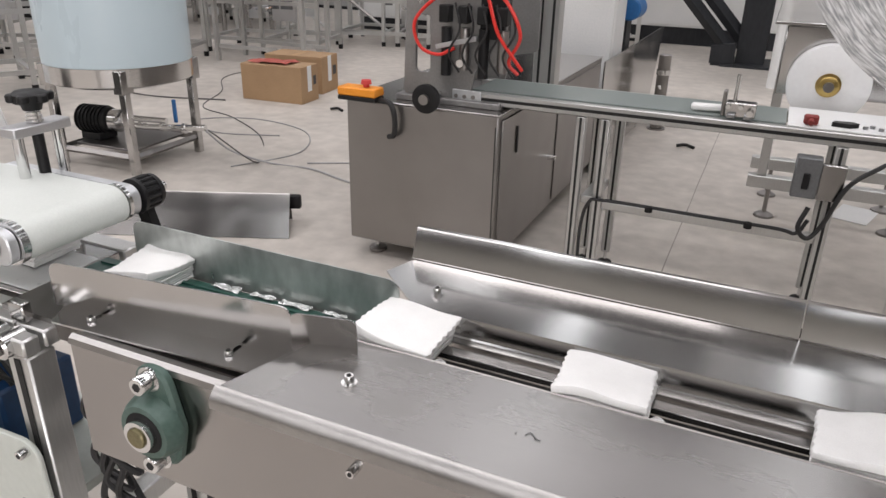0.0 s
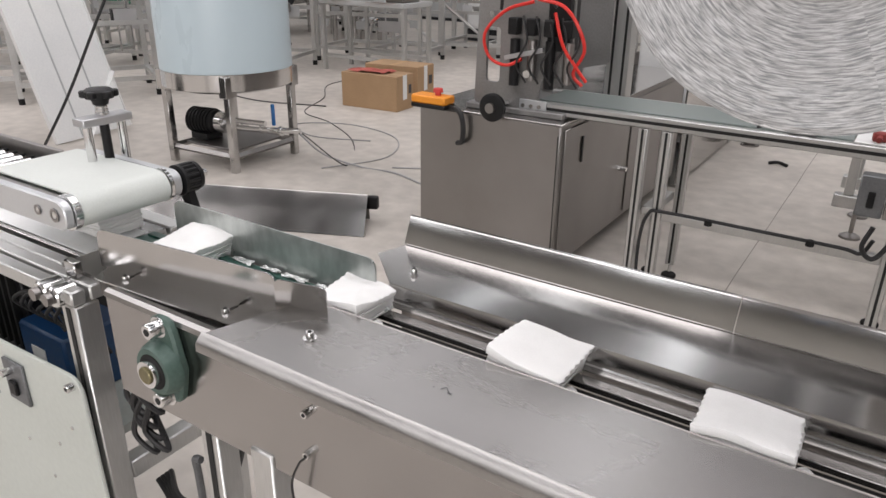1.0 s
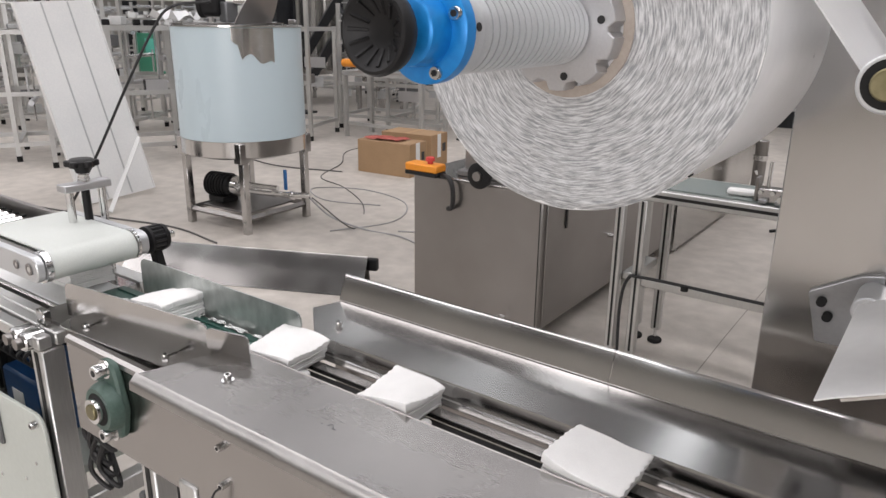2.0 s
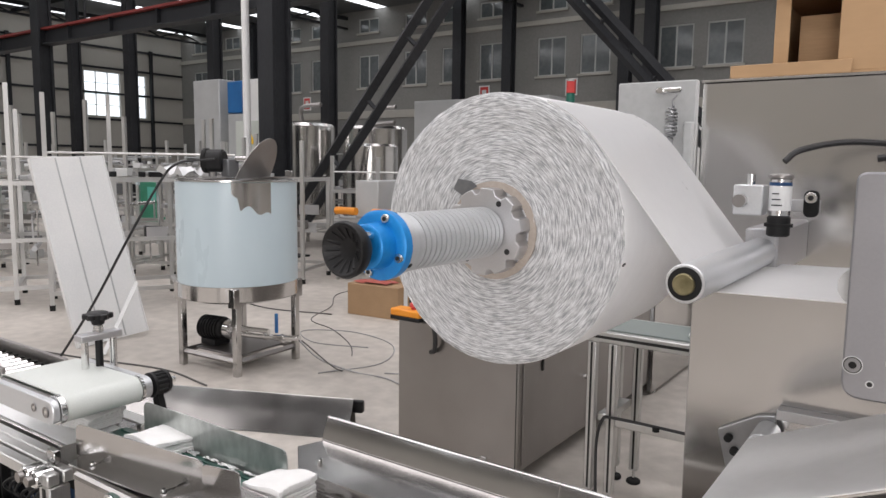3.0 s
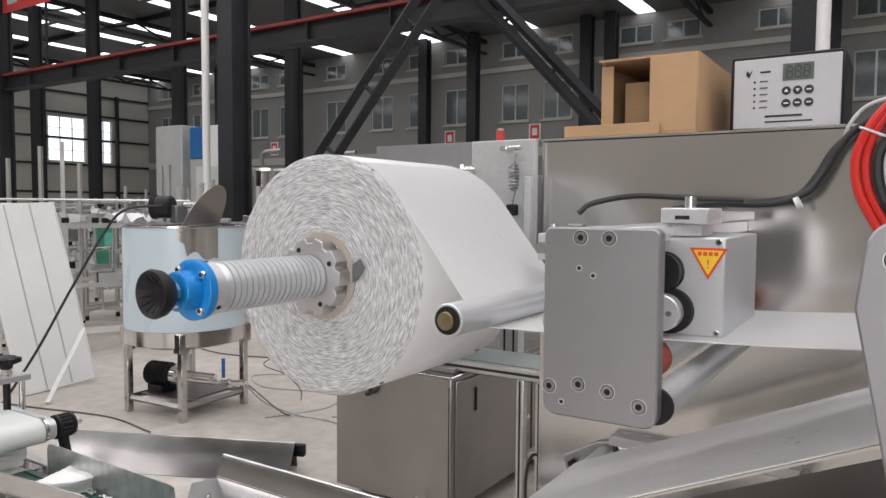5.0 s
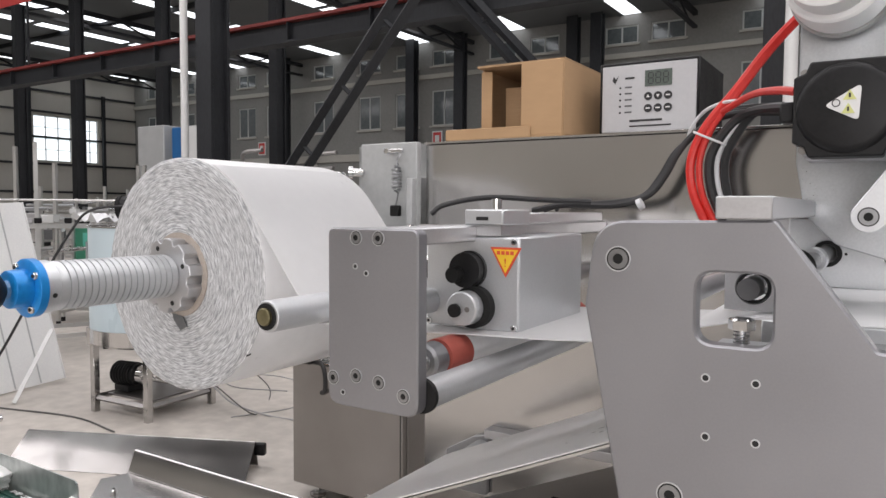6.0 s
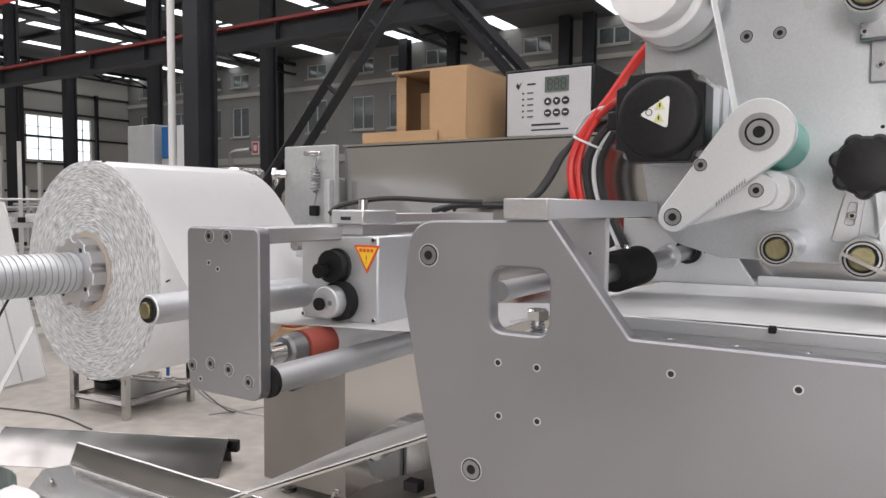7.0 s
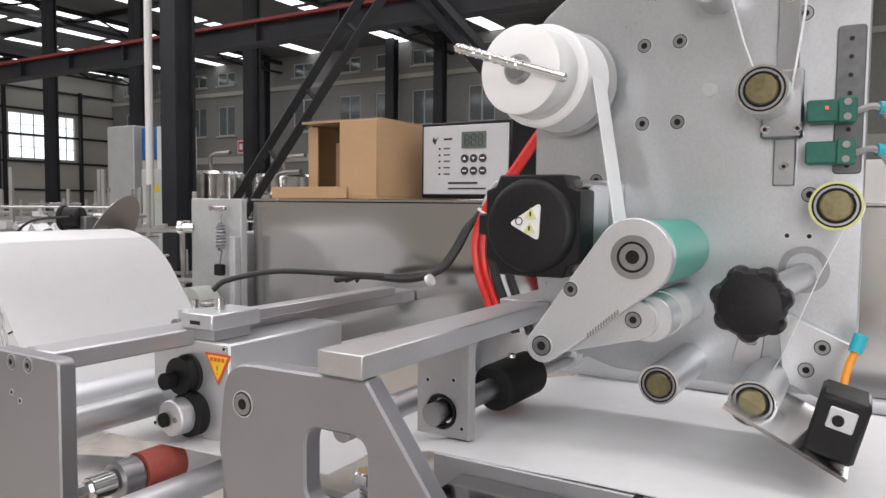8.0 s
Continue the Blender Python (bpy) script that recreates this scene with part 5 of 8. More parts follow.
def sensor_carriage():
    """The end plate, its cross bars, and the printer block that rides on them."""
    e = thing("coding_carriage", "grey anodised end plate carrying cross bars and rollers", "machine", (0.6, 0.6, 1.40))
    y0 = 0.431
    p = part("end_plate", prism(bmesh.new(), rounded([(0.542, 1.411), (0.647, 1.411), (0.647, 1.582), (0.542, 1.582)], [0.014, 0.014, 0.008, 0.008], 5), y0, y0 + 0.016, (), 0.0015), ALU_DARK, e, "grey anodised end plate")
    for x, z in ((0.577, 1.573), (0.603, 1.573), (0.549, 1.437), (0.577, 1.442), (0.604, 1.439), (0.632, 1.430)):
        sunk_screw(p, x, y0, z, 0.0056)
    for x, z in ((0.576, 1.546), (0.589, 1.540), (0.561, 1.424)):
        dimple(p, x, y0, z, 0.0028)
    part("top_bar", bx(0.566, y0 + 0.017, 1.564, 0.610, 1.028, 1.582, 0.002), ALU, e, "flat aluminium cross bar")
    part("lower_rod", cy((0.640, y0 + 0.017, 1.428), (0.640, 1.028, 1.428), 0.0145, 28), ALU_LIGHT, e, "round aluminium rod")
    part("rod_seal", cy((0.640, y0 + 0.016, 1.428), (0.640, y0 + 0.021, 1.428), 0.0165, 24), RUBBER, e)
    part("upper_roller", cy((0.548, y0 + 0.017, 1.494), (0.548, 1.028, 1.494), 0.015, 28), ALU_LIGHT, e)
    r = part("ink_roller", cy((0.598, 0.540, 1.443), (0.598, 0.585, 1.443), 0.020, 28), RED_RUBBER, e, "red-brown rubber roller")
    part("roller_flange", cy((0.598, 0.512, 1.443), (0.598, 0.539, 1.443), 0.0185, 24, ch=0.003), NEUTRAL, r)
    part("roller_collar", cy((0.598, 0.486, 1.443), (0.598, 0.5115, 1.443), 0.012, 20, ch=0.001), CHROME, r)
    part("roller_nut", cy((0.598, y0 + 0.017, 1.443), (0.598, 0.486, 1.443), 0.008, 6), CHROME, r)
    part("roller_body", cy((0.598, 0.586, 1.443), (0.598, 0.86, 1.443), 0.0195, 28), WEB, r)
    part("second_sleeve", cy((0.598, 0.861, 1.443), (0.598, 0.93, 1.443), 0.020, 28), RED_RUBBER, r)
    return e


sensor_carriage()


def coding_head():
    e = thing("coding_unit", "light aluminium coding head with a yellow warning triangle", "machine", (0.62, 0.70, 1.466))
    b = part("case", bx(0.545, 0.600, 1.466, 0.664, 0.782, 1.570, 0.002), ALU_LIGHT, e)
    part("top_block", bx(0.600, 0.592, 1.583, 0.648, 0.660, 1.600, 0.0015), ALU_LIGHT, e)
    part("block_pad", bx(0.606, 0.602, 1.5708, 0.640, 0.652, 1.5825), ALU, e)
    part("block_screw", cy((0.622, 0.626, 1.600), (0.622, 0.626, 1.612), 0.006, 14), CHROME, e)
    part("block_slot", bx(0.615, 0.5915, 1.588, 0.630, 0.5919, 1.592), INSIDE_SHADE, e)
    part("slide_bar", bx(0.612, 0.661, 1.584, 0.634, 0.94, 1.596, 0.001), ALU, e)
    w = part("upper_wheel", lathe(bmesh.new(), (0.604, 0.5995, 1.533), (0.604, 0.5845, 1.533), [(0, 0.021), (0.3, 0.021), (0.32, 0.0195), (1, 0.0195)], 32), BLACK, e, "black wheel")
    part("wheel_hub", cy((0.596, 0.5845, 1.528), (0.596, 0.572, 1.528), 0.009, 20, ch=0.001), RUBBER, w)
    v = part("lower_wheel", lathe(bmesh.new(), (0.612, 0.5995, 1.492), (0.612, 0.588, 1.492), [(0, 0.0235), (1, 0.0235)], 32), RUBBER, e, "black tyre with a white hub")
    part("white_hub", cy((0.609, 0.588, 1.492), (0.609, 0.570, 1.492), 0.019, 28, ch=0.0015), ALU_LIGHT, v)
    part("hub_bore", cy((0.602, 0.570, 1.490), (0.602, 0.566, 1.490), 0.0075, 18), RUBBER, v)
    part("hub_screw", cy((0.617, 0.570, 1.492), (0.617, 0.5692, 1.492), 0.003, 10), STEEL_DULL, v)
    # warning triangle
    x, z, s = 0.648, 1.548, 0.019
    tri_ = lambda k: [(x - s * k, z + s * 0.58 * k), (x, z - s * 1.15 * k), (x + s * k, z + s * 0.58 * k)]
    t = part("warning_sign", prism(bmesh.new(), tri_(1.0), 0.5990, 0.5997), SIGN_RED, e, "yellow warning triangle with a red border")
    part("yellow_field", prism(bmesh.new(), tri_(0.78), 0.5984, 0.5990), YELLOW, t)
    for i in range(4):
        part("print_bar", bx(x - 0.0105 + 0.0055 * i, 0.5980, z + 0.003, x - 0.0065 + 0.0055 * i, 0.5984, z + 0.007), SIGN_RED, t)
    text("exclamation_mark", "!", 0.013, pose(x, 0.5979, z - 0.006, 90, 0, 0), SIGN_RED, t)
    for dx, dz in ((0.658, 1.565), (0.658, 1.471), (0.549, 1.471)):
        screw(e, dx, 0.600, dz, 0.0035, 0.002)
    part("cable_tie", cy((0.686, 0.945, 1.607), (0.692, 0.945, 1.610), 0.0085, 12), PALE_CABLE, e)
    return e


coding_head()


def side_frame():
    e = thing("machine_bed", "thick grey anodised machine side plate with a window cut through it", "machine", (1.0, 0.48, 1.2))
    y0, y1 = 0.476, 0.494
    out = rounded([(0.786, 1.522), (0.850, 1.20), (2.2, 1.20), (2.2, 1.504), (0.998, 1.504), (0.931, 1.594), (0.794, 1.592)], [0.01, 0.0, 0.0, 0.0, 0.004, 0.003, 0.030], 8)
    hole = rounded([(0.876, 1.498), (0.931, 1.498), (0.931, 1.554), (0.876, 1.554)], 0.014, 6)
    p = part("side_plate", prism(bmesh.new(), out, y0, y1, [hole], 0.0018), ALU_DARK, e)
    sunk_screw(p, 0.814, y0, 1.561, 0.0085)
    sunk_screw(p, 0.860, y0, 1.374, 0.0085)
    for x, z in ((0.885, 1.472), (0.921, 1.472), (0.886, 1.426), (0.922, 1.427), (1.030, 1.481), (1.116, 1.481), (1.20, 1.48)):
        dimple(p, x, y0, z, 0.0034)
    part("top_bar", bx(0.889, 0.474, 1.5945, 0.929, 0.80, 1.612, 0.001), ALU, e, "flat aluminium top bar")
    part("rear_bar", bx(0.87, 0.801, 1.5945, 0.912, 1.028, 1.612, 0.001), ALU, e)
    part("mid_plate", prism(bmesh.new(), [(0.866, 1.505), (0.921, 1.505), (0.921, 1.594), (0.866, 1.594)], 0.640, 0.652, [circle(0.892, 1.5275, 0.0155, 24)], 0.001), ALU, e, "upright aluminium bearing plate")
    part("hole_ring", pipe_ring(bmesh.new(), (0.892, 0.6395, 1.5275), (0.892, 0.650, 1.5275), 0.0152, 0.0128, 28), RUBBER, e)
    for x, z in ((0.878, 1.555), (0.905, 1.558), (0.914, 1.515)):
        dimple(e, x, 0.640, z, 0.0024)
    part("back_upright", bx(0.862, 0.70, 1.503, 0.868, 0.80, 1.594, 0.001), ALU, e)
    part("far_shaft", cy((0.842, 0.56, 1.522), (0.842, 0.742, 1.522), 0.010, 20), ALU, e)
    part("bolt_shank", cy((0.9035, 0.515, 1.4905), (0.9035, 0.515, 1.506), 0.0056, 14), CHROME, e)
    for i in range(5):
        part("thread", pipe_ring(bmesh.new(), (0.9035, 0.515, 1.492 + 0.003 * i), (0.9035, 0.515, 1.4932 + 0.003 * i), 0.0064, 0.005, 14), NEUTRAL, e)
    part("bolt_nut", lathe(bmesh.new(), (0.9035, 0.515, 1.506), (0.9035, 0.515, 1.515), [(0, 0.0105), (0.85, 0.0105), (1, 0.0088)], 6), CHROME, e, "hexagon bolt head")
    part("bolt_seat", bx(0.880, 0.4955, 1.484, 0.93, 0.56, 1.490, 0.001), ALU_LIGHT, e)
    # bed under the web
    part("bed", bx(0.905, 0.606, 1.455, 2.2, 1.025, 1.5022, 0.001), ALU_LIGHT, e, "satin steel bed")
    part("bed_ledge", prism_xy([(0.935, 0.4945), (2.2, 0.4945), (2.2, 0.605), (0.935, 0.605)], 1.484, 1.490), MIRROR_DARK, e, "polished steel ledge before the web")
    for i in range(12):
        x = 1.010 + 0.0525 * i
        part("ledge_washer", cy((x, 0.552, 1.490), (x, 0.552, 1.4912), 0.0055, 14), CHROME, e)
        part("ledge_screw", lathe(bmesh.new(), (x, 0.552, 1.4912), (x, 0.552, 1.4945), [(0, 0.0042), (0.6, 0.004), (1, 0.0022)], 14), CHROME, e)
    for x in (1.083, 1.33, 1.60):
        part("web_clip", bx(x - 0.003, 0.598, 1.4985, x + 0.003, 0.6055, 1.5045, 0.0006), RUBBER, e, "small dark clip at the edge of the bed")
    part("back_rail", bx(1.02, 0.950, 1.5024, 2.2, 0.962, 1.5165, 0.001), ALU_LIGHT, e, "low aluminium rail behind the web")
    part("back_plate", prism(bmesh.new(), [(0.84, 1.5024), (1.019, 1.5024), (0.985, 1.553), (0.965, 1.590), (0.84, 1.590)], 0.950, 0.962, [circle(0.932, 1.546, 0.0125, 20)], 0.0008), ALU_LIGHT, e, "aluminium plate behind the web")
    dimple(e, 0.953, 0.950, 1.546, 0.0026)
    part("shaft_seat", pipe_ring(bmesh.new(), (0.932, 0.9495, 1.546), (0.932, 0.940, 1.546), 0.017, 0.012, 28), RUBBER, e, "black seat of the shaft")
    part("support", bx(0.95, 0.60, 0.9, 1.0, 0.65, 1.454, 0.003), PROFILE, e)
    part("support", bx(2.1, 0.60, 0.0, 2.15, 0.65, 1.454, 0.003), PROFILE, e)
    return e


side_frame()


def press_roller():
    e = thing("press_roller", "black foam press roller on a steel shaft", "roller", (0.95, 0.8, 1.55))
    # the shaft leans a little from the bearing plate to the back plate
    p, q = Vector((0.8892, 0.628, 1.5265)), Vector((0.932, 0.948, 1.546))
    at = lambda y: p.lerp(q, (y - p.y) / (q.y - p.y))
    part("foam", cy(at(0.722), at(0.792), 0.0235, 28, ch=0.003), RUBBER, e, "black foam sleeve")
    part("shaft", cy(p, q, 0.0105, 20), NEUTRAL, e, "steel shaft")
    part("collar", cy(at(0.870), at(0.884), 0.0155, 20, ch=0.001), ALU_LIGHT, e)
    screw(e, *(at(0.757) + Vector((0, 0, 0.0235))), 0.004, 0.004, "grub_screw", (0, 0, 1))
    return e


press_roller()


def bearing_face(parent, x, y, z, r, ringmat=CHROME):
    """The end of a small roller: rim, seal, inner ring and axle."""
    part("rim", pipe_ring(bmesh.new(), (x, y, z), (x, y - 0.0015, z), r, r * 0.90, 32), ringmat, parent)
    part("seal", cy((x, y, z), (x, y - 0.0004, z), r * 0.90, 28), RUBBER, parent)
    part("inner_ring", pipe_ring(bmesh.new(), (x, y, z), (x, y - 0.0012, z), r * 0.82, r * 0.73, 28), NEUTRAL, parent)
    part("axle", cy((x, y, z), (x, y - 0.003, z), r * 0.62, 24, ch=0.0012), ZINC, parent)
    part("circlip_ear", cyl(bmesh.new(), (x + r * 0.52, y - 0.0013, z + r * 0.42), (x + r * 0.52, y - 0.0021, z + r * 0.42), r * 0.10, 10), RUBBER, parent)


UY = 0.808


def tape_head():
    e = thing("tape_applicator", "pale aluminium head plate with rollers for a narrow tape", "machine", (1.06, 0.80, 1.54))
    out = rounded([(0.907, 1.905), (0.907, 1.655), (0.918, 1.595), (0.950, 1.563), (1.0, 1.548), (1.178, 1.546), (1.214, 1.602), (1.214, 1.935), (0.945, 1.935)], [0.03, 0.02, 0.03, 0.03, 0.02, 0.008, 0.008, 0.01, 0.04], 8)
    p = part("head_plate", prism(bmesh.new(), out, UY, UY + 0.015, (), 0.0012), ALU_HEAD, e)
    for x, z in ((1.021, 1.873), (1.055, 1.874), (1.021, 1.797), (1.055, 1.797), (1.163, 1.887), (0.975, 1.741), (1.172, 1.727)):
        sunk_screw(p, x, UY, z, 0.0062)
    part("plug", cy((1.084, UY, 1.826), (1.084, UY - 0.0008, 1.826), 0.007, 20), GREY_PAINT, p)
    for x, z in ((1.173, 1.690), (1.155, 1.690)):
        dimple(p, x, UY, z, 0.003)
    # swing arm and its rollers
    def link(x0, z0, r0, x1, z1, r1, ya, yb, name, mat_):
        a = math.atan2(z1 - z0, x1 - x0)
        d = math.hypot(x1 - x0, z1 - z0)
        k = math.acos((r0 - r1) / d)
        pts = arc(x0, z0, r0, a + k, a + 2 * math.pi - k, 18) + arc(x1, z1, r1, a - k, a + k, 12)
        return part(name, prism(bmesh.new(), pts, ya, yb, (), 0.001), mat_, e)
    a1 = link(1.060, 1.675, 0.031, 0.984, 1.596, 0.0145, 0.652, 0.664, "swing_arm", ALU_LIGHT)
    sunk_screw(a1, 0.984, 0.652, 1.596, 0.0078)
    sunk_screw(a1, 1.009, 0.652, 1.646, 0.0055)
    part("bearing", pipe_ring(bmesh.new(), (1.060, 0.652, 1.675), (1.060, 0.650, 1.675), 0.0175, 0.0125, 28), NEUTRAL, a1)
    part("bearing_seal", cy((1.060, 0.6525, 1.675), (1.060, 0.6512, 1.675), 0.0125, 24), RUBBER, a1)
    part("bearing_core", pipe_ring(bmesh.new(), (1.060, 0.652, 1.675), (1.060, 0.6502, 1.675), 0.0105, 0.0055, 24), NEUTRAL, a1)
    for i in range(12):
        x, z = 1.024 + 0.0022 * i, 1.607 + 0.0019 * i
        part("etched_bar", bx(x, 0.6514, z, x + 0.0013, 0.6519, z + 0.0042), NEUTRAL, a1)
    part("drive_roller", cy((1.060, 0.666, 1.675), (1.060, UY, 1.675), 0.0285, 40, ch=0.001), TEAL, e, "teal rubber sleeve roller")
    a2 = link(1.058, 1.622, 0.0165, 0.990, 1.598, 0.011, 0.672, 0.682, "lower_arm", ALU_LIGHT)
    sunk_screw(a2, 1.056, 0.672, 1.622, 0.0062)
    part("idler_roller", cy((1.066, 0.683, 1.622), (1.066, UY, 1.622), 0.0195, 32, ch=0.001), ALU_LIGHT, e)
    part("idler_band", cy((1.066, 0.715, 1.622), (1.066, 0.750, 1.622), 0.0202, 32), WHITE, e)
    for x, z, y, r, m in ((1.0725, 1.566, 0.694, 0.0165, CHROME), (1.1445, 1.559, 0.702, 0.0185, CHROME), (1.196, 1.717, 0.738, 0.0195, YELLOW_GREEN), (1.138, 1.813, 0.742, 0.0205, CHROME)):
        rl = part("roller", cy((x, y, z), (x, UY, z), r, 32, ch=0.0008), ALU_LIGHT, e, "small aluminium roller")
        bearing_face(rl, x, y, z, r, m)
    part("upper_disc", cy((1.09, 0.76, 1.915), (1.09, UY, 1.915), 0.02, 28), ALU, e)
    # linear slide
    part("slide_rail", bx(1.142, UY - 0.008, 1.735, 1.160, UY - 0.0005, 1.93, 0.001), NEUTRAL, e)
    part("slide_block", bx(1.132, UY - 0.022, 1.776, 1.166, UY - 0.0085, 1.836, 0.002), NEUTRAL, e)
    for x, z in ((1.136, 1.784), (1.162, 1.784), (1.151, 1.752), (1.151, 1.90)):
        screw(e, x, UY - (0.022 if z > 1.77 and z < 1.85 else 0.008), z, 0.0038, 0.002)
    # sensor strip
    s = part("sensor_strip", prism(bmesh.new(), rounded([(1.189, 1.745), (1.211, 1.745), (1.211, 1.872), (1.189, 1.872)], 0.004), UY - 0.004, UY - 0.0005, (), 0.0008), GREY_PLATE, e, "dark perforated strip")
    for i in range(8):
        part("hole", cy((1.2, UY - 0.0045, 1.752 + 0.0155 * i), (1.2, UY - 0.005, 1.752 + 0.0155 * i), 0.002, 8), INSIDE_SHADE, s)
    for z in (1.797, 1.762):
        k = part("photo_sensor", bx(1.169, UY - 0.030, z - 0.0095, 1.205, UY - 0.0045, z + 0.0095, 0.0015), SENSOR, e, "dark green photo sensor")
        part("mount_ear", bx(1.193, UY - 0.0335, z - 0.0105, 1.207, UY - 0.0302, z + 0.0105, 0.001), SENSOR, k)
        for dz in (-0.006, 0.006):
            part("ear_screw", cy((1.2, UY - 0.0336, z + dz), (1.2, UY - 0.036, z + dz), 0.003, 10), CHROME, k)
        part("sensor_lead", tube(bmesh.new(), [(1.205, UY - 0.018, z), (1.222, UY - 0.018, z + 0.002), (1.235, UY - 0.01, z - 0.02), (1.238, UY, z - 0.06)], 0.003, 6), GREY_CABLE, k)
    part("status_led", bx(1.1835, UY - 0.0312, 1.7985, 1.1855, UY - 0.0304, 1.8005), LED_RED, e)
    # star knob
    k = part("star_knob", lathe(bmesh.new(), (1.145, 0.700, 1.643), (1.145, 0.658, 1.643), [(0, 0.011), (0.35, 0.017), (0.4, 0.0255), (0.8, 0.0260), (0.95, 0.023), (1, 0.014)], 42), BLACK, e, "black seven-lobed star knob")
    for i in range(7):
        a = 2 * math.pi * i / 7 + 0.2
        part("lobe", lathe(bmesh.new(), (1.145 + 0.0215 * math.cos(a), 0.684, 1.643 + 0.0215 * math.sin(a)), (1.145 + 0.0205 * math.cos(a), 0.660, 1.643 + 0.0205 * math.sin(a)), [(0, 0.0065), (0.2, 0.0088), (0.8, 0.0088), (1, 0.006)], 16), BLACK, k)
    part("knob_stem", cy((1.145, 0.70, 1.643), (1.170, UY, 1.655), 0.011, 20), ALU_LIGHT, e)
    part("stem_collar", pipe_ring(bmesh.new(), (1.170, UY - 0.003, 1.660), (1.170, UY, 1.660), 0.021, 0.015, 28), NEUTRAL, e)
    # slotted stop behind the knob
    k = part("stop_plate", prism(bmesh.new(), rounded([(1.112, 1.570), (1.137, 1.570), (1.143, 1.622), (1.124, 1.622)], 0.004), UY - 0.006, UY - 0.0005, [rounded([(1.124, 1.588), (1.133, 1.588), (1.136, 1.612), (1.128, 1.612)], 0.003, 3)], 0.0006), ALU, e, "small slotted stop plate")
    screw(k, 1.131, UY - 0.006, 1.598, 0.0045, 0.003)
    # lower bracket, block and cable
    part("foot_bracket", prism(bmesh.new(), rounded([(1.150, 1.625), (1.212, 1.598), (1.196, 1.545), (1.158, 1.560)], 0.004), UY - 0.018, UY - 0.0005, (), 0.001), ALU_LIGHT, e)
    for x, z in ((1.188, 1.594), (1.176, 1.573)):
        sunk_screw(e, x, UY - 0.018, z, 0.006)
    bm = bmesh.new()
    box(bm, 1.130, 0.655, -0.001, 1.222, 0.79, 0.002)
    bmesh.ops.transform(bm, matrix=Matrix.Translation((1.13, 0, 1.565)) @ Matrix.Rotation(radians(26), 4, "Y") @ Matrix.Translation((-1.13, 0, 0)), verts=bm.verts)
    part("deflector", bm, MIRROR_STEEL, e, "thin slanted steel deflector")
    lean = Matrix.Translation((1.205, 0, 1.556)) @ Matrix.Rotation(radians(14), 4, "Y") @ Matrix.Translation((-1.205, 0, -1.556))
    part("clamp_block", bx(1.188, 0.668, 1.533, 1.222, 0.72, 1.580, 0.003, 1, lean), BLACK, e, "black plastic block")
    part("block_insert", bx(1.197, 0.6665, 1.557, 1.215, 0.6679, 1.573, 0.001, 1, lean), ALU_LIGHT, e)
    part("insert_screw", cy((1.206, 0.6664, 1.564), (1.206, 0.664, 1.564), 0.004, 12), RUBBER, e)
    part("orange_lead", tube(bmesh.new(), [(1.205, 0.715, 1.570), (1.206, 0.73, 1.573), (1.209, 0.75, 1.587), (1.213, 0.76, 1.598)], 0.0032, 8), ORANGE, e, "orange cable")
    part("blue_plug", cy((1.213, 0.76, 1.598), (1.217, 0.764, 1.612), 0.0055, 12), CYAN, e, "cyan plug")
    for z in (1.797, 1.762):
        part("lead_plug", cy((1.222, UY - 0.018, z + 0.002), (1.238, UY - 0.012, z + 0.001), 0.0052, 12), CYAN, e, "cyan lead plug")
    return e


tape_head()


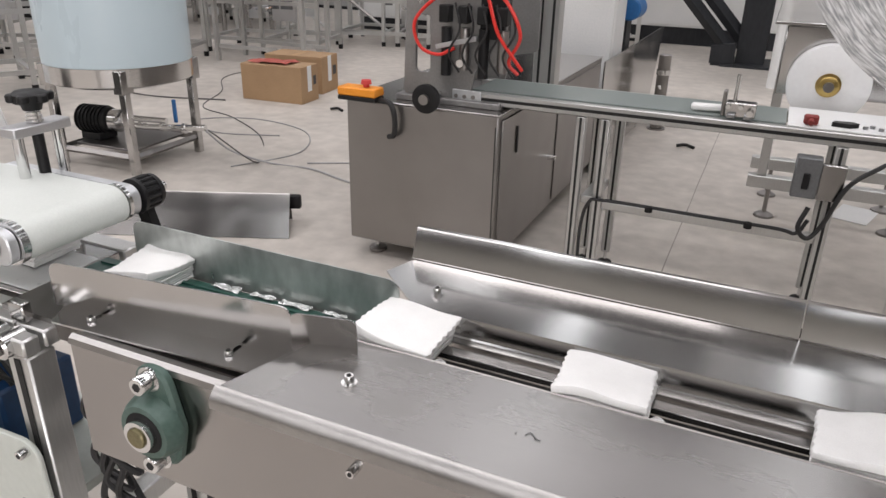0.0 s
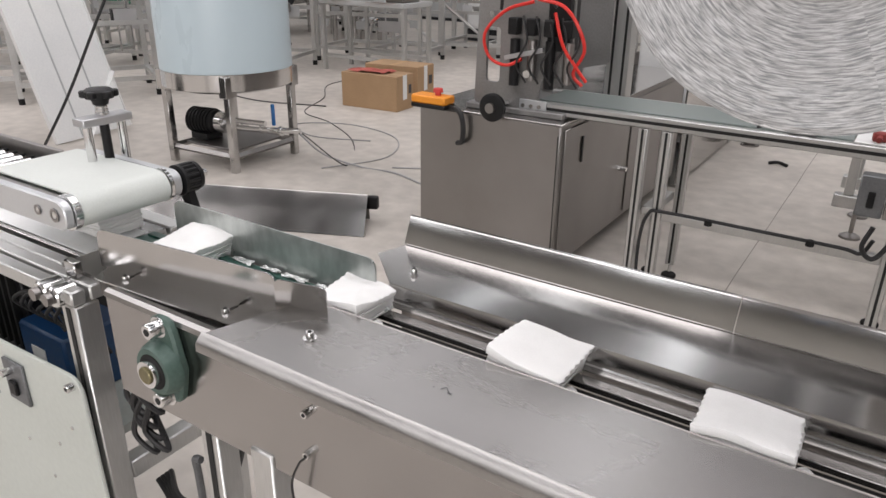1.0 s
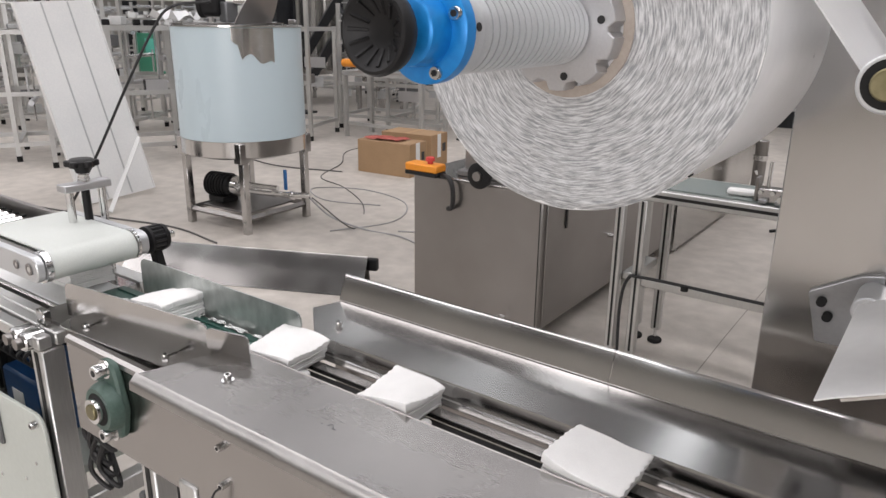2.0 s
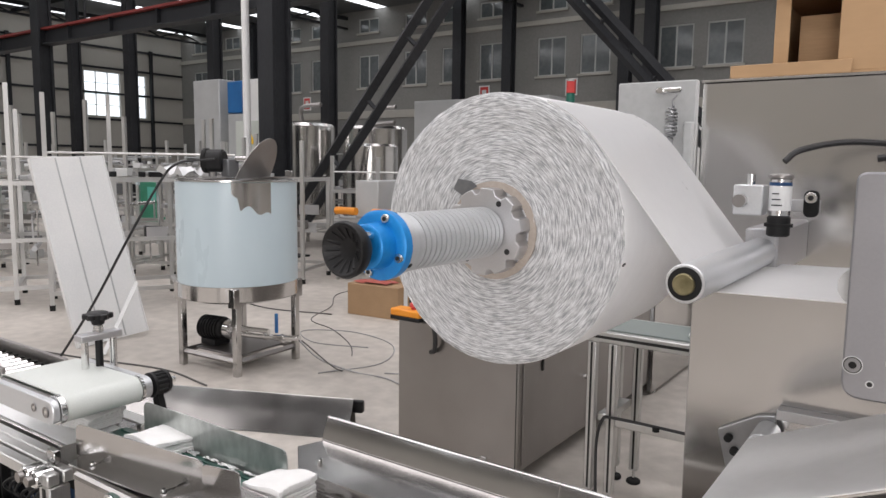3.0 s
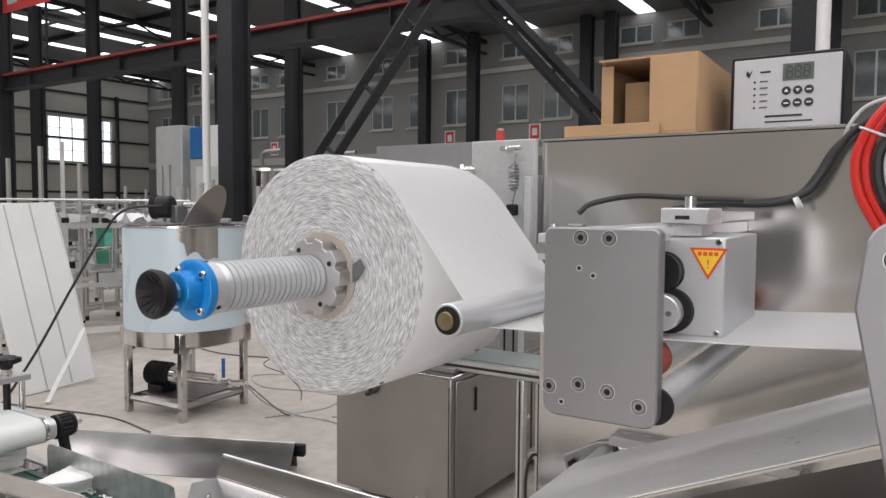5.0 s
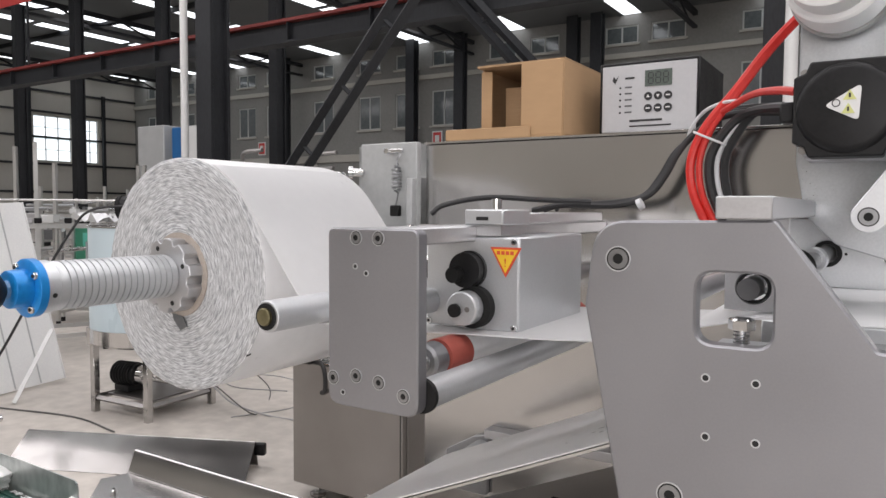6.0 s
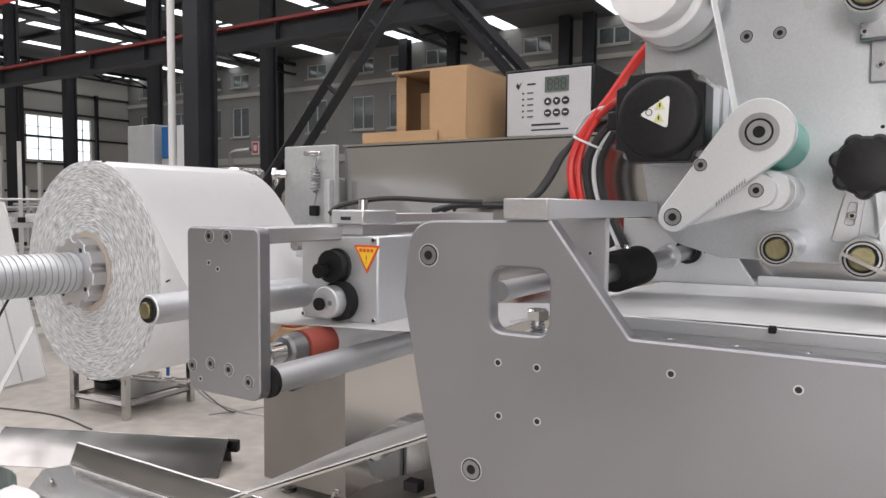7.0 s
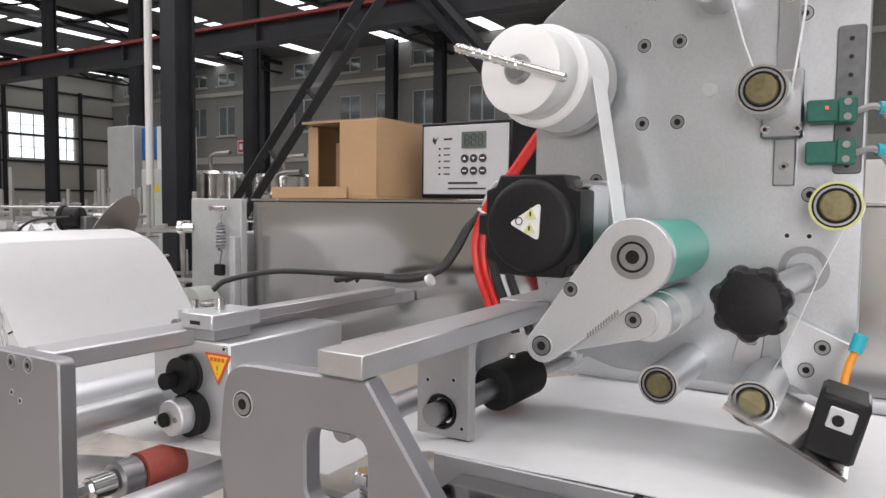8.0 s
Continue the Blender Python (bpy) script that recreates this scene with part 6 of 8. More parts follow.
def tape_wheel():
    e = thing("tape_reel", "white tape reel on a twisted steel spindle", "reel", (0.95, 0.7, 1.84))
    x, z = 0.940, 1.838
    part("flange", lathe(bmesh.new(), (x + 0.008, 0.786, z), (x + 0.008, 0.794, z), [(0, 0.050), (0.5, 0.052), (1, 0.050)], 48), GREY_PAINT, e, "pale back flange")
    part("tape", lathe(bmesh.new(), (x, 0.690, z), (x + 0.003, 0.728, z), [(0, 0.0375), (0.05, 0.0405), (0.95, 0.0415), (1, 0.040)], 48), WEB, e, "wound white tape")
    part("rear_tape", lathe(bmesh.new(), (x + 0.004, 0.7285, z), (x + 0.007, 0.783, z), [(0, 0.046), (0.04, 0.0485), (0.96, 0.049), (1, 0.047)], 48), WEB, e, "second winding of tape")
    part("hub", lathe(bmesh.new(), (x, 0.6905, z), (x, 0.684, z), [(0, 0.014), (0.5, 0.013), (1, 0.010)], 24), NEUTRAL, e, "steel hub")
    part("spindle", cy((x, 0.70, z), (x + 0.010, UY, z), 0.006, 14), CHROME, e)
    # a twisted steel bar lies across the hub
    p, q = Vector((x - 0.054, 0.668, z + 0.021)), Vector((x + 0.049, 0.684, z - 0.013))
    bar = part("cross_bar", cy(p, q, 0.0042, 14, ch=0.002), CHROME, e, "twisted bright steel bar")
    d, u, v = axes(q - p)
    for k in range(2):
        part("twist", tube(bmesh.new(), [p.lerp(q, 0.03 + 0.6 * i / 40) + (u * math.cos(i * 0.62 + math.pi * k) + v * math.sin(i * 0.62 + math.pi * k)) * 0.0036 for i in range(41)], 0.0014, 5, 1), CHROME, bar)
    bm = bmesh.new()
    rows = []
    for w in range(9):
        s = w / 8
        cx_, cz_ = 0.9945 + (1.0315 - 0.9945) * s, z - 0.004 + (1.684 - z + 0.004) * s
        ya = 0.734 - 0.035 * s
        rows.append([bm.verts.new((cx_ + o, yy, cz_)) for o in (0.0, 0.0008) for yy in (ya, ya + 0.037)])
    for p, q in zip(rows, rows[1:]):
        for i, j in ((0, 1), (1, 3), (3, 2), (2, 0)):
            bm.faces.new((p[i], p[j], q[j], q[i]))
    part("tape_strip", bm, WEB, e, "narrow white tape strip")
    part("far_strip", ribbon(bmesh.new(), [(1.098, 1.93), (1.118, 1.86), (1.127, 1.835)], 0.765, 0.777, 0.0006), WEB, e)
    part("far_strip", ribbon(bmesh.new(), [(1.158, 1.815), (1.166, 1.88), (1.170, 1.93)], 0.765, 0.777, 0.0006), WEB, e)
    part("far_strip", ribbon(bmesh.new(), [(1.203, 1.702), (1.185, 1.66), (1.160, 1.59), (1.153, 1.577)], 0.760, 0.772, 0.0006), WEB, e)
    return e


tape_wheel()


def motor():
    e = thing("servo_motor", "black square servo motor with a white warning label", "motor", (0.96, 0.72, 1.655))
    x, z = 0.962, 1.697
    h, n = 0.045, 0.031
    o = [(x - h, z - n), (x - n - 0.004, z - n - 0.004), (x - n, z - h), (x + n, z - h), (x + n + 0.004, z - n - 0.004), (x + h, z - n), (x + h, z + n), (x + n + 0.004, z + n + 0.004), (x + n, z + h), (x - n, z + h), (x - n - 0.004, z + n + 0.004), (x - h, z + n)]
    part("case", prism(bmesh.new(), rounded(o, 0.0025, 3), 0.6745, 0.712, (), 0.0015), BLACK, e)
    part("cap", lathe(bmesh.new(), (x, 0.6750, z), (x, 0.668, z), [(0, 0.0425), (0.5, 0.0415), (0.85, 0.039), (1, 0.035)], 40), BLACK, e, "round black cap")
    for dx, dz in ((-0.037, -0.037), (0.037, -0.037), (0.037, 0.037), (-0.037, 0.037)):
        part("corner_screw", cy((x + dx, 0.712, z + dz), (x + dx, 0.690, z + dz), 0.0042, 14), STEEL_EDGE, e, "steel corner screw")
    part("body", bx(x - 0.041, 0.7125, z - 0.041, x + 0.041, 0.768, z + 0.041, 0.004), ALU, e, "aluminium motor body")
    part("flange", bx(x - 0.043, 0.7685, z - 0.043, x + 0.043, UY, z + 0.043, 0.003), ALU, e, "aluminium motor flange")
    sx, sz, s = x - 0.002, z + 0.004, 0.017
    t = part("label", prism(bmesh.new(), rounded([(sx - s * 0.95, sz - 0.002), (sx + s * 0.75, sz - s), (sx + s * 0.85, sz + s)], 0.003, 4), 0.6668, 0.6676), WHITE, e, "white warning label with yellow triangles")
    for dx, dz in ((0.005, 0.0065), (0.004, -0.006)):
        y = part("yellow_triangle", prism(bmesh.new(), [(sx + dx - 0.0055, sz + dz - 0.004), (sx + dx + 0.0055, sz + dz - 0.004), (sx + dx, sz + dz + 0.0055)], 0.6662, 0.6668), YELLOW_GREEN, t)
        part("symbol", bx(sx + dx - 0.0008, 0.6658, sz + dz - 0.002, sx + dx + 0.0008, 0.6662, sz + dz + 0.002), INK, y)
    part("ring_symbol", pipe_ring(bmesh.new(), (sx - 0.006, 0.6668, sz), (sx - 0.006, 0.6663, sz), 0.0036, 0.0028, 20), INK, t)
    part("plug_block", bx(x - 0.058, 0.684, z - 0.010, x - 0.0445, 0.706, z + 0.010, 0.002), BLACK, e, "small black plug block")
    return e


motor()


def hose_bundle():
    e = thing("hose_bundle", "looped red, white and black hoses behind the motor", "hose", (0.86, 0.85, 1.6))
    low = lambda d: [(0.757 + d, 0.955, 1.672), (0.760 + d, 0.955, 1.628), (0.778 + d, 0.95, 1.588), (0.80 + d, 0.94, 1.55)]
    for r, d in ((0.0062, 0.0), (0.0048, 0.012)):
        part("hose", tube(bmesh.new(), [(0.955 + d * 0.3, 0.955, 1.915), (0.90 + d * 0.3, 0.955, 1.864), (0.855 + d * 0.4, 0.955, 1.818), (0.812 + d * 0.5, 0.955, 1.762), (0.775 + d * 0.8, 0.955, 1.716)] + low(d), r, 8), RED, e, "red hose")
    for m, r, d in ((CABLE, 0.0070, 0.026), (PALE_CABLE, 0.0035, 0.036), (CABLE, 0.0060, 0.046)):
        part("hose", tube(bmesh.new(), [(0.905, 0.86, 1.722), (0.865, 0.92, 1.732), (0.815 + d * 0.5, 0.95, 1.730), (0.778 + d * 0.9, 0.955, 1.708)] + low(d), r, 8), m, e)
    for i, r in enumerate((0.0050, 0.0036, 0.0028)):
        part("lead", tube(bmesh.new(), [(0.87, 0.985 + 0.004 * i, 1.735 + 0.006 * i), (0.80, 0.985 + 0.004 * i, 1.735 + 0.004 * i), (0.757, 0.985 + 0.002 * i, 1.713), (0.733 - 0.003 * i, 0.98, 1.685), (0.716 - 0.004 * i, 0.973, 1.650), (0.695 - 0.004 * i, 0.963, 1.622), (0.65, 0.95, 1.607 + 0.003 * i), (0.57, 0.95, 1.607), (0.515 + 0.02 * i, 0.95, 1.598)], r, 8), CABLE, e, "black cable")
    part("red_lead", tube(bmesh.new(), [(0.915, 0.72, 1.722), (0.885, 0.79, 1.735), (0.845, 0.88, 1.745), (0.80, 0.945, 1.735)], 0.0045, 8), RED, e)
    part("pale_lead", tube(bmesh.new(), [(0.835, 0.90, 1.742), (0.80, 0.95, 1.748), (0.765, 0.99, 1.742), (0.745, 1.0, 1.72), (0.738, 1.01, 1.700)], 0.0026, 6), PALE_CABLE, e)
    part("tie", tube(bmesh.new(), [(0.782 + 0.022 * math.cos(a), 0.955 + 0.010 * math.sin(a), 1.700 - 0.010 * math.cos(a)) for a in [2 * math.pi * i / 20 for i in range(21)]], 0.0017, 6, 1), PALE_CABLE, e, "white cable tie")
    return e


hose_bundle()


def open_carton(x0, y0, x1, y1, z0, z1):
    e = thing("open_carton", "brown cardboard carton lying open on the cabinet", "box", ((x0 + x1) / 2, (y0 + y1) / 2, z0))
    t = 0.004
    part("bottom", bx(x0, y0, z0, x1, y1, z0 + t), CARD, e)
    part("front_wall", bx(x0 + 0.095, y0, z0 + t, x1 - 0.001, y0 + t, z1, 0.0008), CARD, e)
    part("front_strip", bx(x0, y0 + 0.03, z0 + t, x0 + 0.022, y0 + 0.034, z1 - 0.004, 0.0008), CARD, e)
    part("back_wall", bx(x0, y1 - t, z0 + t, x1, y1, z1), CARD_OLD, e)
    part("end_wall", bx(x1 - t, y0 + t + 0.001, z0 + t, x1, y1 - t - 0.001, z1, 0.0008), CARD, e)
    part("other_end", bx(x0, y0 + 0.036, z0 + t, x0 + t, y1 - t - 0.001, z1), CARD_OLD, e)
    bm = bx(x0 + 0.001, y0 + 0.012, z1, x1 - 0.002, y1, z1 + t)
    part("lid", bm, CARD_OLD, e)
    part("flap", bx(x0 - 0.055, y0 - 0.006, z0, x0 + 0.115, y0 - 0.002, z0 + 0.020, 0.001), CARD, e)
    part("flap_fold", bx(x0 - 0.055, y0 - 0.0015, z0, x0 - 0.002, y1 - 0.05, z0 + 0.004), CARD_OLD, e)
    part("clear_tape", bx(x0 + 0.03, y0 + 0.07, z0 + 0.02, x0 + 0.09, y0 + 0.072, z0 + 0.10, 0, 1, Matrix.Identity(4)), CARD_OLD, e)
    return e


open_carton(0.352, 1.042, 0.525, 1.36, 1.7235, 1.853)


def digital_controller():
    e = thing("digital_controller", "black-cased controller with a pale grey front panel and digit display", "controller", (0.65, 1.2, 1.724))
    x0, x1, y, z0, z1 = 0.560, 0.728, 1.118, 1.7265, 1.851
    part("case", bx(x0, y + 0.004, z0, x1, y + 0.19, z1, 0.002), BLACK, e)
    f = part("front_panel", bx(x0 + 0.006, y, z0 + 0.006, x1 - 0.004, y + 0.0038, z1 - 0.006, 0.0008), FACIA, e, "pale grey front panel")
    d = part("display", bx(x0 + 0.080, y - 0.0012, z0 + 0.080, x0 + 0.125, y - 0.0002, z0 + 0.107), SCREEN, f, "grey digit display")
    for i in range(3):
        cx, cz = x0 + 0.090 + 0.0125 * i, z0 + 0.0935
        for ax, az, w, h in ((0, 0.009, 0.0065, 0.0014), (0, 0, 0.0065, 0.0014), (0, -0.009, 0.0065, 0.0014), (-0.004, 0.0045, 0.0014, 0.0068), (0.004, 0.0045, 0.0014, 0.0068), (-0.004, -0.0045, 0.0014, 0.0068), (0.004, -0.0045, 0.0014, 0.0068)):
            part("segment", bx(cx + ax - w / 2, y - 0.0018, cz + az - h / 2, cx + ax + w / 2, y - 0.0013, cz + az + h / 2), INK, d)
    for i in range(3):
        for j in range(2):
            cx, cz = x0 + 0.086 + 0.0165 * i, z0 + 0.064 - 0.020 * j
            b = part("button", cy((cx, y, cz), (cx, y - 0.0015, cz), 0.0068, 20), INK, f, "round black button")
            if j == 0 and i < 2:
                s = 1 if i == 0 else -1
                part("arrow_mark", prism(bmesh.new(), [(cx - 0.003, cz - 0.002 * s), (cx + 0.003, cz - 0.002 * s), (cx, cz + 0.003 * s)], y - 0.0021, y - 0.0016), WHITE, b)
            else:
                part("print_bar", bx(cx - 0.0035, y - 0.0021, cz - 0.001, cx + 0.0035, y - 0.0016, cz + 0.001), WHITE, b)
    part("mark", prism(bmesh.new(), [(x0 + 0.024, z0 + 0.094), (x0 + 0.029, z0 + 0.088), (x0 + 0.035, z0 + 0.102), (x0 + 0.030, z0 + 0.096), (x0 + 0.026, z0 + 0.101)], y - 0.0008, y - 0.0002), INK, f)
    part("print_bar", bx(x0 + 0.046, y - 0.0008, z0 + 0.095, x0 + 0.062, y - 0.0002, z0 + 0.098), INK, f)
    for i in range(5):
        part("lamp_dot", cy((x0 + 0.038, y, z0 + 0.081 - 0.0105 * i), (x0 + 0.038, y - 0.001, z0 + 0.081 - 0.0105 * i), 0.0018, 8), INK, f)
        part("print_bar", bx(x0 + 0.046, y - 0.0008, z0 + 0.080 - 0.0105 * i, x0 + 0.058, y - 0.0002, z0 + 0.0825 - 0.0105 * i), GREY_PLATE, f)
    part("print_bar", bx(x0 + 0.055, y - 0.0008, z0 + 0.0225, x0 + 0.110, y - 0.0002, z0 + 0.026), INK, f)
    part("print_bar", bx(x0 + 0.055, y - 0.0008, z0 + 0.014, x0 + 0.125, y - 0.0002, z0 + 0.0165), INK, f)
    return e


digital_controller()


def folding_sheet():
    """The folded web that slants down to the conveyor."""
    e = thing("folding_plate", "slanted pale web over a bright steel folding plate", "machine", (0.7, 0.6, 1.0))
    fz = lambda x: 1.219 + 0.45 * (x - 0.45)
    part("plate", ribbon(bmesh.new(), [(0.405, fz(0.405) - 0.006), (0.98, fz(0.98) - 0.006)], 0.625, 0.895, 0.003), MIRROR_STEEL, e, "bright steel folding plate")
    part("folded_web", ribbon(bmesh.new(), [(0.385, fz(0.385)), (0.40, fz(0.40) + 0.001), (0.6, fz(0.6)), (0.97, fz(0.97))], 0.618, 0.90, 0.0015), WEB, e, "pale folded web")
    part("under_plate", ribbon(bmesh.new(), [(0.50, 1.173), (1.02, 1.403)], 0.60, 0.80, 0.003), STEEL_DULL, e)
    part("under_rod", cy((0.72, 0.58, 1.255), (0.72, 0.86, 1.255), 0.008, 14), ALU, e)
    part("post", bx(0.66, 0.76, 0.988, 0.70, 0.80, 1.240, 0.003), PROFILE, e)
    part("lower_clip", bx(0.70, 0.60, 1.278, 0.72, 0.615, 1.290, 0.001), RUBBER, e)
    return e


folding_sheet()

# ---------- second line: cabinet with cutter, belt table ----------
def cutter_cabinet():
    e = thing("cutter_cabinet", "brushed stainless steel machine cabinet on levelling feet", "cabinet", (-1.38, 3.6, 0.0))
    # light from above is put into the colours: darker steel sides, lighter top
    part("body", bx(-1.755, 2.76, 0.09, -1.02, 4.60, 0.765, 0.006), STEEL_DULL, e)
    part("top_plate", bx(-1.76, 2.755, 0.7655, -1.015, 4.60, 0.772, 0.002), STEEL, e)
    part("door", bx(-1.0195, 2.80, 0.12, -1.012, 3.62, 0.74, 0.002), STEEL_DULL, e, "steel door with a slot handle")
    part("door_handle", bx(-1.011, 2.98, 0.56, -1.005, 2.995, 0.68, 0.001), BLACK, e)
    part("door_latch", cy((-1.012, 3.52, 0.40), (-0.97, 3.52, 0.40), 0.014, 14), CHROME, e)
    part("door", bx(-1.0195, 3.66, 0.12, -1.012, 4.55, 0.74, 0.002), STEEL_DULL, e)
    part("seam", bx(-1.032, 2.7575, 0.10, -1.028, 2.7595, 0.72), INSIDE_SHADE, e)
    for x in (-1.66, -1.12):
        for y in (2.86, 4.5):
            part("foot_stem", cy((x, y, 0.02), (x, y, 0.09), 0.012, 12), CHROME, e)
            part("foot", cy((x, y, 0.0), (x, y, 0.022), 0.045, 18, ch=0.006), STEEL_DULL, e)
    part("tap", tube(bmesh.new(), [(-1.20, 2.75, 0.13), (-1.20, 2.71, 0.13), (-1.18, 2.69, 0.16), (-1.15, 2.69, 0.16)], 0.010, 8), CHROME, e, "small chrome tap")
    part("tap_lever", tube(bmesh.new(), [(-1.20, 2.705, 0.13), (-1.22, 2.70, 0.09)], 0.006, 6, 1), CHROME, e)
    return e


cutter_cabinet()
e = thing("stop_box", "yellow push-button box with a red emergency button", "switch", (-1.66, 2.74, 0.77))
part("lower_case", bx(-1.765, 2.70, 0.772, -1.575, 2.79, 0.792, 0.004), BLACK, e)
part("upper_case", bx(-1.765, 2.70, 0.7925, -1.575, 2.79, 0.830, 0.006), ORANGE, e, "orange-yellow lid")
part("button", lathe(bmesh.new(), (-1.64, 2.745, 0.83), (-1.64, 2.745, 0.862), [(0, 0.014), (0.4, 0.014), (0.45, 0.024), (1, 0.021)], 18), RED_BANNER, e, "red mushroom button")
part("cable", tube(bmesh.new(), [(-1.58, 2.75, 0.78), (-1.52, 2.735, 0.775), (-1.49, 2.725, 0.72), (-1.495, 2.73, 0.64), (-1.53, 2.745, 0.62)], 0.012, 8), CABLE, e)


def cutter():
    e = thing("cutting_machine", "dark grey cutter head with pneumatic cylinders and red hoses", "machine", (-1.25, 3.0, 0.77))
    for y in (2.86, 3.30):
        part("side_plate", prism(bmesh.new(), rounded([(-1.515, 0.80), (-1.20, 0.80), (-1.17, 0.93), (-1.04, 0.96), (-1.04, 1.36), (-1.495, 1.36)], 0.02), y, y + 0.02, [rounded([(-1.455, 0.90), (-1.385, 0.90), (-1.385, 1.14), (-1.455, 1.14)], 0.02)], 0.002), CUTTER_GREY, e)
    part("base", bx(-1.54, 2.83, 0.7725, -1.05, 3.36, 0.80, 0.004), CUTTER_GREY, e)
    part("drum", cy((-1.30, 2.89, 1.08), (-1.30, 3.29, 1.08), 0.08, 28), STEEL_DULL, e)
    part("rod", cy((-1.40, 2.80, 1.20), (-1.40, 3.36, 1.20), 0.012, 14), CHROME, e)
    part("rod", cy((-1.22, 2.80, 0.96), (-1.22, 3.36, 0.96), 0.016, 14), CHROME, e)
    for i in range(4):
        x = -1.30 + 0.085 * i
        part("cylinder", cy((x, 2.84, 0.90 + 0.03 * (i % 2)), (x, 2.84, 1.10), 0.022, 14), STEEL_DULL if i % 2 else BLACK, e)
        part("valve", bx(x - 0.02, 2.80, 1.12, x + 0.025, 2.85, 1.19, 0.004), BLACK, e)
    part("air_block", bx(-1.15, 2.84, 1.06, -1.045, 2.93, 1.30, 0.004), BLACK, e)
    part("scale_bar", bx(-1.34, 2.81, 1.03, -1.15, 2.83, 1.05, 0.002, 1, Matrix.Translation((-1.25, 2.82, 1.04)) @ Matrix.Rotation(radians(-14), 4, "Y") @ Matrix.Translation((1.25, -2.82, -1.04))), ALU, e)
    for k, pts in enumerate((((-1.20, 2.80, 1.26), (-1.32, 2.78, 1.22), (-1.42, 2.78, 1.12), (-1.40, 2.79, 1.02), (-1.32, 2.80, 0.99), (-1.25, 2.81, 1.02)),
                             ((-1.18, 2.80, 1.27), (-1.06, 2.78, 1.25), (-0.99, 2.78, 1.18), (-0.96, 2.80, 1.08), (-1.01, 2.82, 0.98), (-0.97, 2.83, 0.93)),
                             ((-1.10, 2.80, 1.22), (-1.05, 2.78, 1.10), (-1.00, 2.80, 1.02), (-0.95, 2.82, 0.95)),
                             ((-1.36, 2.81, 1.22), (-1.33, 2.79, 1.32), (-1.2, 2.80, 1.34), (-1.1, 2.81, 1.24)))):
        part("hose", tube(bmesh.new(), pts, 0.0075, 7), RED if k < 3 else CABLE, e, "red hose" if k < 3 else "black hose")
    for k in range(5):
        x = -1.25 + 0.06 * k
        part("hose", tube(bmesh.new(), [(x, 2.81, 1.2), (x + 0.03, 2.79, 1.1), (x - 0.02, 2.80, 1.0), (x + 0.02, 2.82, 0.92)], 0.005, 6), CABLE, e)
    w = part("handwheel", lathe(bmesh.new(), (-1.335, 2.735, 0.815), (-1.335, 2.705, 0.815), [(0, 0.045), (0.2, 0.062), (0.8, 0.062), (1, 0.050)], 32), BLACK, e, "black handwheel")
    part("wheel_hub", cy((-1.335, 2.705, 0.815), (-1.335, 2.690, 0.815), 0.022, 18), STEEL_DULL, w)
    part("wheel_shaft", cy((-1.335, 2.735, 0.815), (-1.335, 2.86, 0.815), 0.012, 14), CHROME, w)
    part("post", bx(-1.080, 3.37, 0.773, -0.968, 3.45, 1.45, 0.004), PROFILE, e, "tall aluminium profile post")
    for gx in (-1.052, -0.996):
        part("post_groove", bx(gx - 0.006, 3.3685, 0.78, gx + 0.006, 3.3698, 1.44), INSIDE_SHADE, e)
    return e


cutter()


